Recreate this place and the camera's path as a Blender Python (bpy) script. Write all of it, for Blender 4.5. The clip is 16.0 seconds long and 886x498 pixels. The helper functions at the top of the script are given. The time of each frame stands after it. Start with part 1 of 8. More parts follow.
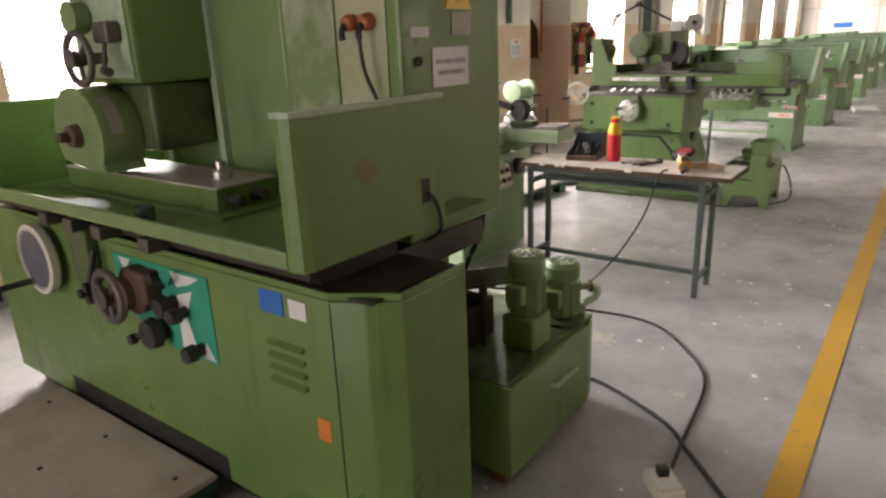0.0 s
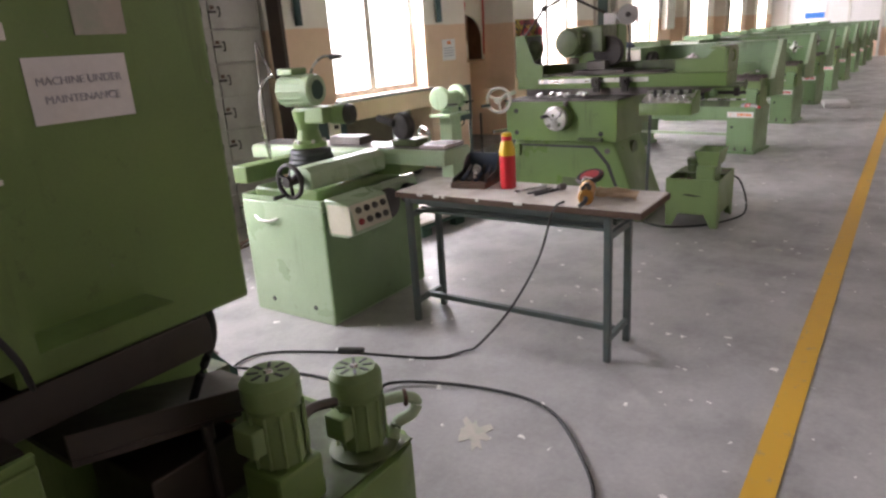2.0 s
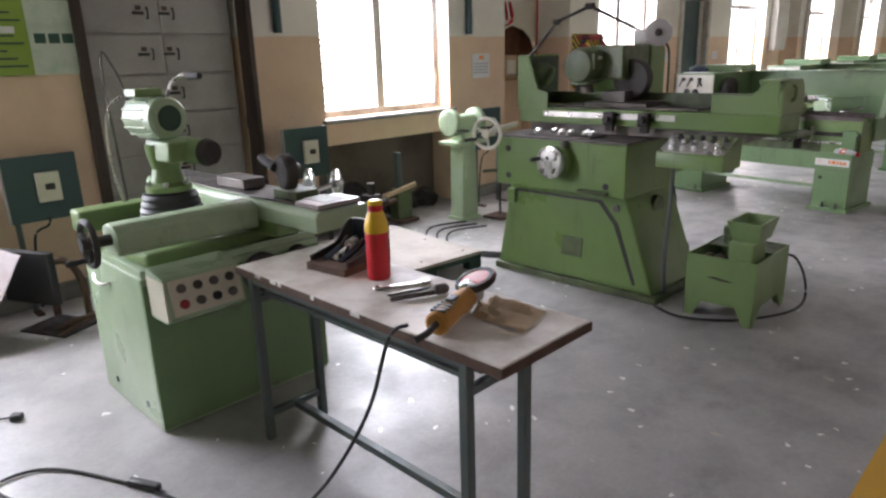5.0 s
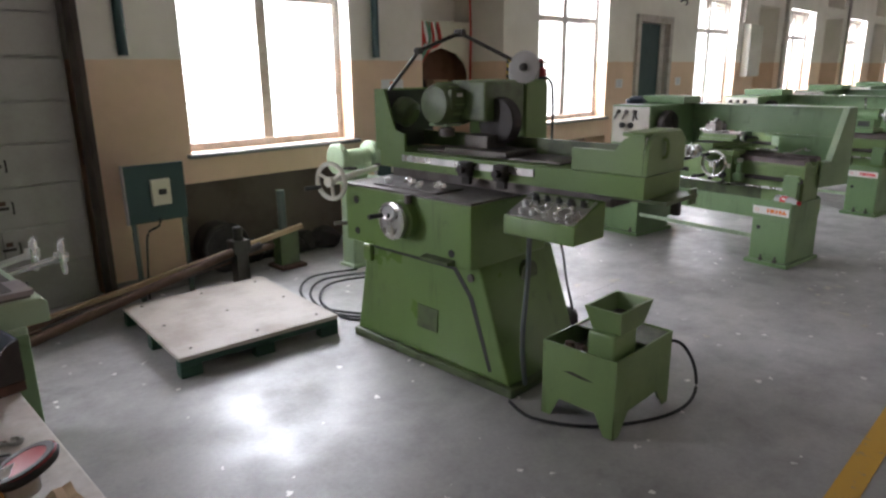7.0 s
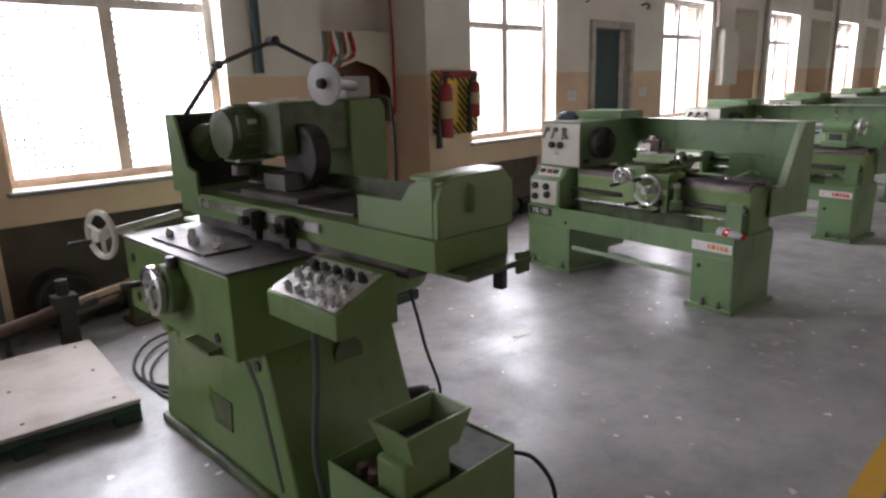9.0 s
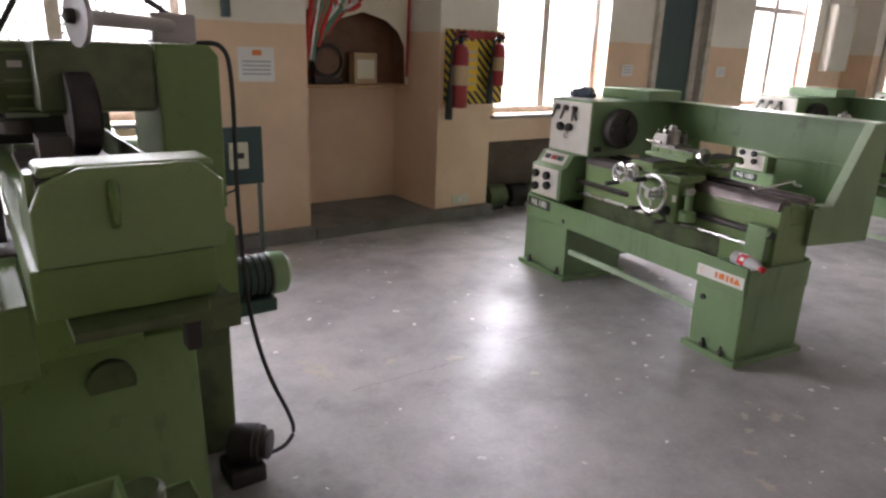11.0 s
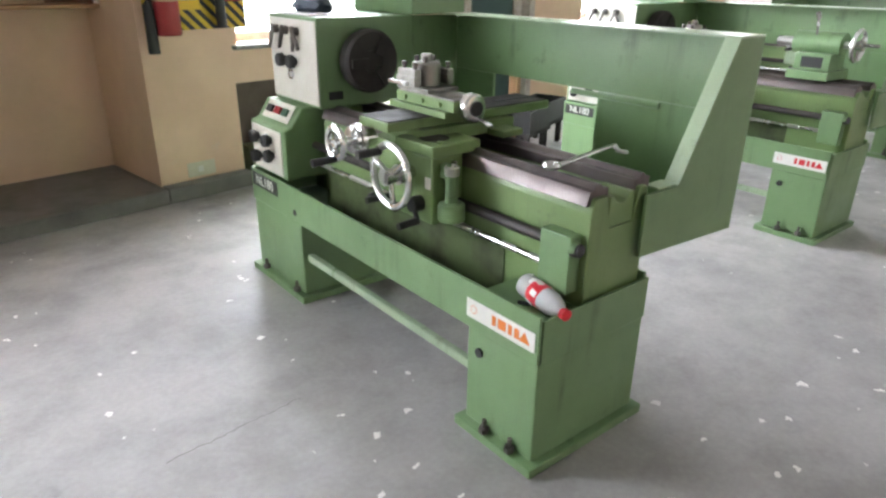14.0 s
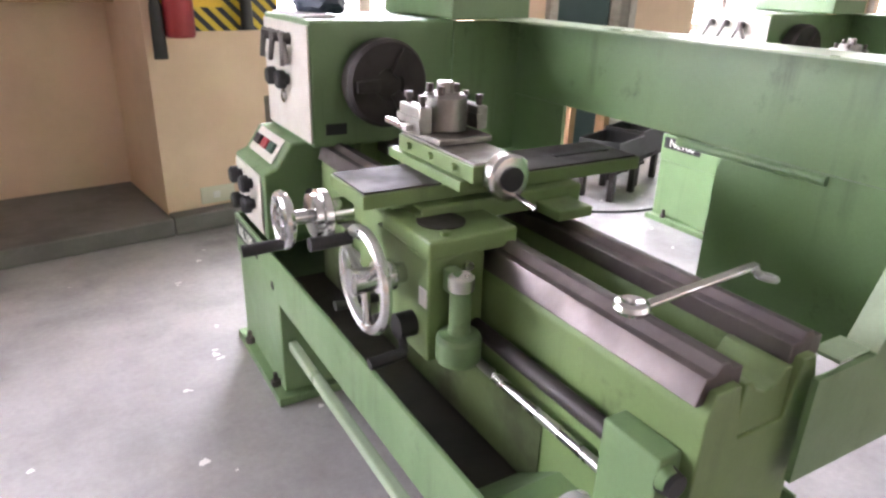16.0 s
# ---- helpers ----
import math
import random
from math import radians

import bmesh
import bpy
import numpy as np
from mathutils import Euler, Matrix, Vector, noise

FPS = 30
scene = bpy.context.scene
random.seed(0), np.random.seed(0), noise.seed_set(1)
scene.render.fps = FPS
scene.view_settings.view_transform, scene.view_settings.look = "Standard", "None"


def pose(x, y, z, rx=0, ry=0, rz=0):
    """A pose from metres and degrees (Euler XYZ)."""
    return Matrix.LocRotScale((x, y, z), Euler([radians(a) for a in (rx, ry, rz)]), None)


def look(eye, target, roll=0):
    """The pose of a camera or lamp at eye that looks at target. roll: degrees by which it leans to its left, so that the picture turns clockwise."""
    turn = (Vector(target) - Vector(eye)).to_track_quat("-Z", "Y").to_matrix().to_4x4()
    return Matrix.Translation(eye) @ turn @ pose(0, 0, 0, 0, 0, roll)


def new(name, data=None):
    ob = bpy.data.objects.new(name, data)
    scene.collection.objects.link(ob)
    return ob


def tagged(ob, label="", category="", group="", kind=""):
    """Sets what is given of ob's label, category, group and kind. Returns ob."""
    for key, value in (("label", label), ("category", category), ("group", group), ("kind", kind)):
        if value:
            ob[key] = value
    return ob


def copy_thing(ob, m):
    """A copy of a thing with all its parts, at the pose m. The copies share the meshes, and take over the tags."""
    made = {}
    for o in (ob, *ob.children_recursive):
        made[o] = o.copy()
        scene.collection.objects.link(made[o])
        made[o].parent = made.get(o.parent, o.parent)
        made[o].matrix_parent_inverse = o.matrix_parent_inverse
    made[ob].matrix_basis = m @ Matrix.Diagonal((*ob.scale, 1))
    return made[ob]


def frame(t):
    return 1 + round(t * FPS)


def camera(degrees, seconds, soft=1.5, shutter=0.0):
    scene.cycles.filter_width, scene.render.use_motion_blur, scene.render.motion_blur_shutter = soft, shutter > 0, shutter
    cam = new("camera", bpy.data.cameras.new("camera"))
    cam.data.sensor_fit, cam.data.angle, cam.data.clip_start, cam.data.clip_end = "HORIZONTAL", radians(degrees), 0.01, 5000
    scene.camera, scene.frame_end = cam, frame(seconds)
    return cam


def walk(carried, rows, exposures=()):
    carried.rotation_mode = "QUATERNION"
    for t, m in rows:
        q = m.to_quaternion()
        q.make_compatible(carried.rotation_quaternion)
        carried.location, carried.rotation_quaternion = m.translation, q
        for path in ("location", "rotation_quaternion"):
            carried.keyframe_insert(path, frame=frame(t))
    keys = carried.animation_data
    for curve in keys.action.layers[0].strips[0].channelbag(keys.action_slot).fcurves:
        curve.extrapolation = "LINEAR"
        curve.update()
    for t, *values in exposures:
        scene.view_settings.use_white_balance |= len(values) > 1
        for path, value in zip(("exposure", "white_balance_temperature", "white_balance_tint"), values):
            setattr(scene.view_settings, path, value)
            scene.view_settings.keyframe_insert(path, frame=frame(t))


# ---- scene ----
cam = camera(68.1, 16.0, 2.5)
PATH = [
    (0, (0.538, 1.324, 1.53), (2.064, 2.469, 0.927), -2.3),
    (0.5, (0.785, 1.313, 1.516), (2.314, 2.482, 0.971), -3.4),
    (1, (1.081, 1.276, 1.514), (2.595, 2.452, 0.944), -1.7),
    (1.5, (1.391, 1.307, 1.496), (2.968, 2.424, 0.981), -2.4),
    (2, (1.678, 1.29, 1.488), (3.225, 2.408, 0.89), -4.0),
    (2.5, (1.944, 1.224, 1.501), (3.407, 2.473, 0.952), -1.3),
    (3, (2.198, 1.215, 1.478), (3.676, 2.448, 0.934), -1.1),
    (3.5, (2.417, 1.242, 1.484), (3.852, 2.537, 0.968), -0.1),
    (3.7, (2.517, 1.242, 1.479), (3.965, 2.518, 0.956), 0.6),
    (5.8, (3.679, 1.138, 1.56), (4.95, 2.576, 0.997), -1.7),
    (6, (3.815, 1.084, 1.584), (5.058, 2.55, 1.032), -0.7),
    (6.5, (4.093, 1.061, 1.579), (5.366, 2.491, 1.0), -1.2),
    (7, (4.41, 1.083, 1.588), (5.774, 2.451, 1.068), -0.7),
    (7.5, (4.706, 1.089, 1.586), (6.051, 2.47, 1.052), -1.9),
    (8, (5.023, 1.052, 1.614), (6.327, 2.478, 1.099), -0.6),
    (8.5, (5.35, 1.057, 1.591), (6.704, 2.448, 1.105), 0.5),
    (9, (5.675, 1.079, 1.59), (7.029, 2.468, 1.106), -1.8),
    (9.2, (5.811, 1.043, 1.573), (7.147, 2.456, 1.104), -1.4),
    (11.3, (7.045, 1.125, 1.554), (8.165, 2.681, 0.959), 2.1),
    (11.5, (7.138, 1.148, 1.551), (8.313, 2.663, 0.961), 1.4),
    (12, (7.44, 1.268, 1.515), (8.667, 2.727, 0.898), 2.1),
    (12.5, (7.742, 1.375, 1.484), (9.042, 2.739, 0.806), 2.8),
    (13, (8.092, 1.499, 1.475), (9.425, 2.853, 0.851), -0.1),
    (13.5, (8.368, 1.663, 1.44), (9.688, 3.01, 0.773), 0.2),
    (14, (8.653, 1.841, 1.431), (9.992, 3.108, 0.656), 0.7),
    (14.5, (8.907, 1.988, 1.437), (10.264, 3.277, 0.733), -0.4),
    (15, (9.106, 2.121, 1.426), (10.385, 3.486, 0.718), 1.2),
    (15.5, (9.284, 2.249, 1.411), (10.546, 3.615, 0.678), 2.2),
    (16, (9.435, 2.377, 1.382), (10.59, 3.819, 0.617), 1.8),
]
STOPS = ((0.0, 1.33, 7300, 22), (0.5, 1.47, 7400, 24), (1.0, 1.17, 7100, 22), (2.0, 1.03, 6800, 27), (3.5, 0.96, 6550, 26), (7.0, 0.47, 6450, 21),
         (9.2, 0.25, 6600, 27), (11.5, 0.72, 6700, 28), (12.0, 0.6, 6500, 22), (12.5, 1.02, 6300, 15), (13.0, 1.05, 6150, 12), (13.5, 1.05, 6200, 12), (14.0, 1.55, 6400, 17), (15.0, 1.3, 6450, 20), (15.5, 1.42, 6550, 26), (16.0, 1.85, 6500, 30))
walk(cam, [(t, look(eye, target, roll)) for t, eye, target, roll in PATH], STOPS)
DAY, NPOWER, SPOWER, WPOWER = 3.0, 158.0, 3.0, 32.0

# ---- light ----
world = bpy.data.worlds.new("world")
scene.world = world
world.use_nodes = True
wn = world.node_tree
sky = wn.nodes.new("ShaderNodeTexSky")
sky.sky_type = "NISHITA"
sky.sun_disc = False
sky.sun_elevation = radians(48)
sky.sun_rotation = radians(20)
sky.dust_density = 4.0
wn.links.new(sky.outputs[0], wn.nodes["Background"].inputs[0])
wn.nodes["Background"].inputs[1].default_value = 0.12

sun_data = bpy.data.lights.new("sun", "SUN")
sun_data.energy = 1.2
sun_data.angle = radians(12)
sun_data.color = (1.0, 0.95, 0.87)
sun = new("sun", sun_data)
sun.matrix_world = look((0, 0, 0), (-0.35, -1.0, -1.15))


def window_light(name, x0, x1, y, z0, z1, power, toward):
    """Sky light in a window's opening."""
    d = bpy.data.lights.new(name, "AREA")
    d.shape = "RECTANGLE"
    d.size, d.size_y, d.energy = x1 - x0, z1 - z0, power
    d.color = (0.87, 0.94, 1.0)
    o = new(name, d)
    c = ((x0 + x1) / 2, y, (z0 + z1) / 2)
    o.matrix_world = look(c, (c[0], c[1] + toward, c[2] - 0.25))
    return o


# ---- materials ----
def nodes_of(name):
    m = bpy.data.materials.new(name)
    m.use_nodes = True
    t = m.node_tree
    return m, t, t.nodes["Principled BSDF"]


def mix_rgb(t, fac, a, b):
    n = t.nodes.new("ShaderNodeMix")
    n.data_type = "RGBA"
    for sock, v in ((n.inputs[0], fac), (n.inputs[6], a), (n.inputs[7], b)):
        if hasattr(v, "links"):
            t.links.new(v, sock)
        elif isinstance(v, (int, float)):
            sock.default_value = v
        else:
            sock.default_value = (*v, 1)
    return n.outputs[2]


def noise_fac(t, coord, scale, lo, hi, detail=4.0, rough=0.6):
    n = t.nodes.new("ShaderNodeTexNoise")
    n.inputs["Scale"].default_value = scale
    n.inputs["Detail"].default_value = detail
    n.inputs["Roughness"].default_value = rough
    t.links.new(coord, n.inputs["Vector"])
    r = t.nodes.new("ShaderNodeMapRange")
    r.inputs[1].default_value, r.inputs[2].default_value = lo, hi
    t.links.new(n.outputs["Fac"], r.inputs[0])
    return r.outputs[0]


def coords(t, world_space=False):
    if world_space:
        return t.nodes.new("ShaderNodeNewGeometry").outputs["Position"]
    return t.nodes.new("ShaderNodeTexCoord").outputs["Object"]


def bump(t, bsdf, height, strength, dist=0.01):
    b = t.nodes.new("ShaderNodeBump")
    b.inputs["Strength"].default_value = strength
    b.inputs["Distance"].default_value = dist
    t.links.new(height, b.inputs["Height"])
    t.links.new(b.outputs[0], bsdf.inputs["Normal"])


def surface(name, col, dark=None, rough=0.5, metal=0.0, grain=60.0, stain=3.0, amount=0.5, bump_k=0.1, spec=0.5, lo=0.45, hi=0.7):
    """A worn surface: base colour, stains at a large scale, grain at a fine one."""
    m, t, b = nodes_of(name)
    dark = dark or tuple(c * 0.55 for c in col)
    co = coords(t)
    f1 = noise_fac(t, co, stain, lo, hi)
    f2 = noise_fac(t, co, grain, 0.3, 0.75)
    k = t.nodes.new("ShaderNodeMath")
    k.operation = "MULTIPLY"
    t.links.new(f1, k.inputs[0])
    k.inputs[1].default_value = amount
    c1 = mix_rgb(t, k.outputs[0], col, dark)
    k2 = t.nodes.new("ShaderNodeMath")
    k2.operation = "MULTIPLY"
    t.links.new(f2, k2.inputs[0])
    k2.inputs[1].default_value = 0.14
    c2 = mix_rgb(t, k2.outputs[0], c1, tuple(c * 0.4 for c in col))
    t.links.new(c2, b.inputs["Base Color"])
    rr = t.nodes.new("ShaderNodeMapRange")
    rr.inputs[3].default_value, rr.inputs[4].default_value = rough, min(1.0, rough + 0.22)
    t.links.new(f1, rr.inputs[0])
    t.links.new(rr.outputs[0], b.inputs["Roughness"])
    b.inputs["Metallic"].default_value = metal
    b.inputs["Specular IOR Level"].default_value = spec
    if bump_k:
        bump(t, b, f2, bump_k, 0.002)
    return m


def paint(name, col, grime, rough, bare=(0.2, 0.17, 0.15)):
    """Old machine enamel: cloudy tone, oil runs, grime patches and small chips."""
    m, t, b = nodes_of(name)
    co = coords(t)

    def times(a, k):
        n = t.nodes.new("ShaderNodeMath")
        n.operation = "MULTIPLY"
        t.links.new(a, n.inputs[0])
        if hasattr(k, "links"):
            t.links.new(k, n.inputs[1])
        else:
            n.inputs[1].default_value = k
        return n.outputs[0]

    tall = t.nodes.new("ShaderNodeVectorMath")
    tall.operation = "MULTIPLY"
    t.links.new(co, tall.inputs[0])
    tall.inputs[1].default_value = (1, 1, 0.09)
    cloud = noise_fac(t, co, 1.7, 0.35, 0.7, 6, 0.6)
    runs = noise_fac(t, tall.outputs[0], 14, 0.56, 0.74, 4, 0.6)
    where = noise_fac(t, co, 2.6, 0.45, 0.62, 3)
    spot = noise_fac(t, co, 9, 0.60, 0.75, 7, 0.72)
    chip = noise_fac(t, co, 34, 0.70, 0.73, 5, 0.65)
    fine = noise_fac(t, co, 130, 0.3, 0.75, 2)
    c = mix_rgb(t, times(cloud, 0.55), tuple(min(1, k * 1.12) for k in col), tuple(k * 0.72 for k in col))
    c = mix_rgb(t, times(times(runs, where), 0.6), c, grime)
    c = mix_rgb(t, times(spot, 0.6), c, grime)
    c = mix_rgb(t, times(chip, 0.7), c, bare)
    c = mix_rgb(t, times(fine, 0.12), c, tuple(k * 0.4 for k in col))
    t.links.new(c, b.inputs["Base Color"])
    rr = t.nodes.new("ShaderNodeMapRange")
    rr.inputs[3].default_value, rr.inputs[4].default_value = rough - 0.06, rough + 0.24
    t.links.new(cloud, rr.inputs[0])
    t.links.new(rr.outputs[0], b.inputs["Roughness"])
    bump(t, b, fine, 0.07, 0.002)
    return m


M = {}
M["green"] = paint("machine_green", (0.125, 0.212, 0.056), (0.045, 0.062, 0.022), 0.33)
M["green_mid"] = paint("machine_green_mid", (0.165, 0.252, 0.095), (0.065, 0.085, 0.036), 0.36)
M["green_lathe"] = paint("lathe_green", (0.152, 0.252, 0.115), (0.055, 0.08, 0.035), 0.36)
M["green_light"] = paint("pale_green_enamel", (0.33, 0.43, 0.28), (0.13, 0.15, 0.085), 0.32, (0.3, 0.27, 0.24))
M["green_dark"] = surface("dark_green_paint", (0.02, 0.07, 0.045), (0.01, 0.03, 0.02), 0.5)
M["green_oily"] = surface("oily_green_paint", (0.085, 0.12, 0.045), (0.03, 0.03, 0.018), 0.4, stain=6, amount=0.8)
M["iron"] = surface("bare_cast_iron", (0.15, 0.135, 0.125), (0.06, 0.05, 0.045), 0.5, metal=0.75, stain=5)
M["way"] = surface("ground_bedway_steel", (0.16, 0.135, 0.13), (0.07, 0.055, 0.055), 0.38, metal=0.85, stain=7)
M["steel"] = surface("bright_steel", (0.58, 0.57, 0.55), (0.28, 0.26, 0.24), 0.26, metal=0.95, stain=9)
M["worn_steel"] = surface("worn_tool_steel", (0.34, 0.325, 0.30), (0.16, 0.145, 0.13), 0.36, metal=0.9, stain=14)
M["slate"] = surface("slate_grey_paint", (0.12, 0.13, 0.155), (0.07, 0.07, 0.08), 0.45)
# pale patches are bare wear together with painted-in window sheen
M["scuffed"] = surface("scuffed_sheen_door", (0.46, 0.48, 0.36), (0.16, 0.25, 0.085), 0.28, stain=2.4, amount=1.0, lo=0.42, hi=0.58)
M["socket_green"] = surface("pale_socket_panel", (0.42, 0.44, 0.27), (0.24, 0.29, 0.13), 0.32, stain=3, amount=0.7)
M["chrome"] = surface("chrome", (0.66, 0.66, 0.65), (0.42, 0.41, 0.4), 0.22, metal=1.0, amount=0.2, bump_k=0)
M["black"] = surface("black_plastic", (0.018, 0.018, 0.018), (0.03, 0.028, 0.025), 0.45)
M["rubber"] = surface("rubber_bellows", (0.03, 0.031, 0.034), (0.055, 0.053, 0.05), 0.55)
M["oil_dark"] = surface("oily_sheet", (0.035, 0.026, 0.02), (0.012, 0.009, 0.008), 0.35, stain=4)
M["panel_white"] = surface("panel_white", (0.62, 0.60, 0.53), (0.4, 0.36, 0.28), 0.45, amount=0.3)
M["plate_white"] = surface("label_white", (0.75, 0.73, 0.70), (0.6, 0.56, 0.5), 0.5, amount=0.2)
M["paper"] = surface("paper", (0.78, 0.76, 0.76), (0.7, 0.66, 0.62), 0.85, amount=0.2)
M["ink"] = surface("grey_ink", (0.42, 0.42, 0.48), None, 0.8, bump_k=0)
M["black_ink"] = surface("black_ink", (0.02, 0.02, 0.02), None, 0.7, bump_k=0)
M["red"] = surface("red_plastic", (0.62, 0.018, 0.03), (0.45, 0.01, 0.02), 0.35, amount=0.3)
M["red_paint"] = surface("red_steel", (0.33, 0.02, 0.025), (0.2, 0.012, 0.014), 0.35, amount=0.4)
M["yellow"] = surface("yellow_plastic", (0.75, 0.47, 0.02), (0.6, 0.34, 0.015), 0.35, amount=0.3)
M["orange"] = surface("orange_plastic", (0.45, 0.14, 0.045), (0.24, 0.07, 0.03), 0.5, stain=12)
M["orange_ink"] = surface("orange_ink", (0.78, 0.22, 0.04), None, 0.5, bump_k=0)
M["ochre"] = surface("ochre_grinder_plastic", (0.47, 0.22, 0.035), (0.22, 0.09, 0.02), 0.5, stain=14)
M["blue"] = surface("blue_label", (0.02, 0.16, 0.5), None, 0.5, amount=0.2)
M["teal"] = surface("teal_label", (0.01, 0.32, 0.2), (0.01, 0.2, 0.13), 0.5, amount=0.3)
M["teal_dark"] = surface("switchboard_teal", (0.025, 0.06, 0.062), (0.04, 0.07, 0.07), 0.45)
M["cream"] = surface("cream_plastic", (0.66, 0.62, 0.5), (0.5, 0.45, 0.34), 0.45, amount=0.3)
M["locker"] = surface("locker_grey", (0.36, 0.34, 0.32), (0.22, 0.19, 0.17), 0.36, stain=2.5)
M["wood"] = surface("brown_wood", (0.17, 0.075, 0.035), (0.09, 0.04, 0.02), 0.5, stain=8)
M["plywood"] = surface("plywood", (0.42, 0.25, 0.13), (0.3, 0.16, 0.08), 0.6, stain=8)
# dark wood; also the colour of the shadow boards beside the lockers
M["dark_wood"] = surface("dark_wood_and_shade", (0.045, 0.026, 0.018), (0.02, 0.012, 0.01), 0.5)
M["frame"] = surface("window_frame_paint", (0.52, 0.47, 0.42), (0.3, 0.24, 0.19), 0.55, stain=8, amount=0.7)
M["sheet"] = surface("dusty_sheet_metal", (0.38, 0.33, 0.33), (0.22, 0.17, 0.16), 0.42, metal=0.25, stain=4)
M["tabletop"] = surface("worn_table_top", (0.66, 0.62, 0.57), (0.4, 0.34, 0.28), 0.55, stain=7, amount=0.7)
M["leg_teal"] = surface("table_leg_paint", (0.085, 0.115, 0.112), (0.16, 0.15, 0.13), 0.42, metal=0.2, stain=10)
M["rust"] = surface("rusty_iron", (0.10, 0.055, 0.035), (0.04, 0.025, 0.02), 0.7, stain=12)
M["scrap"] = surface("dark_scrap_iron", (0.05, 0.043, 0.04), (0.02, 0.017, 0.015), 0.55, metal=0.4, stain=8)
M["cable"] = surface("cable_rubber", (0.025, 0.026, 0.026), None, 0.6, bump_k=0)
M["pallet_top"] = surface("pallet_top", (0.47, 0.42, 0.37), (0.3, 0.24, 0.2), 0.6, stain=3, amount=0.6)
M["cloth_r"] = surface("red_cloth", (0.6, 0.06, 0.05), (0.35, 0.03, 0.03), 0.85, stain=20)
M["cloth_g"] = surface("green_cloth", (0.14, 0.3, 0.2), (0.1, 0.18, 0.12), 0.85, stain=20)
M["rubbed_red"] = surface("rubbed_red_mark", (0.19, 0.16, 0.06), (0.14, 0.2, 0.06), 0.4, stain=25, amount=0.9)
M["kraft"] = surface("brown_kraft_paper", (0.62, 0.46, 0.29), (0.42, 0.28, 0.16), 0.85, stain=14)
M["cardboard"] = surface("cardboard", (0.48, 0.34, 0.21), (0.36, 0.24, 0.14), 0.8)
M["paint_fade"] = surface("flaked_paint", (0.5, 0.46, 0.4), (0.3, 0.4, 0.3), 0.6, stain=20)
M["navy"] = surface("navy_plastic", (0.03, 0.045, 0.07), (0.02, 0.03, 0.05), 0.45)
M["stone_wheel"] = surface("abrasive_wheel", (0.34, 0.31, 0.29), (0.2, 0.17, 0.16), 0.85, grain=300)
M["poster_green"] = surface("poster_green", (0.25, 0.36, 0.045), (0.2, 0.3, 0.04), 0.5, amount=0.3)
M["poster_pale"] = surface("poster_pale", (0.55, 0.6, 0.5), (0.3, 0.42, 0.3), 0.5, stain=9)


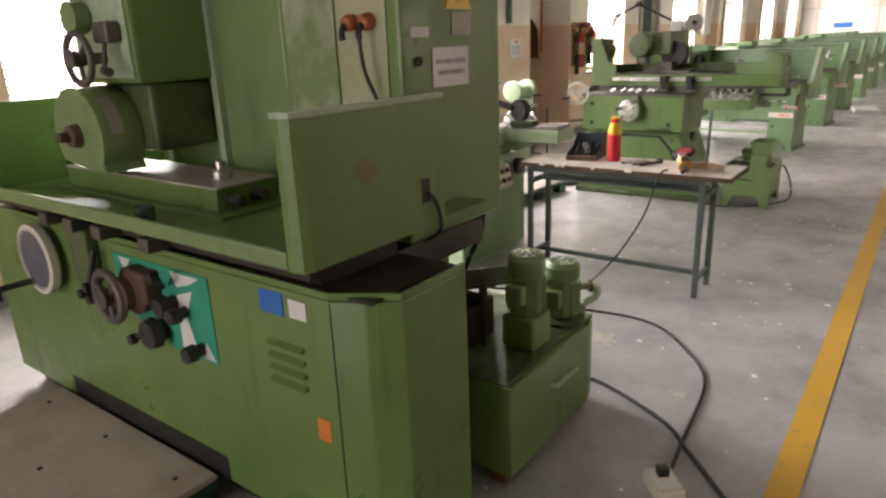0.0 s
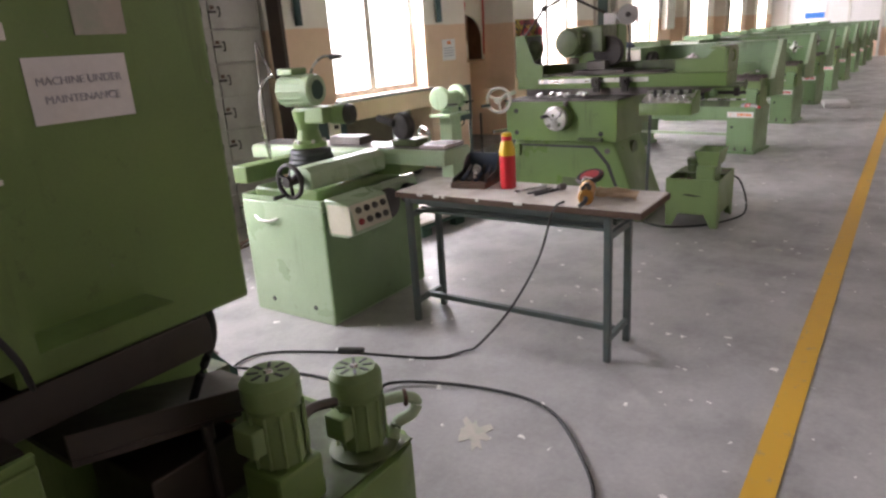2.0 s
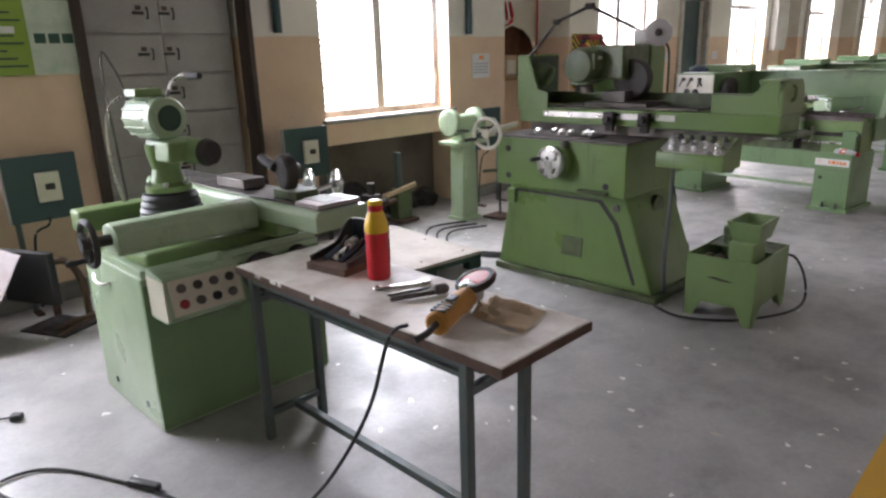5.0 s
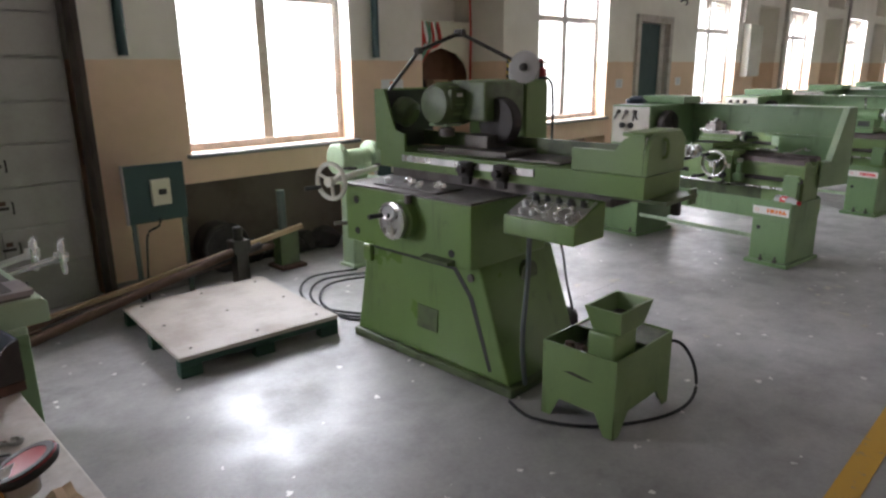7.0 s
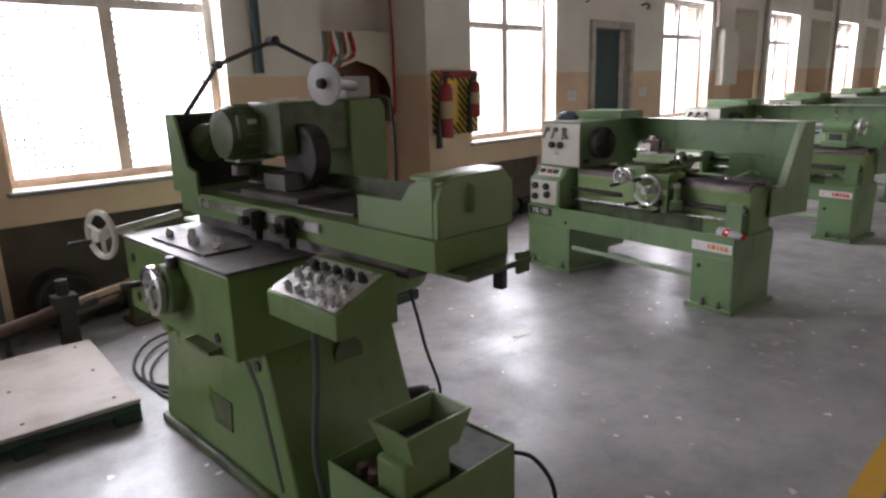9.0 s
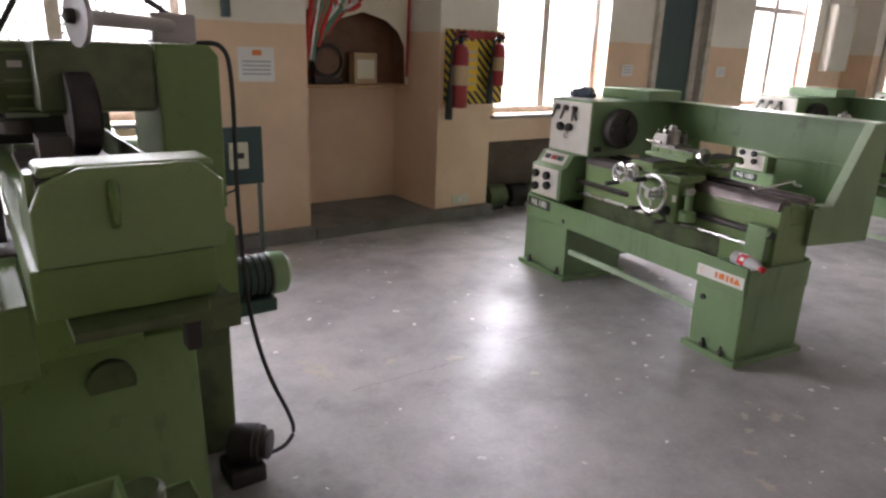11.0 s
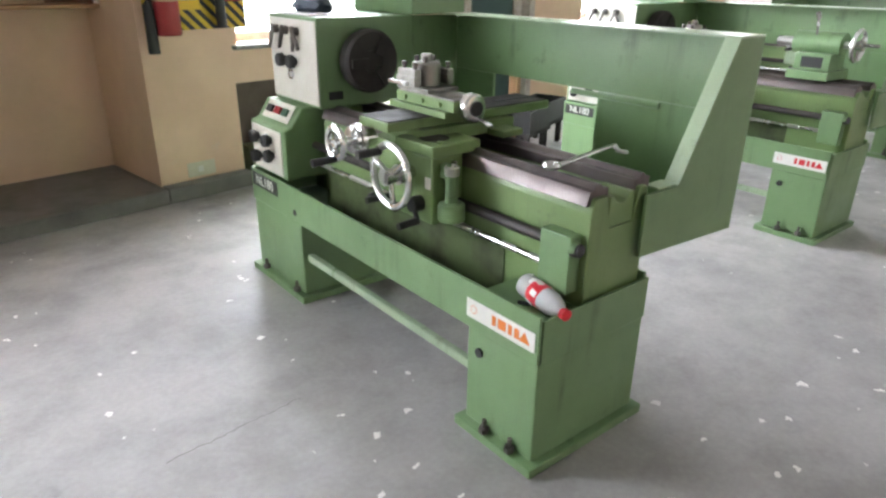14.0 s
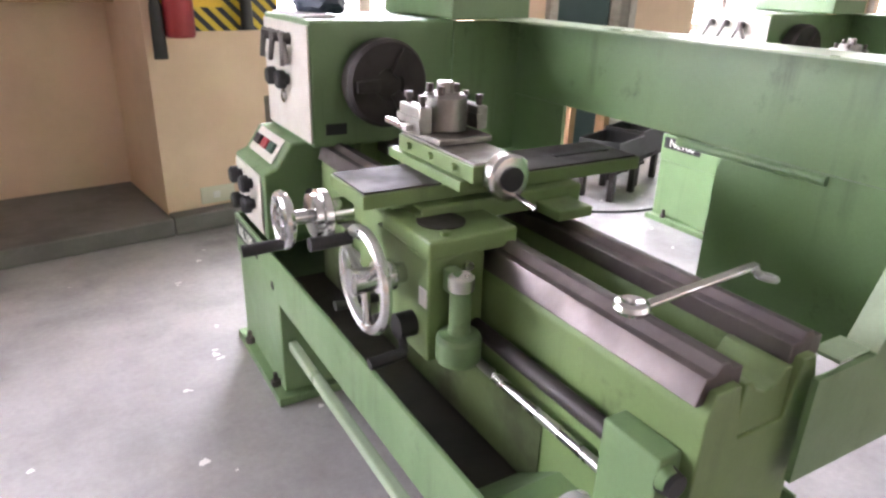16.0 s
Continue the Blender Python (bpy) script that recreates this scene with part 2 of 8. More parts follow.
def floor_material():
    m, t, b = nodes_of("worn_concrete")
    co = coords(t, True)
    big = noise_fac(t, co, 0.55, 0.36, 0.66, 6, 0.62)
    mid = noise_fac(t, co, 2.4, 0.42, 0.68, 6, 0.65)
    fine = noise_fac(t, co, 45, 0.3, 0.7, 3)
    c = mix_rgb(t, big, (0.46, 0.445, 0.435), (0.315, 0.305, 0.30))
    k = t.nodes.new("ShaderNodeMath")
    k.operation = "MULTIPLY"
    t.links.new(mid, k.inputs[0])
    k.inputs[1].default_value = 0.6
    c = mix_rgb(t, k.outputs[0], c, (0.22, 0.21, 0.2))
    oil = noise_fac(t, co, 1.1, 0.60, 0.72, 7, 0.7)
    k = t.nodes.new("ShaderNodeMath")
    k.operation = "MULTIPLY"
    t.links.new(oil, k.inputs[0])
    k.inputs[1].default_value = 0.6
    c = mix_rgb(t, k.outputs[0], c, (0.13, 0.125, 0.12))
    k = t.nodes.new("ShaderNodeMath")
    k.operation = "MULTIPLY"
    t.links.new(fine, k.inputs[0])
    k.inputs[1].default_value = 0.16
    c = mix_rgb(t, k.outputs[0], c, (0.1, 0.095, 0.09))
    # flecks of white paint, gathered in patches
    v = t.nodes.new("ShaderNodeTexVoronoi")
    v.inputs["Scale"].default_value = 12.0
    wob = t.nodes.new("ShaderNodeTexNoise")
    wob.inputs["Scale"].default_value = 30
    t.links.new(co, wob.inputs["Vector"])
    add = t.nodes.new("ShaderNodeVectorMath")
    add.operation = "MULTIPLY_ADD"
    t.links.new(wob.outputs["Color"], add.inputs[0])
    add.inputs[1].default_value = (0.06, 0.06, 0.0)
    t.links.new(co, add.inputs[2])
    flat = t.nodes.new("ShaderNodeVectorMath")
    flat.operation = "MULTIPLY"
    t.links.new(add.outputs[0], flat.inputs[0])
    flat.inputs[1].default_value = (1, 1, 0)
    t.links.new(flat.outputs[0], v.inputs["Vector"])
    sep = t.nodes.new("ShaderNodeSeparateColor")
    t.links.new(v.outputs["Color"], sep.inputs[0])
    size = t.nodes.new("ShaderNodeMapRange")
    size.inputs[1].default_value, size.inputs[2].default_value = 0.55, 1.0
    size.inputs[3].default_value, size.inputs[4].default_value = 0.0, 0.2
    t.links.new(sep.outputs[0], size.inputs[0])
    lt = t.nodes.new("ShaderNodeMath")
    lt.operation = "LESS_THAN"
    t.links.new(v.outputs["Distance"], lt.inputs[0])
    t.links.new(size.outputs[0], lt.inputs[1])
    patch = noise_fac(t, co, 0.9, 0.36, 0.46, 2)
    both = t.nodes.new("ShaderNodeMath")
    both.operation = "MULTIPLY"
    t.links.new(lt.outputs[0], both.inputs[0])
    t.links.new(patch, both.inputs[1])
    c = mix_rgb(t, both.outputs[0], c, (0.8, 0.78, 0.75))
    t.links.new(c, b.inputs["Base Color"])
    rr = t.nodes.new("ShaderNodeMapRange")
    rr.inputs[3].default_value, rr.inputs[4].default_value = 0.33, 0.62
    t.links.new(mid, rr.inputs[0])
    t.links.new(rr.outputs[0], b.inputs["Roughness"])
    bump(t, b, fine, 0.12, 0.003)
    return m


def wall_material():
    """Cream distemper above a peach dado, with a hand-painted edge between them."""
    m, t, b = nodes_of("two_tone_wall_paint")
    co = coords(t, True)
    sx = t.nodes.new("ShaderNodeSeparateXYZ")
    t.links.new(co, sx.inputs[0])
    wob = noise_fac(t, co, 3.0, 0.0, 1.0, 3)
    h = t.nodes.new("ShaderNodeMath")
    h.operation = "MULTIPLY_ADD"
    t.links.new(wob, h.inputs[0])
    h.inputs[1].default_value = 0.03
    t.links.new(sx.outputs["Z"], h.inputs[2])
    edge = t.nodes.new("ShaderNodeMapRange")
    edge.inputs[1].default_value, edge.inputs[2].default_value = 1.715, 1.725
    t.links.new(h.outputs[0], edge.inputs[0])
    big = noise_fac(t, co, 1.3, 0.4, 0.75, 6, 0.65)
    fine = noise_fac(t, co, 28, 0.35, 0.75)
    low = mix_rgb(t, big, (0.76, 0.545, 0.39), (0.63, 0.435, 0.30))
    up = mix_rgb(t, big, (0.80, 0.75, 0.68), (0.68, 0.63, 0.55))
    c = mix_rgb(t, edge.outputs[0], low, up)
    scuff = noise_fac(t, co, 5.0, 0.66, 0.72, 6, 0.7)
    k = t.nodes.new("ShaderNodeMath")
    k.operation = "MULTIPLY"
    t.links.new(scuff, k.inputs[0])
    k.inputs[1].default_value = 0.35
    c = mix_rgb(t, k.outputs[0], c, (0.6, 0.56, 0.5))
    t.links.new(c, b.inputs["Base Color"])
    b.inputs["Roughness"].default_value = 0.72
    bump(t, b, fine, 0.15, 0.004)
    return m


def line_material():
    m, t, b = nodes_of("worn_yellow_floor_paint")
    co = coords(t, True)
    wear = noise_fac(t, co, 16, 0.58, 0.7, 6, 0.7)
    c = mix_rgb(t, wear, (0.60, 0.335, 0.03), (0.33, 0.27, 0.17))
    t.links.new(c, b.inputs["Base Color"])
    b.inputs["Roughness"].default_value = 0.5
    return m


def hazard_material():
    m, t, b = nodes_of("hazard_stripes")
    co = coords(t)
    sx = t.nodes.new("ShaderNodeSeparateXYZ")
    t.links.new(co, sx.inputs[0])
    s = t.nodes.new("ShaderNodeMath")
    t.links.new(sx.outputs["X"], s.inputs[0])
    t.links.new(sx.outputs["Z"], s.inputs[1])
    f = t.nodes.new("ShaderNodeMath")
    f.operation = "PINGPONG"
    t.links.new(s.outputs[0], f.inputs[0])
    f.inputs[1].default_value = 0.04
    g = t.nodes.new("ShaderNodeMath")
    g.operation = "GREATER_THAN"
    t.links.new(f.outputs[0], g.inputs[0])
    g.inputs[1].default_value = 0.02
    c = mix_rgb(t, g.outputs[0], (0.62, 0.42, 0.03), (0.02, 0.02, 0.02))
    t.links.new(c, b.inputs["Base Color"])
    b.inputs["Roughness"].default_value = 0.5
    return m


def pane_material():
    """Window glass with a dotted frosting."""
    m, t, b = nodes_of("dotted_window_glass")
    co = coords(t)
    mp = t.nodes.new("ShaderNodeVectorMath")
    mp.operation = "MULTIPLY"
    t.links.new(co, mp.inputs[0])
    mp.inputs[1].default_value = (1, 0, 1)
    v = t.nodes.new("ShaderNodeTexVoronoi")
    v.inputs["Scale"].default_value = 19
    v.inputs["Randomness"].default_value = 0.12
    t.links.new(mp.outputs[0], v.inputs["Vector"])
    lt = t.nodes.new("ShaderNodeMath")
    lt.operation = "LESS_THAN"
    t.links.new(v.outputs["Distance"], lt.inputs[0])
    lt.inputs[1].default_value = 0.2
    glass = t.nodes.new("ShaderNodeBsdfTransparent")
    glass.inputs[0].default_value = (0.93, 0.95, 0.94, 1)
    film = t.nodes.new("ShaderNodeBsdfTranslucent")
    film.inputs[0].default_value = (0.11, 0.11, 0.115, 1)
    mx = t.nodes.new("ShaderNodeMixShader")
    t.links.new(lt.outputs[0], mx.inputs[0])
    t.links.new(glass.outputs[0], mx.inputs[1])
    t.links.new(film.outputs[0], mx.inputs[2])
    gl = t.nodes.new("ShaderNodeBsdfGlossy")
    gl.inputs["Roughness"].default_value = 0.03
    m2 = t.nodes.new("ShaderNodeMixShader")
    m2.inputs[0].default_value = 0.05
    t.links.new(mx.outputs[0], m2.inputs[1])
    t.links.new(gl.outputs[0], m2.inputs[2])
    t.links.new(m2.outputs[0], t.nodes["Material Output"].inputs[0])
    return m


def daylight_material():
    m = bpy.data.materials.new("hazy_daylight")
    m.use_nodes = True
    t = m.node_tree
    t.nodes.remove(t.nodes["Principled BSDF"])
    e = t.nodes.new("ShaderNodeEmission")
    co = coords(t, True)
    f = noise_fac(t, co, 0.7, 0.45, 0.6, 5)
    sx = t.nodes.new("ShaderNodeSeparateXYZ")
    t.links.new(co, sx.inputs[0])
    r = t.nodes.new("ShaderNodeMapRange")
    r.inputs[1].default_value, r.inputs[2].default_value = 1.0, 2.6
    r.inputs[3].default_value, r.inputs[4].default_value = 0.5, 0.0
    t.links.new(sx.outputs["Z"], r.inputs[0])
    k = t.nodes.new("ShaderNodeMath")
    k.operation = "MULTIPLY"
    t.links.new(f, k.inputs[0])
    t.links.new(r.outputs[0], k.inputs[1])
    c = mix_rgb(t, k.outputs[0], (1.0, 1.0, 0.98), (0.62, 0.72, 0.5))
    t.links.new(c, e.inputs[0])
    e.inputs[1].default_value = DAY
    t.links.new(e.outputs[0], t.nodes["Material Output"].inputs[0])
    return m


M["floor"] = floor_material()
M["wall"] = wall_material()
M["line"] = line_material()
M["hazard"] = hazard_material()
M["pane"] = pane_material()
M["day"] = daylight_material()
M["plinth"] = surface("grey_plinth", (0.21, 0.2, 0.19), (0.11, 0.1, 0.095), 0.6, stain=3)
# ceiling is out of view; its mid grey holds down the bounce light
M["ceiling"] = surface("low_bounce_ceiling", (0.36, 0.34, 0.31), (0.26, 0.24, 0.21), 0.8, stain=1)
M["recess"] = surface("dark_recess", (0.16, 0.125, 0.10), (0.07, 0.055, 0.045), 0.75, stain=3)

# ---- mesh helpers ----
def box(bm, x0, y0, z0, x1, y1, z1, bev=0.0, m=None):
    r = bmesh.ops.create_cube(bm, size=1.0)
    vs = r["verts"]
    for v in vs:
        v.co = Vector(((x0 + x1) / 2 + v.co.x * (x1 - x0), (y0 + y1) / 2 + v.co.y * (y1 - y0), (z0 + z1) / 2 + v.co.z * (z1 - z0)))
    if bev:
        es = {e for v in vs for e in v.link_edges}
        r = bmesh.ops.bevel(bm, geom=list(es), offset=min(bev, 0.45 * min(abs(x1 - x0), abs(y1 - y0), abs(z1 - z0))), segments=2, affect="EDGES", profile=0.5)
        vs = list({v for f in r["faces"] for v in f.verts} | {v for v in vs if v.is_valid})
    if m is not None:
        bmesh.ops.transform(bm, matrix=m, verts=vs)
    return bm


def rod(bm, a, b, r, r2=None, seg=18):
    """A cylinder or cone from a to b."""
    seg = seg if seg <= 8 else max(seg, 18)
    a, b = Vector(a), Vector(b)
    d = b - a
    r2 = r if r2 is None else r2
    res = bmesh.ops.create_cone(bm, cap_ends=True, segments=seg, radius1=r, radius2=r2, depth=d.length)
    m = Matrix.Translation((a + b) / 2) @ d.to_track_quat("Z", "Y").to_matrix().to_4x4()
    bmesh.ops.transform(bm, matrix=m, verts=res["verts"])
    return bm


def spun(bm, profile, base, axis, seg=20):
    """A turned shape: profile of (radius, height) along axis from base."""
    base, axis = Vector(base), Vector(axis).normalized()
    seg = max(seg, 20)
    q = axis.to_track_quat("Z", "Y").to_matrix().to_4x4()
    m = Matrix.Translation(base) @ q
    rings = []
    for r, h in profile:
        rings.append([bm.verts.new(m @ Vector((r * math.cos(2 * math.pi * i / seg), r * math.sin(2 * math.pi * i / seg), h))) for i in range(seg)])
    for p, q2 in zip(rings, rings[1:]):
        for i in range(seg):
            bm.faces.new((p[i], p[(i + 1) % seg], q2[(i + 1) % seg], q2[i]))
    bm.faces.new(rings[0][::-1])
    bm.faces.new(rings[-1])
    return bm


def torus(bm, c, axis, R, r, seg=28, sub=8):
    c, axis = Vector(c), Vector(axis).normalized()
    m = Matrix.Translation(c) @ axis.to_track_quat("Z", "Y").to_matrix().to_4x4()
    g = []
    for i in range(seg):
        a = 2 * math.pi * i / seg
        g.append([bm.verts.new(m @ Vector(((R + r * math.cos(2 * math.pi * j / sub)) * math.cos(a), (R + r * math.cos(2 * math.pi * j / sub)) * math.sin(a), r * math.sin(2 * math.pi * j / sub)))) for j in range(sub)])
    for i in range(seg):
        for j in range(sub):
            bm.faces.new((g[i][j], g[(i + 1) % seg][j], g[(i + 1) % seg][(j + 1) % sub], g[i][(j + 1) % sub]))
    return bm


def prism(bm, pts, axis, a, b, bev=0.0):
    """A polygon in the plane across axis ('x','y','z'), drawn from a to b."""
    put = {"x": lambda u, v, w: (w, u, v), "y": lambda u, v, w: (u, w, v), "z": lambda u, v, w: (u, v, w)}[axis]
    lo = [bm.verts.new(put(u, v, a)) for u, v in pts]
    hi = [bm.verts.new(put(u, v, b)) for u, v in pts]
    n = len(pts)
    fs = [bm.faces.new(lo[::-1]), bm.faces.new(hi)]
    for i in range(n):
        fs.append(bm.faces.new((lo[i], lo[(i + 1) % n], hi[(i + 1) % n], hi[i])))
    bmesh.ops.recalc_face_normals(bm, faces=fs)
    if bev:
        bmesh.ops.bevel(bm, geom=list({e for f in fs for e in f.edges}), offset=bev, segments=2, affect="EDGES", profile=0.5)
    return bm


def tube(bm, pts, r, seg=8, smooth=6):
    """A round tube along a smooth path through pts."""
    P = [Vector(p) for p in pts]
    if smooth and len(P) > 2:
        out = []
        for i in range(len(P) - 1):
            p0, p1, p2, p3 = P[max(i - 1, 0)], P[i], P[i + 1], P[min(i + 2, len(P) - 1)]
            for k in range(smooth):
                u = k / smooth
                out.append(0.5 * ((2 * p1) + (p2 - p0) * u + (2 * p0 - 5 * p1 + 4 * p2 - p3) * u * u + (3 * p1 - p0 - 3 * p2 + p3) * u ** 3))
        out.append(P[-1])
        P = out
    rings = []
    for i, p in enumerate(P):
        d = (P[min(i + 1, len(P) - 1)] - P[max(i - 1, 0)]).normalized()
        up = Vector((0, 0, 1)) if abs(d.z) < 0.9 else Vector((1, 0, 0))
        s = d.cross(up).normalized()
        n = s.cross(d)
        rings.append([bm.verts.new(p + r * (math.cos(2 * math.pi * j / seg) * s + math.sin(2 * math.pi * j / seg) * n)) for j in range(seg)])
    for a, b in zip(rings, rings[1:]):
        for j in range(seg):
            bm.faces.new((a[j], a[(j + 1) % seg], b[(j + 1) % seg], b[j]))
    bm.faces.new(rings[0][::-1])
    bm.faces.new(rings[-1])
    return bm


def handwheel(bm, c, axis, R, r=0.012, spokes=3, hub=0.03):
    c, axis = Vector(c), Vector(axis).normalized()
    torus(bm, c, axis, R, r)
    q = axis.to_track_quat("Z", "Y").to_matrix()
    rod(bm, c - axis * 0.03, c + axis * 0.02, hub, hub * 0.8, 14)
    for i in range(spokes):
        a = 2 * math.pi * i / spokes + 0.4
        e = c + q @ Vector((math.cos(a) * R, math.sin(a) * R, 0))
        rod(bm, c, e, r * 0.75, r * 0.75, 8)
    return bm


def B():
    return bmesh.new()


def mesh_of(name, bm, material):
    bmesh.ops.recalc_face_normals(bm, faces=bm.faces[:])
    me = bpy.data.meshes.new(name)
    bm.to_mesh(me)
    bm.free()
    for p in me.polygons:
        p.use_smooth = True
    me.set_sharp_from_angle(angle=radians(21))
    me.materials.append(material)
    return me


def part(name, bm, material, parent, label=""):
    """One mesh object under a thing or a part."""
    ob = new(name, mesh_of(name, bm, M[material]))
    ob.parent = parent
    return tagged(ob, label)


def thing(name, m, label, category, group="", bm=None, material=None, kind=""):
    """A top-level thing: an Empty at its base, or one mesh."""
    ob = new(name, mesh_of(name, bm, M[material]) if bm else None)
    ob.matrix_world = m
    return tagged(ob, label, category, group, kind)


def words(name, text, size, m, material, parent, label=""):
    cu = bpy.data.curves.new(name, "FONT")
    cu.body, cu.size, cu.extrude = text, size, 0.0008
    cu.align_x, cu.align_y = "CENTER", "CENTER"
    tmp = bpy.data.objects.new(name, cu)
    me = bpy.data.meshes.new_from_object(tmp)
    bpy.data.objects.remove(tmp)
    me.materials.append(M[material])
    ob = new(name, me)
    ob.parent = parent
    ob.matrix_local = m
    return tagged(ob, label)


# ---- the hall ----
NORTH, DEEP, TOP = 6.08, 0.45, 4.6
X0, X1, SOUTH = -3.0, 31.0, -6.0
WINDOWS = [(2.35, 3.88, 0.93, 2.78), (6.65, 8.23, 1.0, 2.78), (11.06, 12.6, 0.97, 2.78), (15.33, 16.95, 0.97, 2.78),
           (19.6, 21.2, 0.97, 2.78), (23.9, 25.5, 0.97, 2.78), (28.2, 29.8, 0.97, 2.78)]
ALCOVES = [(4.72, 5.92, 0.0, 2.75), (9.13, 10.4, 0.0, 2.75), (17.9, 18.95, 0.0, 2.75), (21.95, 23.3, 0.0, 2.75), (26.25, 27.6, 0.0, 2.75)]
UPPER = [(17.9, 18.95, 2.95, 3.9), (21.95, 23.3, 2.95, 3.9), (26.25, 27.6, 2.95, 3.9)]
RECESS = [(2.3, 3.9, 0.0, 0.78), (6.52, 8.28, 0.0, 0.77), (11.02, 12.65, 0.0, 0.71), (15.3, 16.98, 0.0, 0.71), (19.55, 21.25, 0.0, 0.71)]
DOOR = (13.42, 14.3, 0.0, 2.26)


def pierced_wall(name, x0, x1, z0, z1, front, back, holes, material):
    """A wall along x with openings through it: faces, backs and reveals."""
    bm = B()
    xs = sorted({x0, x1, *(h[0] for h in holes), *(h[1] for h in holes)})
    zs = sorted({z0, z1, *(h[2] for h in holes), *(h[3] for h in holes)})
    solid = lambda i, j: 0 <= i < len(xs) - 1 and 0 <= j < len(zs) - 1 and not any(
        h[0] <= (xs[i] + xs[i + 1]) / 2 <= h[1] and h[2] <= (zs[j] + zs[j + 1]) / 2 <= h[3] for h in holes)
    q = lambda *p: bm.faces.new([bm.verts.new(c) for c in p])
    for i in range(len(xs) - 1):
        for j in range(len(zs) - 1):
            if not solid(i, j):
                continue
            a, b, c, d = xs[i], xs[i + 1], zs[j], zs[j + 1]
            q((a, front, c), (b, front, c), (b, front, d), (a, front, d))
            q((b, back, c), (a, back, c), (a, back, d), (b, back, d))
            if not solid(i - 1, j):
                q((a, back, c), (a, front, c), (a, front, d), (a, back, d))
            if not solid(i + 1, j):
                q((b, front, c), (b, back, c), (b, back, d), (b, front, d))
            if not solid(i, j - 1):
                q((a, front, c), (a, back, c), (b, back, c), (b, front, c))
            if not solid(i, j + 1):
                q((a, front, d), (b, front, d), (b, back, d), (a, back, d))
    bmesh.ops.remove_doubles(bm, verts=bm.verts[:], dist=0.0005)
    me = bpy.data.meshes.new(name)
    bmesh.ops.recalc_face_normals(bm, faces=bm.faces[:])
    bm.to_mesh(me)
    bm.free()
    me.materials.append(M[material])
    return tagged(new(name, me), kind="structure")


tagged(pierced_wall("wall_north", X0, X1, 0, TOP, NORTH, NORTH + DEEP, WINDOWS + ALCOVES + UPPER + RECESS + [DOOR], "wall"),
       "cream wall with peach dado, deep window openings", "wall")
# openings added in the unseen south wall to let in some fill light
FILL_WINDOWS = [(x, x + 1.6, 0.97, 2.78) for x in (12.4, 16.7, 21.0)]
tagged(pierced_wall("wall_south", X0, X1, 0, TOP, SOUTH, SOUTH - DEEP, FILL_WINDOWS, "wall"), "unseen cream wall with peach dado, its windows added for fill light", "wall")
for nm, xa, xb in (("wall_east", X1, X1 + 0.3),):
    tagged(thing(nm, Matrix(), "plain cream wall with a peach dado", "wall", bm=box(B(), xa, SOUTH - DEEP, 0, xb, NORTH + 1.2, TOP), material="wall"), kind="structure")
# opening added in the unseen west wall, so a fill lamp can shine in
bm = B()
for y0, y1, z0, z1 in ((SOUTH - DEEP, 1.8, 0, TOP), (5.2, NORTH + 1.2, 0, TOP), (1.8, 5.2, 2.9, TOP)):
    box(bm, X0 - 0.3, y0, z0, X0, y1, z1)
tagged(thing("wall_west", Matrix(), "unseen cream wall with an opening added for fill light", "wall", bm=bm, material="wall"), kind="structure")
tagged(thing("floor", Matrix(), "worn grey concrete floor with white paint flecks", "floor", bm=box(B(), X0, SOUTH - DEEP, -0.2, X1, NORTH + 1.2, 0), material="floor"), kind="structure")
tagged(thing("ceiling", Matrix(), "unseen high ceiling, greyed to cut bounce light", "ceiling", bm=box(B(), X0 - 0.3, SOUTH - DEEP, TOP, X1 + 0.3, NORTH + 1.2, TOP + 0.2), material="ceiling"), kind="structure")
tagged(thing("floor_line", Matrix(), "worn yellow painted aisle line on concrete", "floor marking", bm=box(B(), X0 + 0.1, 1.50, 0.0005, X1 - 0.1, 1.60, 0.004), material="line"), kind="structure")

# backs of alcoves and of the recesses under the windows
for i, (a, b, c, d) in enumerate(ALCOVES + UPPER):
    tagged(thing("alcove_back", Matrix(), "painted back of a wall alcove", "wall", bm=box(B(), a - 0.05, (6.85 if i == 1 else NORTH + DEEP + 0.002), c, b + 0.05, (7.0 if i == 1 else NORTH + DEEP + 0.2), d + 0.05), material="wall"), kind="structure")
# recess backs are dark brown, much darker than the wall paint
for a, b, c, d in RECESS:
    tagged(thing("recess_back", Matrix(), "dark brown back of a recess under a window", "wall", bm=box(B(), a - 0.03, NORTH + DEEP - 0.12, c, b + 0.03, NORTH + DEEP - 0.004, d + 0.02), material="recess"), kind="structure")

for q_ in ((9.03, 6.531, 0, 9.13, 6.849, 2.8), (10.4, 6.531, 0, 10.5, 6.849, 2.8), (9.131, 6.531, 2.75, 10.399, 6.849, 2.8)):
    tagged(thing("alcove_side", Matrix(), "painted inner side of the deep alcove", "wall", bm=box(B(), *q_), material="wall"), kind="structure")

# plinth along the foot of the north wall
spans = [(X0, 2.3), (3.9, 4.72), (5.92, 6.52), (8.28, 9.13), (10.4, 11.02), (12.65, 13.3), (14.4, 15.3), (16.98, 17.9), (18.95, 19.55), (21.25, X1)]
for a, b in spans:
    tagged(thing("baseboard", Matrix(), "grey cement plinth at the wall foot", "plinth", bm=box(B(), a, NORTH - 0.11, 0, b, NORTH - 0.002, 0.105, 0.008), material="plinth"), kind="structure")
tagged(thing("alcove_step", Matrix(), "grey cement step across the alcove", "step", bm=box(B(), 9.135, NORTH - 0.108, 0, 10.395, 6.845, 0.10, 0.008), material="plinth"), kind="structure")


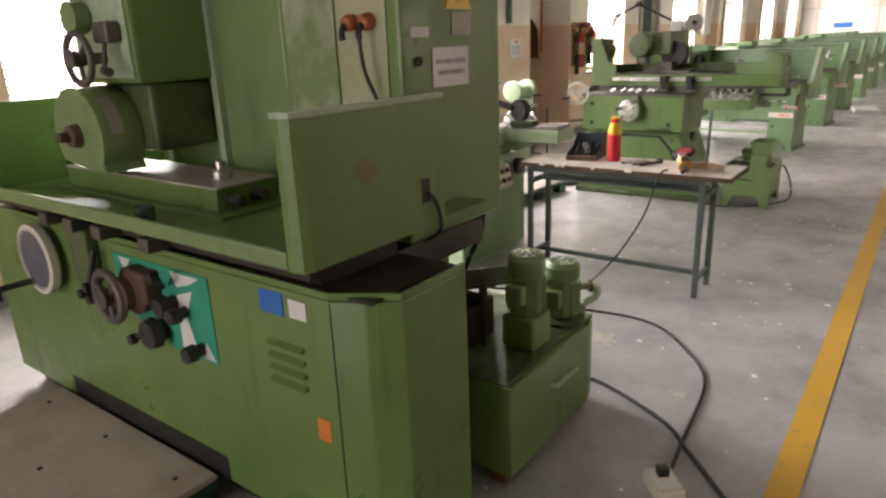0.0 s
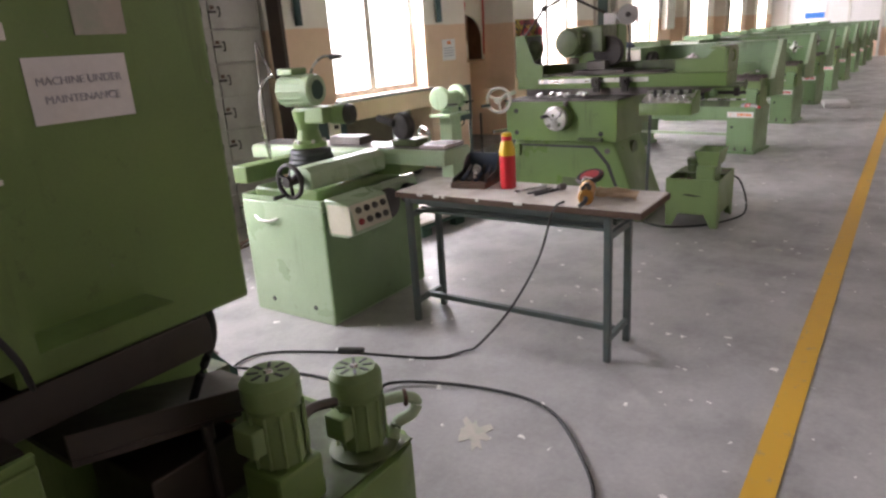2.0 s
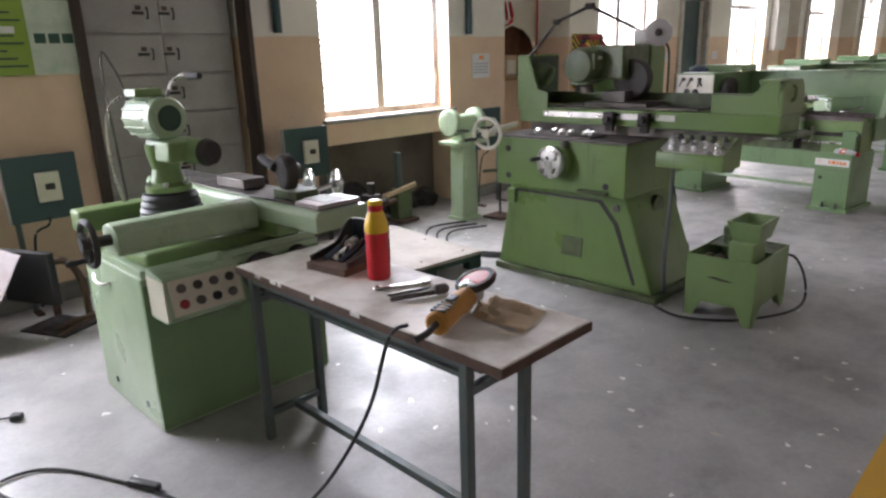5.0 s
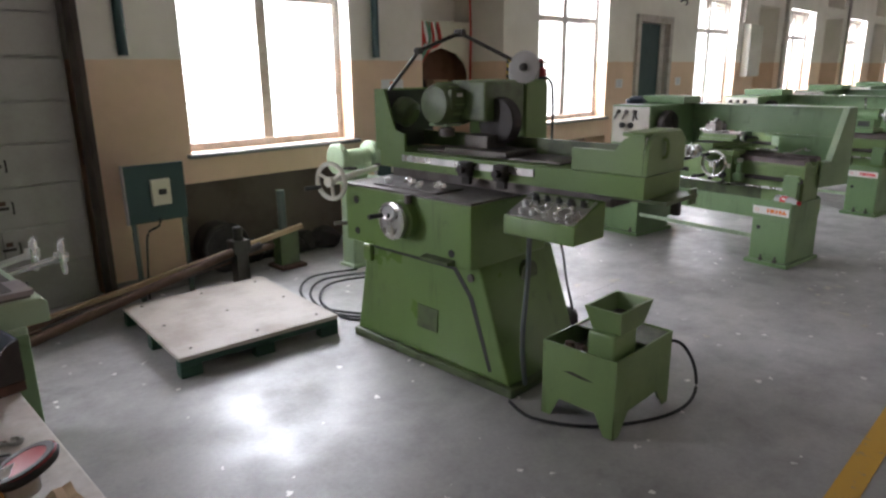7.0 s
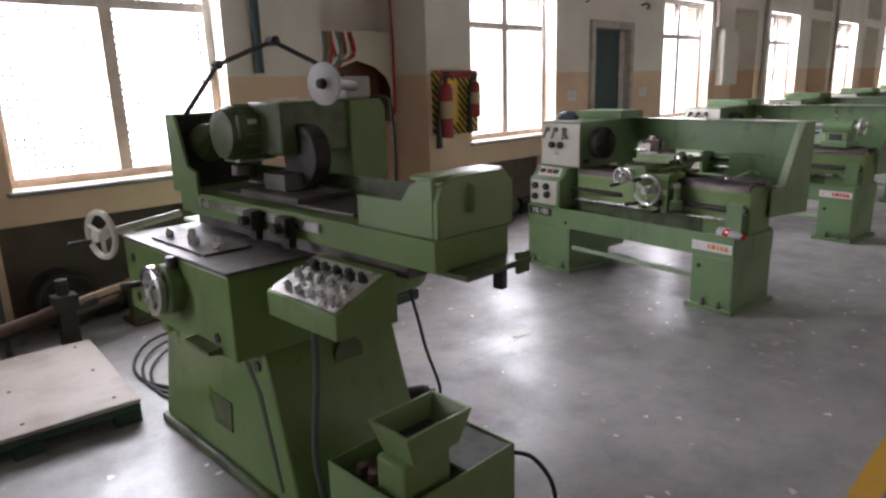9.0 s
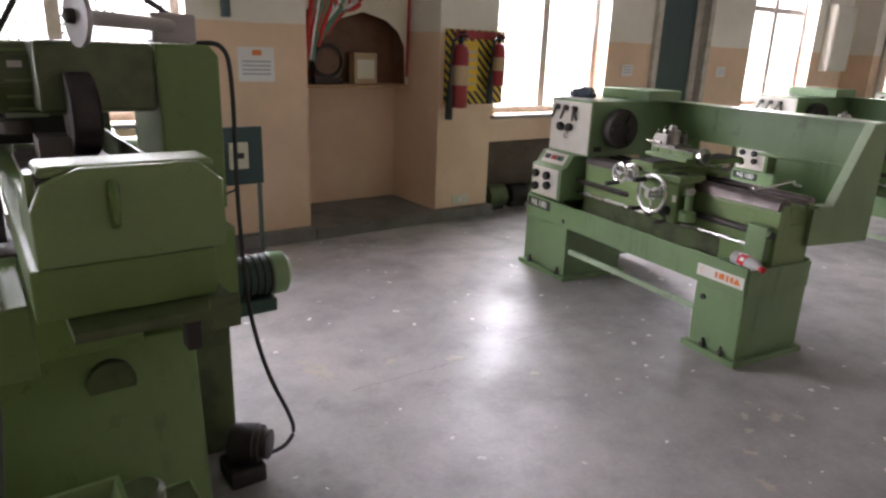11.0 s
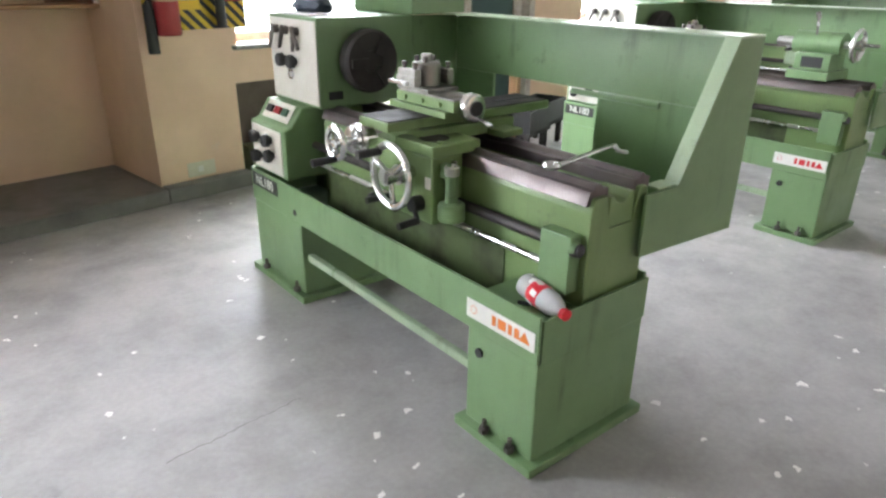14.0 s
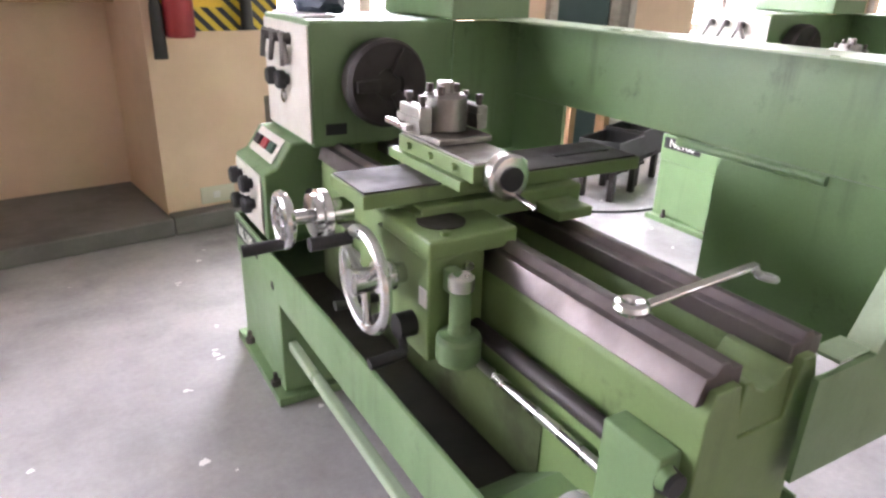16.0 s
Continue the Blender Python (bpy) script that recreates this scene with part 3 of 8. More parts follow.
def window(name, a, b, c, d, y, side, transom, dirty=True):
    """A two-leaf window with a transom light over it; side: +1 when the hall lies at smaller y."""
    w = thing(name, pose((a + b) / 2, y, c), "bright two-leaf window with a weathered frame", "window", kind="structure")
    W, H, f = (b - a) / 2, d - c, 0.06
    bm = B()
    box(bm, -W, -0.03, 0, -W + f, 0.05, H, 0.006)
    box(bm, W - f, -0.03, 0, W, 0.05, H, 0.006)
    box(bm, -W + f, -0.03, 0, W - f, 0.05, f, 0.006)
    box(bm, -W + f, -0.03, H - f, W - f, 0.05, H, 0.006)
    part("window_frame", bm, "frame", w, "weathered painted frame")
    part("transom", box(B(), -W + f, -0.025, transom - c - 0.035, W - f, 0.045, transom - c + 0.035, 0.006), "frame", w)
    part("mullion", box(B(), -0.045, -0.028, f, 0.045, 0.047, H - f, 0.006), "frame", w)
    part("window_sill", box(B(), -W - 0.04, -0.26 if side > 0 else 0.0, -0.035, W + 0.04, 0.03 if side > 0 else 0.26, -0.003, 0.008), "plinth", w, "chipped cement sill")
    for xa, xb in ((-W + f, -0.045), (0.045, W - f)):
        for za, zb in ((f, transom - c - 0.035), (transom - c + 0.035, H - f)):
            p = part("pane", box(B(), xa, 0.005, za, xb, 0.011, zb), "pane", w, "dotted frosted glass")
            p.visible_shadow = False
    return w


for i, (a, b, c, d) in enumerate(WINDOWS):
    window("window_%d" % (i + 1), a, b, c, d, NORTH + 0.2, 1, 2.23)
    window_light("window_light", a + 0.05, b - 0.05, NORTH + 0.36, c + 0.05, d - 0.05, NPOWER, -1)
# added south windows with weak fill lamps, never in view
for i, (a, b, c, d) in enumerate(FILL_WINDOWS):
    window("window_%d" % (i + 8), a, b, c, d, SOUTH - 0.2, -1, 2.23)
    if i < 5:
        window_light("window_light", a + 0.05, b - 0.05, SOUTH - 0.36, c + 0.05, d - 0.05, SPOWER, 1)
# fill lamp in the added west opening, brightens faces looking to -x
d = bpy.data.lights.new("west_fill", "AREA")
d.shape, d.size, d.size_y, d.energy, d.color = "RECTANGLE", 3.2, 2.7, WPOWER, (0.95, 0.98, 1.0)
new("west_fill", d).matrix_world = look((X0 - 0.2, 3.5, 1.5), (X0 + 1, 3.5, 1.35))
for nm, y in (("backdrop", NORTH + 4.0), ("backdrop", SOUTH - 4.0)):
    tagged(thing(nm, Matrix(), "hazy bright daylight beyond the windows", "sky", bm=box(B(), X0 - 8, y, -1, X1 + 8, y + 0.05, 9), material="day"), kind="structure")
tagged(thing("ground", Matrix(), "pale dusty ground outside the hall", "ground", bm=box(B(), -400, -400, -0.5, 400, 400, -0.25), material="plinth"), kind="structure")


def at(root, bm, name, material, parent=None, label=""):
    """A part given in the hall's coordinates, kept in those of its thing."""
    bmesh.ops.transform(bm, matrix=root.matrix_basis.inverted(), verts=bm.verts[:])
    return part(name, bm, material, parent or root, label)


def plate(x, y0, z0, y1, z1, t=0.003):
    """A thin plate on a face that looks to -x."""
    return box(B(), x - t, y0, z0, x + 0.0015, y1, z1)


# ---- turning lathes ----
def gear_lever(root, x, y, z, tilt):
    b = B()
    rod(b, (x, y, z), (x - 0.028, y, z), 0.02, 0.016, 14)
    d = Vector((0, math.sin(tilt), -math.cos(tilt)))
    p = Vector((x - 0.024, y, z))
    rod(b, p - d * 0.02, p + d * 0.085, 0.011, 0.008, 10)
    return part("gear_lever", b, "iron", root, "dull cast gear lever")


def knob(root, x, y, z, r=0.022, mat="black"):
    b = B()
    spun(b, [(r * 0.6, 0), (r * 0.6, 0.012), (r, 0.014), (r, 0.035), (r * 0.8, 0.042)], (x, y, z), (-1, 0, 0), 14)
    return part("knob", b, mat, root)


def build_lathe(m, carriage, tail, plate_ink, label, bare=False):
    """x: depth from the operator's side, y: from the tail end to the head, z: up."""
    L = thing("lathe", m, label, "lathe", "row of turning lathes")
    g = "green_lathe"
    # pedestals on bolted feet
    b = B()
    box(b, 0, 0, 0.035, 0.50, 0.31, 0.385, 0.006)
    part("tail_pedestal", b, g, L)
    b = B()
    box(b, -0.03, -0.025, 0, 0.53, 0.335, 0.034, 0.004)
    part("foot_plate", b, g, L)
    b = B()
    box(b, 0.0, 1.46, 0.035, 0.52, 1.95, 0.385, 0.006)
    part("head_pedestal", b, g, L)
    part("foot_plate", box(B(), -0.03, 1.43, 0, 0.55, 1.98, 0.034, 0.004), g, L)
    for fx, fy in ((-0.015, 0.08), (-0.015, 0.2), (-0.015, 1.52), (-0.015, 1.85)):
        b = B()
        rod(b, (fx, fy, 0.03), (fx, fy, 0.085), 0.008, None, 8)
        rod(b, (fx, fy, 0.035), (fx, fy, 0.055), 0.018, None, 6)
        part("levelling_bolt", b, "iron", L, "rusty levelling bolt")
    # chip tray: long front apron, back and bottom
    b = B()
    box(b, -0.006, 0.0, 0.386, 0.006, 1.95, 0.545, 0.003)
    part("tray_front", b, g, L)
    b = B()
    box(b, 0.008, -0.004, 0.386, 0.50, 0.006, 0.53, 0.002)
    part("tray_end", b, g, L)
    part("tray_end", box(B(), 0.008, 1.944, 0.386, 0.488, 1.954, 0.545), g, L)
    part("tray_back", box(B(), 0.49, 0.01, 0.386, 0.50, 1.95, 0.545), g, L)
    b = B()
    box(b, 0.01, 0.32, 0.39, 0.485, 1.59, 0.40)
    part("tray_bottom", b, "oil_dark", L, "oily chip tray bottom")
    b = B()
    prism(b, [(0.012, 0.50), (0.30, 0.50), (0.42, 0.405), (0.012, 0.405)], "x", 0.01, 0.485)
    part("tray_shelf", b, g, L)
    part("brake_bar", box(B(), 0.02, 0.315, 0.2, 0.05, 1.455, 0.235, 0.006), "green_light", L, "worn foot brake bar")
    for hy, hz in ((0.25, 0.31), (1.5, 0.43)):
        part("bolt_hole", rod(B(), (-0.0075, hy, hz), (0.004, hy, hz), 0.016, None, 14), "black", L)
    # maker's plate: a plain white plate with a coloured mark
    p = part("maker_plate", box(B(), -0.009, 0.012, 0.425, -0.0065, 0.31, 0.49, 0.001), "plate_white", L, "white enamel plate")
    x = 0.19
    for w in (0.016, 0.034, 0.016, 0.02):
        b = box(B(), -0.0105, x - w, 0.443, -0.0092, x, 0.475)
        part("plate_mark", b, plate_ink, p)
        x -= w + 0.01
    part("plate_mark", prism(B(), [(0.03, 0.443), (0.075, 0.443), (0.0525, 0.478)], "x", -0.0105, -0.0092), plate_ink, p)
    part("plate_mark", torus(B(), (-0.0095, 0.275, 0.458), (1, 0, 0), 0.013, 0.0012, 16, 4), plate_ink, p)
    mp = part("model_plate", box(B(), -0.009, 1.66, 0.462, -0.0065, 1.93, 0.53, 0.001), "black", L, "black model plate")
    words("model_number", "NL180", 0.068, pose(-0.0098, 1.795, 0.496, 90, 0, -90), "plate_white", mp)
    # bed with two ground ways
    b = B()
    prism(b, [(0.20, 0.40), (0.47, 0.40), (0.47, 0.80), (0.455, 0.845), (0.42, 0.845), (0.40, 0.74), (0.29, 0.74), (0.27, 0.845), (0.215, 0.845), (0.20, 0.80)], "y", 0.02, 1.56, 0.004)
    part("bed", b, "green_mid", L)
    # darker band: grime plus the shade between bed and tray
    part("bed_flank", box(B(), 0.1965, 0.36, 0.405, 0.199, 1.555, 0.60), "green_oily", L, "lower flank of the bed, darkened for oil and shade")
    b = B()
    prism(b, [(0.19, 0.822), (0.205, 0.866), (0.222, 0.866), (0.235, 0.882), (0.25, 0.882), (0.262, 0.866), (0.285, 0.866), (0.285, 0.83), (0.20, 0.82)], "y", 0.035, 1.56, 0.002)
    part("front_way", b, "way", L, "scored steel bedway")
    b = B()
    prism(b, [(0.287, 0.74), (0.403, 0.74), (0.403, 0.836), (0.385, 0.836), (0.37, 0.815), (0.345, 0.805), (0.32, 0.815), (0.305, 0.836), (0.287, 0.836)], "y", 0.025, 0.14, 0.003)
    part("bed_end", b, "green_mid", L, "notched green end of the bed")
    b = B()
    prism(b, [(0.405, 0.83), (0.405, 0.866), (0.43, 0.866), (0.44, 0.88), (0.455, 0.88), (0.466, 0.866), (0.485, 0.866), (0.485, 0.83)], "y", 0.035, 1.56, 0.002)
    part("back_way", b, "way", L, "scored steel bedway")
    for i in range(3):
        y = 0.3 + i * 0.4
        part("bed_rib", box(B(), 0.285, y, 0.70, 0.405, y + 0.05, 0.80, 0.01), "green_mid", L)
    b = B()
    box(b, 0.15, 0.045, 0.55, 0.20, 0.165, 0.735, 0.005)
    rod(b, (0.165, 0.045, 0.70), (0.165, 0.03, 0.70), 0.022, 0.018)
    part("rod_bracket", b, g, L)
    part("feed_shaft_cap", rod(B(), (0.17, 0.048, 0.695), (0.17, 0.022, 0.695), 0.024, 0.02, 16), "black", L)
    part("lead_screw", rod(B(), (0.172, 0.165, 0.695), (0.172, 1.6, 0.695), 0.018, None, 14), "scrap", L, "oily lead screw")
    part("feed_rod", rod(B(), (0.172, 0.165, 0.615), (0.172, 1.6, 0.615), 0.011, None, 12), "steel", L, "bright steel feed rod")
    # headstock
    b = B()
    box(b, 0.16, 1.5, 0.872, 0.66, 1.955, 1.255, 0.008)
    hs = part("headstock", b, g, L)
    part("gear_panel", box(B(), 0.152, 1.505, 0.885, 0.1585, 1.94, 1.24, 0.003), "panel_white", hs, "worn white gear panel")
    for y, a in ((1.86, 0.5), (1.765, 0.45), (1.665, 0.1 if bare else 0.5)):
        gear_lever(L, 0.152, y, 1.19, a)
    gear_lever(L, 0.152, 1.665, 1.19, -0.5)
    for y in (1.80, 1.70):
        knob(L, 0.152, y, 1.06, 0.03)
    part("gauge", torus(B(), (0.149, 1.75, 1.0), (1, 0, 0), 0.02, 0.004, 18, 6), "steel", L)
    b = B()
    prism(b, [(0.02, 0.546), (0.34, 0.546), (0.34, 0.87), (0.115, 0.87), (0.06, 0.79), (0.02, 0.775)], "y", 1.60, 1.955, 0.008)
    gb = part("feed_gearbox", b, g, L)
    part("feed_panel", box(B(), 0.0125, 1.63, 0.56, 0.0185, 1.93, 0.765, 0.002), "panel_white", gb, "worn white feed panel")
    b = box(B(), -0.045, -0.13, -0.0015, 0.045, 0.13, 0.0015)
    bmesh.ops.transform(b, matrix=pose(0.0835, 1.77, 0.835, 0, -55, 0), verts=b.verts[:])
    part("switch_panel", b, "panel_white", gb)
    for y, mt in ((1.85, "black"), (1.77, "red_paint"), (1.70, "green_dark")):
        b = box(B(), -0.018, -0.028, -0.006, 0.018, 0.028, 0.008, 0.003)
        bmesh.ops.transform(b, matrix=pose(0.081, y, 0.838, 0, -55, 0), verts=b.verts[:])
        part("rocker_switch", b, mt, gb)
    for y, z in ((1.86, 0.715), (1.73, 0.715), (1.86, 0.62), (1.72, 0.645)):
        knob(L, 0.0125, y, z, 0.03)
    b = B()
    spun(b, [(0.05, -0.002), (0.095, 0.0), (0.13, 0.015), (0.135, 0.03), (0.135, 0.075), (0.125, 0.09), (0.05, 0.09), (0.045, 0.08)], (0.38, 1.5, 1.072), (0, -1, 0), 36)
    for i in range(3):
        a = i * 2.094 + 0.5
        bb = box(B(), -0.018, -0.105, 0.03, 0.018, -0.088, 0.115, 0.004)
        bmesh.ops.transform(bb, matrix=Matrix.Translation((0.38, 1.5, 1.072)) @ Matrix.Rotation(a, 4, "Y"), verts=bb.verts[:])
        part("chuck_jaw", bb, "scrap", L)
    part("chuck", b, "scrap", L, "dark three-jaw chuck")
    part("name_tag", box(B(), 0.2, 1.497, 0.91, 0.27, 1.499, 0.945), "black", L)
    # splash guard behind, with a raked end panel and an opening over the bed
    for q in ((0.94, 0.0, 1.0, 0.952, 1.62, 1.255), (0.94, 0.0, 0.61, 0.952, 0.62, 0.998), (0.94, 1.24, 0.6, 0.952, 1.62, 0.998), (0.67, 1.515, 0.80, 0.938, 1.527, 1.25)):
        part("splash_panel", box(B(), *q), g, L)
    b = B()
    prism(b, [(0.415, 0.625), (0.415, 0.825), (0.575, 0.825), (0.80, 1.255), (0.952, 1.255), (0.952, 0.60)], "y", -0.012, -0.001)
    part("guard_end", b, g, L)
    # top and end lips are a paler green than the guard
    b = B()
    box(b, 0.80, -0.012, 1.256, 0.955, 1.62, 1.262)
    part("guard_top_lip", b, "green_light", L, "pale green top edge")
    d = Vector((0.225, 0, 0.43)).normalized()
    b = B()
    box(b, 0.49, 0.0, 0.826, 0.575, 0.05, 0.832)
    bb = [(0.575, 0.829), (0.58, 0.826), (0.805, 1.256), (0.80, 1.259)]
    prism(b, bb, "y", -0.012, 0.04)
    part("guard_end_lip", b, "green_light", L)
    part("guard_rail", rod(B(), (0.935, 0.33, 0.985), (0.935, 0.75, 0.985), 0.012, None, 10), g, L)
    # motor and cabinet at the back of the head
    b = B()
    box(b, 0.53, 1.55, 0.1, 0.85, 1.95, 0.80, 0.01)
    part("motor_cabinet", b, g, L)
    part("headstock_base", box(B(), 0.345, 1.562, 0.386, 0.526, 1.95, 0.8705, 0.004), "green_mid", L)
    b = B()
    box(b, 0.62, 1.45, 1.256, 0.93, 1.95, 1.33, 0.008)
    part("lamp_box", b, g, L)
    # carriage
    c = carriage
    b = B()
    box(b, 0.055, c - 0.225, 0.635, 0.188, c + 0.02, 0.868, 0.006)
    box(b, 0.09, c + 0.021, 0.68, 0.188, c + 0.20, 0.868, 0.006)
    part("apron", b, "green_light" if not bare else "green_mid", L, "rubbed pale green apron")
    b = B()
    box(b, 0.10, c - 0.11, 0.886, 0.54, c + 0.13, 0.934, 0.006)
    box(b, 0.40, c - 0.20, 0.884, 0.50, c - 0.111, 0.91, 0.006)
    box(b, 0.05, c - 0.235, 0.869, 0.26, c - 0.02, 0.91, 0.006)
    for y in (c - 0.21, c - 0.1):
        rod(b, (0.10, y, 0.91), (0.10, y, 0.918), 0.011, None, 6)
    part("saddle", b, "green_mid", L)
    b = B()
    box(b, -0.02, c - 0.08, 0.936, 0.76, c + 0.10, 0.968, 0.003)
    cs = part("cross_slide", b, "green_mid", L)
    part("slide_top", box(B(), -0.015, c - 0.075, 0.9685, 0.75, c + 0.095, 0.9725), "scrap", cs, "oily bare top")
    part("t_slot", box(B(), 0.54, c - 0.005, 0.973, 0.72, c + 0.02, 0.975), "black", cs)
    b = B()
    box(b, 0.16, c - 0.16, 0.974, 0.32, c + 0.17, 0.998, 0.003)
    box(b, 0.172, c - 0.19, 0.999, 0.308, c + 0.14, 1.035, 0.003)
    for yy in (c - 0.12, c - 0.02, c + 0.08):
        rod(b, (0.173, yy, 1.018), (0.162, yy, 1.018), 0.009, None, 6)
    part("compound_slide", b, "green_light" if not bare else "green_mid", L, "rubbed green compound slide")
    part("slide_plate", box(B(), 0.178, c - 0.185, 1.0355, 0.302, c + 0.135, 1.040), "worn_steel", L)
    b = B()
    spun(b, [(0.045, 0), (0.05, 0.006), (0.05, 0.03), (0.044, 0.036), (0.028, 0.038)], (0.24, c - 0.19, 1.012), (0, -1, 0), 28)
    rod(b, (0.255, c - 0.225, 0.975), (0.262, c - 0.285, 0.962), 0.006, None, 8)
    part("dial_hub", rod(B(), (0.24, c - 0.2285, 1.012), (0.24, c - 0.234, 1.012), 0.026), "black", part("compound_dial", b, "chrome", L, "bright graduated dial"))
    # tool post: a round steel core with a holder on each side
    ty = c + 0.06
    b = B()
    box(b, 0.18, ty - 0.10, 1.041, 0.32, ty + 0.09, 1.055, 0.003)
    spun(b, [(0.05, 0), (0.052, 0.004), (0.052, 0.075), (0.046, 0.082), (0.02, 0.084), (0.018, 0.105)], (0.25, ty, 1.056), (0, 0, 1), 26)
    rod(b, (0.25, ty, 1.14), (0.25, ty, 1.165), 0.02, None, 6)
    tp = part("tool_post", b, "worn_steel", L, "worn steel tool post with a round core")
    for hx0, hx1, hz in ((0.158, 0.19, 1.118), (0.31, 0.338, 1.112)):
        b = B()
        box(b, hx0, ty - 0.05, 1.058, hx1, ty + 0.05, hz, 0.004)
        box(b, hx0 - 0.004, ty - 0.054, 1.078, hx0 + 0.012, ty + 0.054, 1.094)
        part("tool_holder", b, "worn_steel", tp)
        for oy in (-0.032, 0.03):
            b = B()
            rod(b, ((hx0 + hx1) / 2, ty + oy, hz), ((hx0 + hx1) / 2, ty + oy, hz + 0.012), 0.007, None, 8)
            rod(b, ((hx0 + hx1) / 2, ty + oy, hz + 0.012), ((hx0 + hx1) / 2, ty + oy, hz + 0.024), 0.01, None, 6)
            part("clamp_screw", b, "iron", tp)
    for ox, oy in ((0.225, -0.025), (0.225, 0.025), (0.28, 0.0)):
        part("clamp_screw", rod(B(), (ox, ty + oy, 1.138), (ox, ty + oy, 1.158), 0.009, None, 6), "iron", tp)
    part("tool_bit", box(B(), 0.14, ty - 0.02, 1.062, 0.157, ty + 0.09, 1.076, 0.002), "steel", tp)
    # cross-feed dials, apron wheel, oiler
    b = B()
    torus(b, (-0.15, c + 0.04, 0.90), (1, 0, 0), 0.052, 0.012)
    rod(b, (-0.16, c + 0.04, 0.90), (-0.02, c + 0.04, 0.90), 0.016)
    rod(b, (-0.15, c + 0.04, 0.85), (-0.15, c + 0.04, 0.95), 0.008)
    spun(b, [(0.05, 0), (0.056, 0.005), (0.056, 0.022), (0.048, 0.026), (0.048, 0.04), (0.03, 0.045)], (-0.05, c + 0.04, 0.90), (-1, 0, 0), 28)
    rod(b, (-0.05, c + 0.04, 0.90), (0.0, c + 0.04, 0.90), 0.03)
    part("cross_feed_wheel", b, "chrome", L, "bright cross-feed wheel and dial")
    part("crank_grip", rod(B(), (-0.155, c + 0.04, 0.845), (-0.24, c + 0.05, 0.84), 0.012, 0.014, 10), "black", L)
    b = B()
    handwheel(b, (-0.035, c - 0.115, 0.80), (1, 0, 0), 0.105, 0.013, 3, 0.03)
    spun(b, [(0.03, 0), (0.035, 0.004), (0.035, 0.04)], (0.03, c - 0.115, 0.80), (-1, 0, 0), 20)
    rod(b, (-0.02, c - 0.115, 0.80), (0.056, c - 0.115, 0.80), 0.022)
    aw = part("apron_wheel", b, "chrome", L, "bright apron handwheel")
    part("wheel_grip", rod(B(), (-0.04, c - 0.06, 0.875), (-0.13, c - 0.06, 0.875), 0.013, 0.015, 10), "black", aw)
    b = B()
    rod(b, (0.056, c - 0.16, 0.70), (0.015, c - 0.16, 0.70), 0.028)
    rod(b, (0.025, c - 0.16, 0.70), (0.02, c - 0.19, 0.65), 0.009)
    rod(b, (0.02, c - 0.19, 0.65), (-0.06, c - 0.19, 0.645), 0.013)
    part("feed_lever", b, "black", L)
    b = B()
    rod(b, (0.056, c + 0.02, 0.68), (-0.05, c + 0.02, 0.68), 0.012)
    part("nut_lever", b, "black", L)
    b = B()
    spun(b, [(0.044, 0), (0.047, 0.006), (0.047, 0.05), (0.042, 0.06), (0.024, 0.064), (0.022, 0.07), (0.022, 0.155)], (0.10, c - 0.275, 0.66), (0, 0, 1), 24)
    oc = part("oil_cup", b, "green_light" if not bare else g, L)
    part("oil_cup_cap", spun(B(), [(0.022, 0.156), (0.026, 0.16), (0.026, 0.185), (0.02, 0.19), (0.012, 0.178)], (0.10, c - 0.275, 0.66), (0, 0, 1), 18), "steel", oc)
    part("oil_cup_bracket", box(B(), 0.085, c - 0.262, 0.80, 0.115, c - 0.226, 0.85, 0.005), g, oc)
    part("oiler_bolt", rod(B(), (0.145, c - 0.235, 0.84), (0.145, c - 0.226, 0.84), 0.012, None, 6), "steel", oc)
    part("filler_plate", rod(B(), (0.13, c - 0.14, 0.9105), (0.13, c - 0.14, 0.914), 0.052, None, 26), "scrap", L, "oily filler plate")
    part("apron_label", box(B(), 0.052, c - 0.22, 0.76, 0.0545, c - 0.19, 0.80), "plate_white", L)
    for y in (c - 0.05, c + 0.1):
        knob(L, 0.055, y, 0.66, 0.016)
    # tailstock
    if tail:
        y = tail
        b = B()
        box(b, 0.20, y - 0.02, 0.884, 0.48, y + 0.22, 0.935, 0.006)
        box(b, 0.24, y, 0.935, 0.44, y + 0.20, 1.03, 0.006)
        rod(b, (0.34, y - 0.02, 1.08), (0.34, y + 0.25, 1.08), 0.065, None, 20)
        ts = part("tailstock", b, g, L)
        part("quill", rod(B(), (0.34, y + 0.25, 1.08), (0.34, y + 0.36, 1.08), 0.026, None, 16), "steel", ts)
        b = B()
        handwheel(b, (0.34, y - 0.09, 1.08), (0, 1, 0), 0.085, 0.011, 3)
        rod(b, (0.34, y - 0.09, 1.08), (0.34, y - 0.02, 1.08), 0.02)
        rod(b, (0.40, y - 0.10, 1.08), (0.40, y - 0.18, 1.08), 0.01)
        part("tailstock_wheel", b, "chrome", ts, "bright tailstock handwheel")
        b = B()
        rod(b, (0.28, y + 0.12, 1.13), (0.26, y + 0.12, 1.22), 0.008)
        rod(b, (0.26, y + 0.12, 1.22), (0.24, y + 0.12, 1.25), 0.014)
        part("clamp_lever", b, "steel", ts)
        part("dark_name_panel", box(B(), 0.236, y + 0.04, 0.95, 0.2385, y + 0.16, 1.01), "black", ts)
    return L


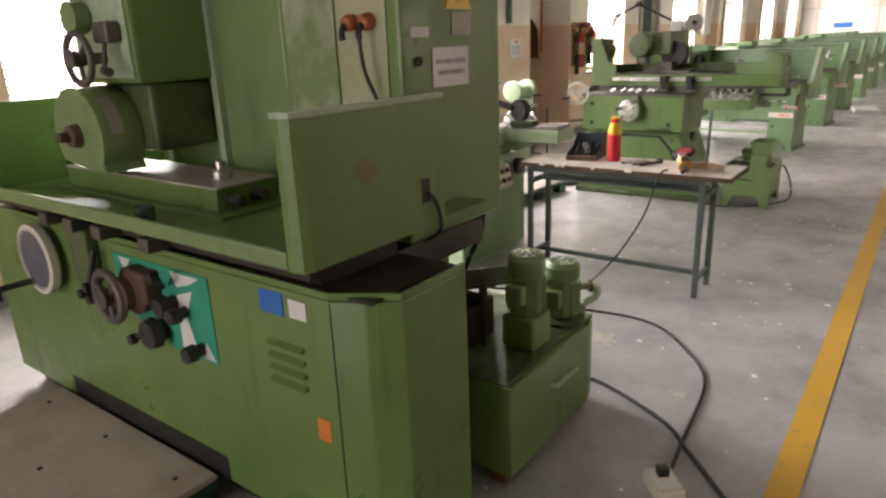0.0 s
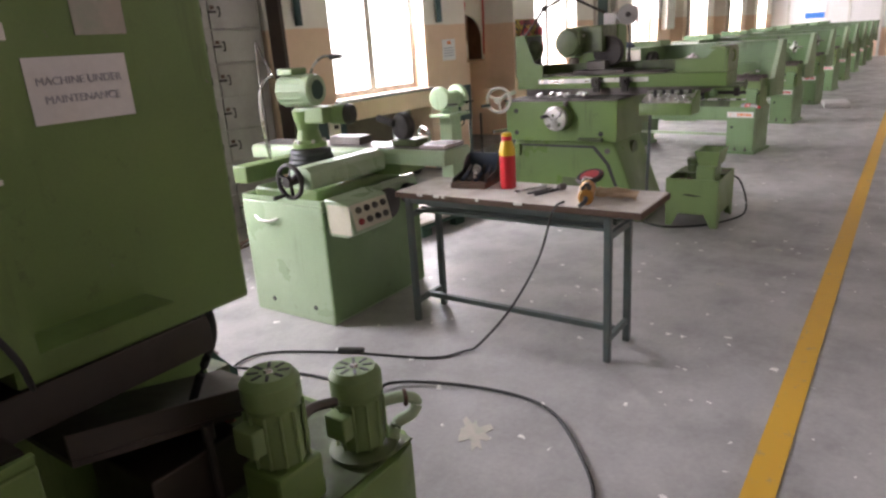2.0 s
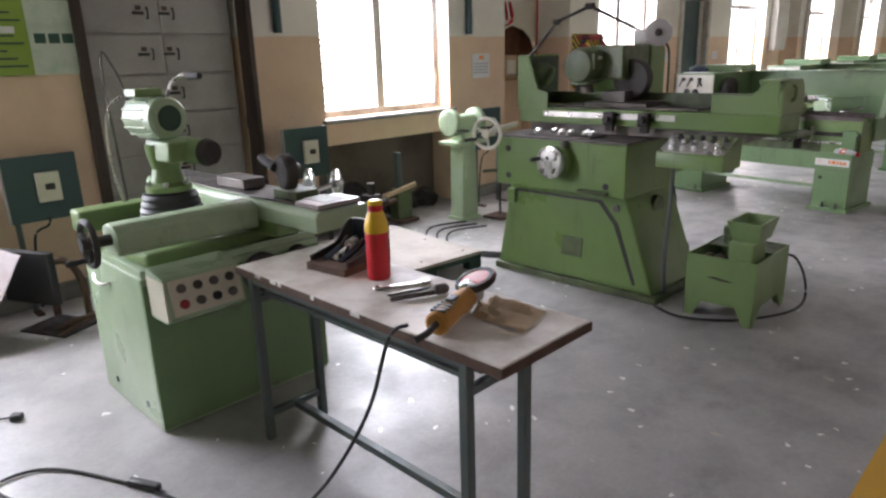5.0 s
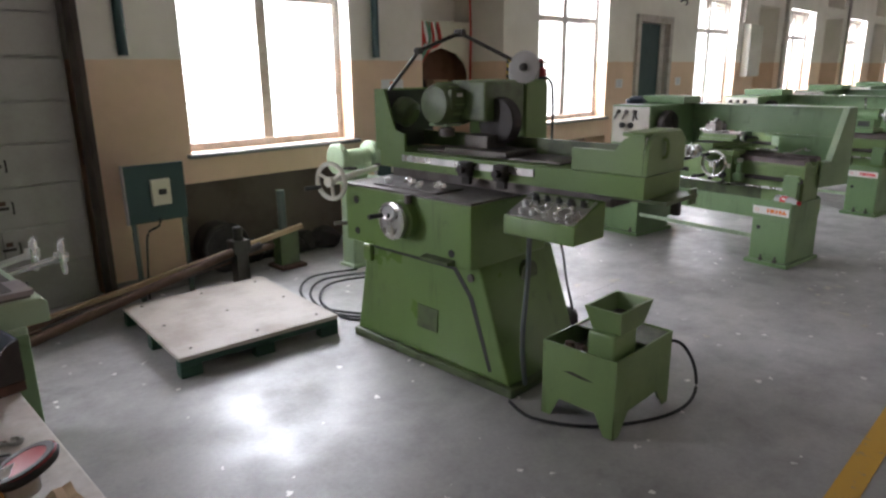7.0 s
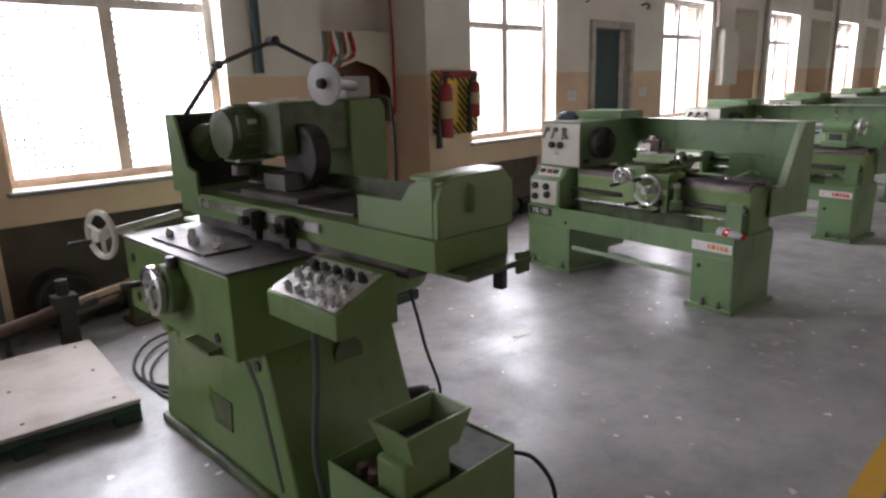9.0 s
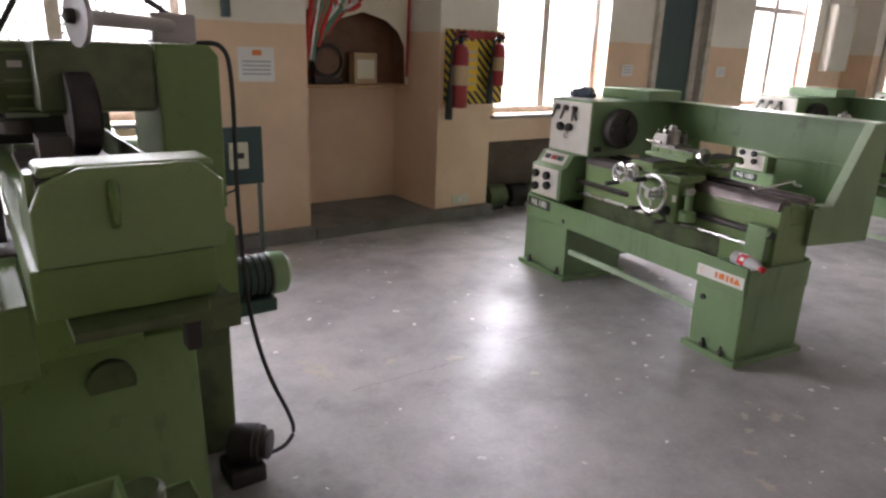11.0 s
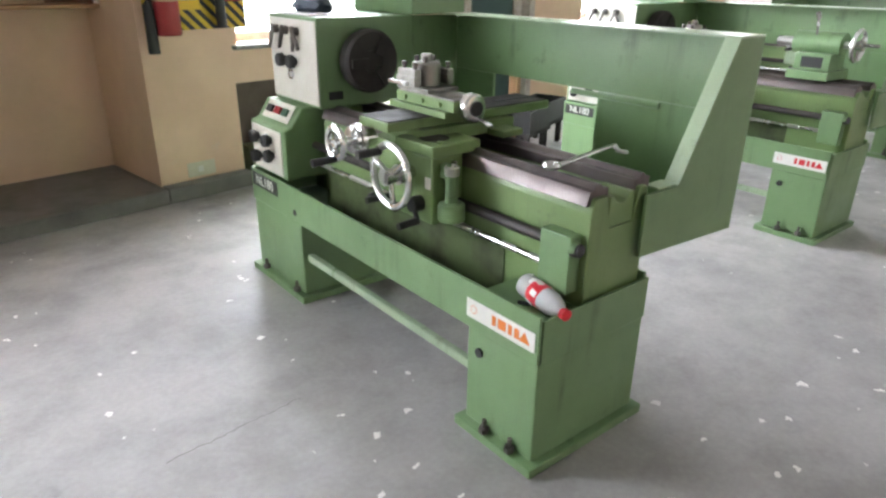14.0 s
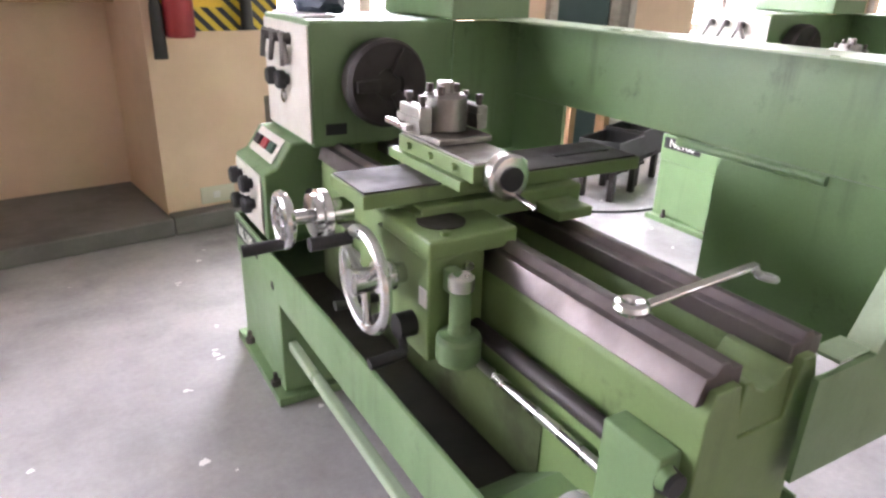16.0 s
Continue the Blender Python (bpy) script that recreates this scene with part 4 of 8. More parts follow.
LATHE_TURN = -7.6
lathe = build_lathe(pose(10.02, 2.75, 0, 0, 0, LATHE_TURN), 0.80, 0, "orange_ink",
                    "green turning lathe with a splash guard and bare tool post", True)
far = build_lathe(pose(12.70, 2.72, 0, 0, 0, LATHE_TURN), 1.05, 0.22, "red", "green turning lathe with tailstock and chrome handwheels")
for x, y in ((15.25, 2.70), (17.85, 2.68), (20.4, 2.66), (23.0, 2.64), (25.6, 2.62), (28.2, 2.6)):
    copy_thing(far, pose(x, y, 0, 0, 0, LATHE_TURN))


# ---- large surface grinder by the start of the walk ----
def large_grinder():
    G = thing("surface_grinder", pose(2.1, 3.5, 0), "large green surface grinder with a worn control front", "grinding machine")
    b = B()
    prism(b, [(1.63, 4.75), (1.63, 2.52), (1.665, 2.43), (1.73, 2.355), (2.02, 2.355), (2.02, 2.9), (2.68, 2.9), (2.68, 4.75)], "z", 0.10, 0.895, 0.006)
    base = at(G, b, "base", "green")
    # toe and foot slot take near-black colours for the shade of the floor gap
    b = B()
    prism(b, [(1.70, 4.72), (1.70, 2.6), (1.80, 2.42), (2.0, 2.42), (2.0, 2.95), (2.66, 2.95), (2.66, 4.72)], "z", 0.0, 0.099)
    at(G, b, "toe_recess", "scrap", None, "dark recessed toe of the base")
    b = B()
    prism(b, [(1.628, 4.2), (1.628, 3.1), (1.634, 3.1), (1.634, 4.2)], "z", 0.1, 0.2)
    at(G, b, "foot_slot", "black")
    b = B()
    box(b, 1.66, 2.40, 0.896, 2.02, 2.88, 0.905)
    at(G, b, "drip_tray", "oil_dark", None, "dark oily drip tray")
    # dark box added to close the bright view under the cabinet
    at(G, box(B(), 2.03, 2.64, 0.80, 2.55, 2.895, 0.8945, 0.004), "gap_filler", "oil_dark")
    b = B()
    box(b, 1.632, 2.53, 0.896, 1.645, 4.74, 0.915, 0.002)
    prism(b, [(1.632, 2.53), (1.645, 2.53), (1.74, 2.37), (1.732, 2.358)], "z", 0.896, 0.915)
    box(b, 1.73, 2.357, 0.896, 2.02, 2.37, 0.915, 0.002)
    at(G, b, "tray_rim", "green")
    # way cover: its near-black oil colour also holds the shade under the table rim
    b = B()
    box(b, 1.68, 2.6, 0.906, 2.0, 4.7, 0.95)
    box(b, 1.64, 2.6, 0.93, 1.685, 4.7, 0.99, 0.003)
    box(b, 1.70, 2.9, 0.951, 2.1, 4.6, 0.999)
    at(G, b, "table_way", "oil_dark", None, "oily way cover, darkened for the shaded gap under the table")
    at(G, box(B(), 2.682, 2.92, 0.418, 2.77, 3.3, 0.59, 0.006), "outlet_box", "green_oily", None, "oily outlet box behind the base")
    # reciprocating table with its splash guards
    b = B()
    box(b, 1.545, 2.52, 0.9995, 2.40, 4.55, 1.004, 0.001)
    at(G, b, "table", "green")
    b = B()
    box(b, 1.535, 2.556, 1.0, 1.56, 4.5, 1.05, 0.008)
    at(G, b, "front_rim", "green_mid", None, "rubbed front rim of the table")
    b = B()
    pts = [(1.535, 2.55), (1.535, 2.53), (1.545, 2.505), (1.57, 2.495), (2.115, 2.495), (2.115, 2.507), (1.575, 2.507), (1.555, 2.515), (1.548, 2.535), (1.548, 2.55)]
    prism(b, pts, "z", 1.0, 1.375)
    g1 = at(G, b, "end_guard", "green", None, "tall splash guard with a faded red stain")
    b = B()
    prism(b, [(1.775 + 0.045 * (1 + 0.3 * math.sin(3 * k)) * math.cos(k * 0.52), 1.215 + 0.03 * (1 + 0.3 * math.cos(2 * k)) * math.sin(k * 0.52)) for k in range(12)], "y", 2.4938, 2.4955)
    at(G, b, "faded_mark", "rubbed_red", g1, "faded red blotch")
    b = B()
    pts = [(1.53, 2.555), (1.53, 2.528), (1.541, 2.50), (1.568, 2.488), (2.12, 2.488), (2.12, 2.514), (1.577, 2.514), (1.56, 2.521), (1.553, 2.536), (1.553, 2.555)]
    prism(b, pts, "z", 1.376, 1.39)
    at(G, b, "guard_top_rail", "green_light", None, "bright rolled edge of the guard")
    b = B()
    box(b, 1.60, 4.5, 0.985, 2.42, 4.515, 1.36)
    at(G, b, "far_guard", "green")
    b = B()
    box(b, 2.405, 3.6, 0.985, 2.42, 4.5, 1.2)
    at(G, b, "back_guard", "green")
    # magnetic chuck on the table
    b = B()
    box(b, 1.75, 3.12, 1.0045, 2.05, 4.25, 1.016, 0.002)
    box(b, 1.785, 3.18, 1.0165, 2.025, 4.2, 1.095, 0.004)
    ch = at(G, b, "magnetic_chuck", "green", None, "grimy green magnetic chuck")
    at(G, box(B(), 1.78, 3.17, 1.0955, 2.03, 4.2, 1.103, 0.002), "chuck_face", "sheet", ch, "dusty ground steel face")
    for x in (1.84, 1.94):
        at(G, rod(B(), (x, 3.18, 1.055), (x, 3.12, 1.055), 0.022, 0.018, 14), "chuck_connector", "scrap", ch)
    b = B()
    spun(b, [(0.03, 0), (0.032, 0.06), (0.028, 0.062)], (1.61, 3.32, 1.0045), (0, 0, 1), 16)
    at(G, b, "green_cup", "green_dark", None, "dark green plastic cup")
    b = B()
    spun(b, [(0.035, 0), (0.035, 0.03), (0.02, 0.034), (0.02, 0.06)], (1.9, 3.3, 1.1035), (0, 0, 1), 14)
    at(G, b, "work_piece", "steel", ch)
    # column, wheel head and wheel
    b = B()
    box(b, 2.12, 3.16, 0.896, 2.6, 3.95, 2.35, 0.012)
    at(G, b, "column", "green_mid")
    for y in (3.53, 3.9):
        at(G, box(B(), 2.09, y, 1.05, 2.13, y + 0.035, 2.35, 0.004), "slideway", "green_light")
    b = B()
    prism(b, [(1.80, 1.43), (2.118, 1.43), (2.118, 1.83), (1.87, 1.83), (1.80, 1.75)], "y", 3.55, 3.95, 0.015)
    hd = at(G, b, "wheel_head", "green")
    b = B()
    box(b, 1.86, 3.60, 1.18, 2.118, 3.92, 1.428, 0.02)
    at(G, b, "spindle_housing", "green_oily", hd)
    # paler green on this face puts the light from -x into its colour
    b = B()
    box(b, 1.793, 3.57, 1.45, 1.80, 3.93, 1.72, 0.003)
    at(G, b, "control_face", "green_light", hd, "control face, pale green for the light on this side")
    b = B()
    handwheel(b, (1.70, 3.74, 1.52), (1, 0, 0), 0.085, 0.012, 3)
    rod(b, (1.70, 3.74, 1.52), (1.80, 3.74, 1.52), 0.02)
    at(G, b, "elevating_wheel", "iron", hd)
    b = B()
    spun(b, [(0.05, 0), (0.055, 0.01), (0.055, 0.06), (0.03, 0.065)], (1.793, 3.83, 1.66), (-1, 0, 0), 20)
    at(G, b, "dial", "green_mid", hd, "green micrometer dial")
    b = B()
    box(b, 1.74, 3.60, 1.57, 1.793, 3.70, 1.64, 0.01)
    rod(b, (1.75, 3.64, 1.575), (1.72, 3.62, 1.48), 0.008)
    rod(b, (1.72, 3.62, 1.48), (1.71, 3.57, 1.475), 0.015)
    at(G, b, "feed_lever", "iron", hd)
    b = B()
    n = 26
    pts = []
    for i in range(n):
        a = radians(-35 + 250 * i / (n - 1))
        pts.append((3.86 + 0.175 * math.cos(a), 1.25 + 0.175 * math.sin(a)))
    pts += [(3.70, 1.12), (3.78, 1.12)][::1]
    prism(b, pts, "x", 1.70, 1.86, 0.006)
    wg = at(G, b, "wheel_guard", "green_mid", hd, "pale green wheel guard")
    b = B()
    spun(b, [(0.02, 0.02), (0.145, 0.02), (0.145, 0.065), (0.02, 0.065)], (1.72, 3.83, 1.265), (1, 0, 0), 36)
    at(G, b, "grinding_wheel", "stone_wheel", hd)
    b = B()
    spun(b, [(0.045, 0), (0.04, 0.03), (0.02, 0.035), (0.018, 0.07)], (1.70, 3.86, 1.25), (-1, 0, 0), 16)
    at(G, b, "guard_knob", "rust", wg)
    # electrical cabinet
    b = B()
    box(b, 2.11, 2.63, 0.90, 2.67, 3.155, 2.35, 0.012)
    cab = at(G, b, "electrical_cabinet", "green")
    b = B()
    box(b, 2.1035, 2.68, 1.30, 2.1085, 2.885, 2.2, 0.002)
    at(G, b, "socket_panel", "socket_green", cab, "pale panel with plugs")
    # door colour carries both its scuffs and the window glare
    b = B()
    box(b, 2.1035, 2.895, 1.30, 2.1085, 3.13, 2.2, 0.002)
    at(G, b, "side_door", "scuffed", cab, "scuffed cabinet door with window sheen in its pale patches")
    for y in (2.74, 2.81):
        b = B()
        spun(b, [(0.024, 0), (0.026, 0.018), (0.022, 0.036), (0.01, 0.044)], (2.103, y, 1.60), (-1, 0, -0.25), 16)
        pl = at(G, b, "plug", "orange", cab, "dull orange industrial plug")
        at(G, tube(B(), [(2.063, y, 1.59), (2.05, y, 1.57), (2.05, y, 1.545)], 0.01, 10), "cable_gland", "black", pl)
    at(G, tube(B(), [(2.05, 2.74, 1.55), (2.055, 2.73, 1.45), (2.08, 2.70, 1.33), (2.09, 2.68, 1.1)], 0.006), "plug_cable", "cable", cab)
    b = B()
    prism(b, [(2.335, 1.63), (2.485, 1.63), (2.41, 1.755)], "y", 2.6255, 2.629)
    tri = at(G, b, "warning_sign", "yellow", cab, "yellow high-voltage triangle")
    b = B()
    prism(b, [(2.405, 1.735), (2.395, 1.69), (2.409, 1.69), (2.402, 1.648), (2.423, 1.702), (2.411, 1.702), (2.418, 1.735)], "y", 2.6235, 2.6253)
    at(G, b, "lightning_mark", "black_ink", tri)
    for x0, z0, x1, z1, mt in ((2.155, 1.545, 2.245, 1.575, "plate_white"), (2.37, 1.55, 2.475, 1.62, "paint_fade"), (2.12, 1.295, 2.18, 1.305, "plate_white")):
        at(G, box(B(), x0, 2.6255, z0, x1, 2.629, z1, 0.001), "label_plate", mt, cab)
    pa = at(G, box(B(), 2.26, 2.6265, 1.39, 2.46, 2.6285, 1.513), "paper_notice", "paper", cab, "white paper notice with two printed lines")
    for z, line in ((1.468, "MACHINE UNDER"), (1.434, "MAINTENANCE")):
        words("printed_line", line, 0.021, G.matrix_basis.inverted() @ pose(2.36, 2.6258, z, 90, 0, 0), "ink", pa)
    at(G, rod(B(), (2.185, 2.618, 1.475), (2.185, 2.63, 1.475), 0.014, None, 12), "key_lock", "black", cab)
    b = B()
    box(b, 2.008, 2.492, 1.08, 2.043, 2.4945, 1.15)
    at(G, b, "cable_slot", "black", g1)
    at(G, tube(B(), [(2.03, 2.49, 1.11), (2.05, 2.478, 1.08), (2.075, 2.48, 1.02), (2.09, 2.50, 0.97), (2.12, 2.58, 0.92)], 0.006), "supply_cable", "cable")
    at(G, tube(B(), [(2.55, 2.64, 0.90), (2.56, 2.66, 0.82), (2.52, 2.7, 0.70), (2.45, 2.75, 0.5)], 0.011), "hydraulic_hose", "cable")
    # control front
    b = B()
    spun(b, [(0.14, 0), (0.145, 0.01), (0.145, 0.035), (0.125, 0.04), (0.122, 0.03), (0.02, 0.03)], (1.60, 4.14, 0.76), (-1, 0, 0), 32)
    fw = at(G, b, "hand_wheel", "panel_white", None, "grey-faced white handwheel")
    at(G, spun(B(), [(0.12, 0.031), (0.118, 0.034), (0.02, 0.036)], (1.60, 4.14, 0.76), (-1, 0, 0), 32), "wheel_face", "slate", fw)
    at(G, tube(B(), [(1.56, 4.2, 0.66), (1.50, 4.22, 0.655), (1.44, 4.22, 0.65), (1.43, 4.2, 0.61)], 0.014), "wheel_crank", "black", fw)
    b = B()
    prism(b, [(3.06, 0.86), (3.62, 0.86), (3.62, 0.66), (3.30, 0.56), (3.06, 0.56)], "x", 1.626, 1.632)
    cp = at(G, b, "control_plate", "teal", None, "torn turquoise control label")
    for pts in ([(3.10, 0.85), (3.26, 0.85), (3.23, 0.80), (3.16, 0.82)], [(3.15, 0.80), (3.24, 0.77), (3.25, 0.58), (3.17, 0.60), (3.20, 0.70)], [(3.07, 0.57), (3.14, 0.57), (3.11, 0.63)], [(3.5, 0.85), (3.58, 0.85), (3.55, 0.8)], [(3.44, 0.7), (3.55, 0.74), (3.52, 0.64)]):
        at(G, prism(B(), pts, "x", 1.6235, 1.6258), "torn_patch", "plate_white", cp)
    b = B()
    handwheel(b, (1.53, 3.50, 0.745), (1, 0, 0), 0.085, 0.016, 3, 0.035)
    at(G, b, "table_wheel", "iron")
    b = B()
    spun(b, [(0.085, 0), (0.085, 0.05), (0.06, 0.07), (0.06, 0.10)], (1.63, 3.44, 0.76), (-1, 0, 0), 20)
    box(b, 1.57, 3.33, 0.73, 1.63, 3.42, 0.84, 0.01)
    at(G, b, "wheel_hub", "rust", None, "grimy iron gear hub")
    for y, z, r in ((3.26, 0.74, 0.035), (3.2, 0.72, 0.028), (3.36, 0.62, 0.055), (3.14, 0.60, 0.03), (3.62, 0.70, 0.02), (3.68, 0.68, 0.02), (3.74, 0.67, 0.02), (3.8, 0.68, 0.02)):
        b = B()
        spun(b, [(r * 0.7, 0), (r * 0.7, 0.03), (r, 0.035), (r * 0.9, 0.07)], (1.63, y, z), (-1, 0, 0), 14)
        at(G, b, "control_knob", "scrap")
    for y, z, y2, z2 in ((3.28, 0.80, 3.22, 0.86), (3.33, 0.66, 3.42, 0.60), (3.7, 0.86, 3.68, 0.74)):
        b = B()
        rod(b, (1.60, y, z), (1.55, y2, z2), 0.011)
        rod(b, (1.555, y2, z2), (1.53, y2, z2), 0.018)
        at(G, b, "control_lever", "black")
    b = B()
    prism(b, [(3.72, 0.93), (3.86, 0.93), (3.86, 0.72), (3.80, 0.69), (3.72, 0.74)], "x", 1.585, 1.63, 0.008)
    at(G, b, "reversing_bracket", "green_oily")
    for y in (3.25, 3.55, 3.75, 3.95):
        at(G, box(B(), 1.56, y, 0.925, 1.654, y + 0.06, 0.975, 0.006), "table_dog", "iron")
    at(G, plate(1.63, 2.71, 0.81, 2.81, 0.88), "blue_label", "blue", base)
    at(G, plate(1.63, 2.615, 0.815, 2.685, 0.87), "white_label", "plate_white", base)
    for z in (0.73, 0.69, 0.65, 0.61, 0.22, 0.18):
        b = B()
        prism(b, [(1.63, z), (1.612, z - 0.012), (1.63, z - 0.016)], "y", 2.64, 2.79)
        at(G, b, "vent_louvre", "green", base)
    at(G, plate(1.63, 2.565, 0.45, 2.615, 0.52, 0.0015), "orange_mark", "orange_ink", base, "faded orange paint mark")
    b = B()
    box(b, 1.6285, 2.520, 0.12, 1.6305, 2.524, 0.89)
    at(G, b, "door_seam", "black", base)
    return G


large_grinder()


def coolant_tank():
    K = thing("coolant_tank", pose(2.55, 2.6, 0), "green hydraulic tank with two upright pump motors", "tank")
    b = B()
    prism(b, [(2.22, 2.325), (2.84, 2.325), (2.92, 2.345), (2.96, 2.40), (2.96, 2.9), (2.22, 2.9)], "z", 0.06, 0.41, 0.006)
    at(K, b, "tank_body", "green")
    at(K, box(B(), 2.225, 2.35, 0.411, 2.93, 2.89, 0.417), "tank_lid", "green_oily", None, "oil-stained lid")
    for x, y in ((2.28, 2.4), (2.84, 2.42), (2.28, 2.82), (2.84, 2.82)):
        at(K, box(B(), x - 0.03, y - 0.03, 0, x + 0.03, y + 0.03, 0.06), "wooden_block", "wood", None, "brown wooden packing block")
    at(K, tube(B(), [(2.50, 2.325, 0.30), (2.50, 2.295, 0.30), (2.67, 2.295, 0.30), (2.67, 2.325, 0.30)], 0.008, 8, 0), "handle", "green_light")
    for x, y, s, z0 in ((2.555, 2.455, 0.95, 0.545), (2.82, 2.438, 0.95, 0.44)):
        b = B()
        spun(b, [(0.05 * s, 0), (0.068 * s, 0.01), (0.068 * s, 0.15), (0.06 * s, 0.16), (0.075 * s, 0.165), (0.075 * s, 0.215), (0.06 * s, 0.235)], (x, y, z0), (0, 0, 1), 24)
        mo = at(K, b, "pump_motor", "green_mid", None, "green pump motor with a fan cowl")
        for i in range(12):
            a = i * 2 * math.pi / 12
            p = Vector((x + 0.068 * s * math.cos(a), y + 0.068 * s * math.sin(a), 0))
            q = Vector((x + 0.074 * s * math.cos(a), y + 0.074 * s * math.sin(a), 0))
            at(K, rod(B(), (q.x, q.y, z0 + 0.012), (q.x, q.y, z0 + 0.15), 0.004, None, 6), "cooling_fin", "green_mid", mo)
        for i in range(8):
            a = i * 2 * math.pi / 8
            at(K, box(B(), -0.004, 0.022, 0, 0.004, 0.05, 0.0022, 0, Matrix.Translation((x, y, z0 + 0.2345)) @ Matrix.Rotation(a, 4, "Z")), "cowl_slot", "black", mo)
        at(K, spun(B(), [(0.012, 0), (0.01, 0.006)], (x, y, z0 + 0.235), (0, 0, 1), 12), "cowl_boss", "steel", mo)
        at(K, box(B(), x - 0.1, y - 0.035, z0 + 0.06, x - 0.06, y + 0.035, z0 + 0.13, 0.006), "terminal_box", "green_mid", mo)
    b = B()
    box(b, 2.485, 2.385, 0.418, 2.625, 2.525, 0.545, 0.012)
    at(K, b, "pump_block", "green", None, "square cast pump block")
    at(K, spun(B(), [(0.095, 0), (0.095, 0.012), (0.07, 0.02)], (2.82, 2.438, 0.418), (0, 0, 1), 24), "motor_flange", "green_oily")
    at(K, tube(B(), [(2.865, 2.42, 0.54), (2.915, 2.385, 0.545), (2.95, 2.355, 0.535), (2.957, 2.345, 0.515), (2.935, 2.35, 0.492), (2.90, 2.375, 0.475), (2.89, 2.39, 0.42)], 0.017, 12), "outlet_pipe", "green_light")
    at(K, torus(B(), (2.935, 2.368, 0.54), (0.76, -0.65, 0), 0.02, 0.006, 16, 6), "pipe_collar", "rust")
    at(K, tube(B(), [(2.62, 2.46, 0.60), (2.68, 2.47, 0.61), (2.75, 2.45, 0.60)], 0.014), "link_pipe", "iron")
    # filter box: oily brown, taken near-black for the deep shade around it
    b = B()
    box(b, 2.30, 2.60, 0.418, 2.56, 2.88, 0.58, 0.008)
    at(K, b, "filter_box", "oil_dark")
    b = B()
    rod(b, (2.45, 2.58, 0.418), (2.45, 2.58, 0.62), 0.009)
    rod(b, (2.45, 2.58, 0.62), (2.45, 2.58, 0.66), 0.016)
    at(K, b, "valve_lever", "scrap")
    b = B()
    prism(b, [(2.15, 0.74), (2.72, 0.60), (2.72, 0.585), (2.15, 0.725)], "y", 2.58, 2.895)
    prism(b, [(2.15, 0.742), (2.72, 0.602), (2.72, 0.66), (2.15, 0.80)], "y", 2.58, 2.59)
    at(K, b, "return_chute", "oil_dark", None, "dark oily return chute")
    return K


coolant_tank()


def low_platform(m, label, sx, sy, h=0.125):
    """A pallet: a flat top on dark green runners."""
    P_ = thing("pallet", m, label, "pallet", "low green pallets")
    part("deck", box(B(), 0, 0, h - 0.025, sx, sy, h, 0.008), "pallet_top", P_, "scuffed pale deck")
    for y in (0.0, sy / 2 - 0.04, sy - 0.08):
        b = B()
        box(b, 0.005, y + 0.003, h - 0.06, sx - 0.005, y + 0.077, h - 0.026, 0.004)
        for x in (0.005, sx / 2 - 0.06, sx - 0.125):
            box(b, x, y + 0.003, 0.0, x + 0.12, y + 0.077, h - 0.061, 0.004)
        part("runner", b, "green_dark", P_)
    for i in range(3):
        for j in range(3):
            x, y = 0.1 + i * (sx - 0.2) / 2, 0.1 + j * (sy - 0.2) / 2
            part("rivet", rod(B(), (x, y, h), (x, y, h + 0.003), 0.009, None, 10), "scrap", P_)
    return P_


low_platform(pose(0.93, 3.15, 0, 0, 0, 0), "low pallet with a scuffed pale deck beside the grinder", 0.68, 1.14)
low_platform(pose(5.69, 4.38, 0, 0, 0, -5), "low green pallet with a pale deck on the floor", 0.99, 1.1)


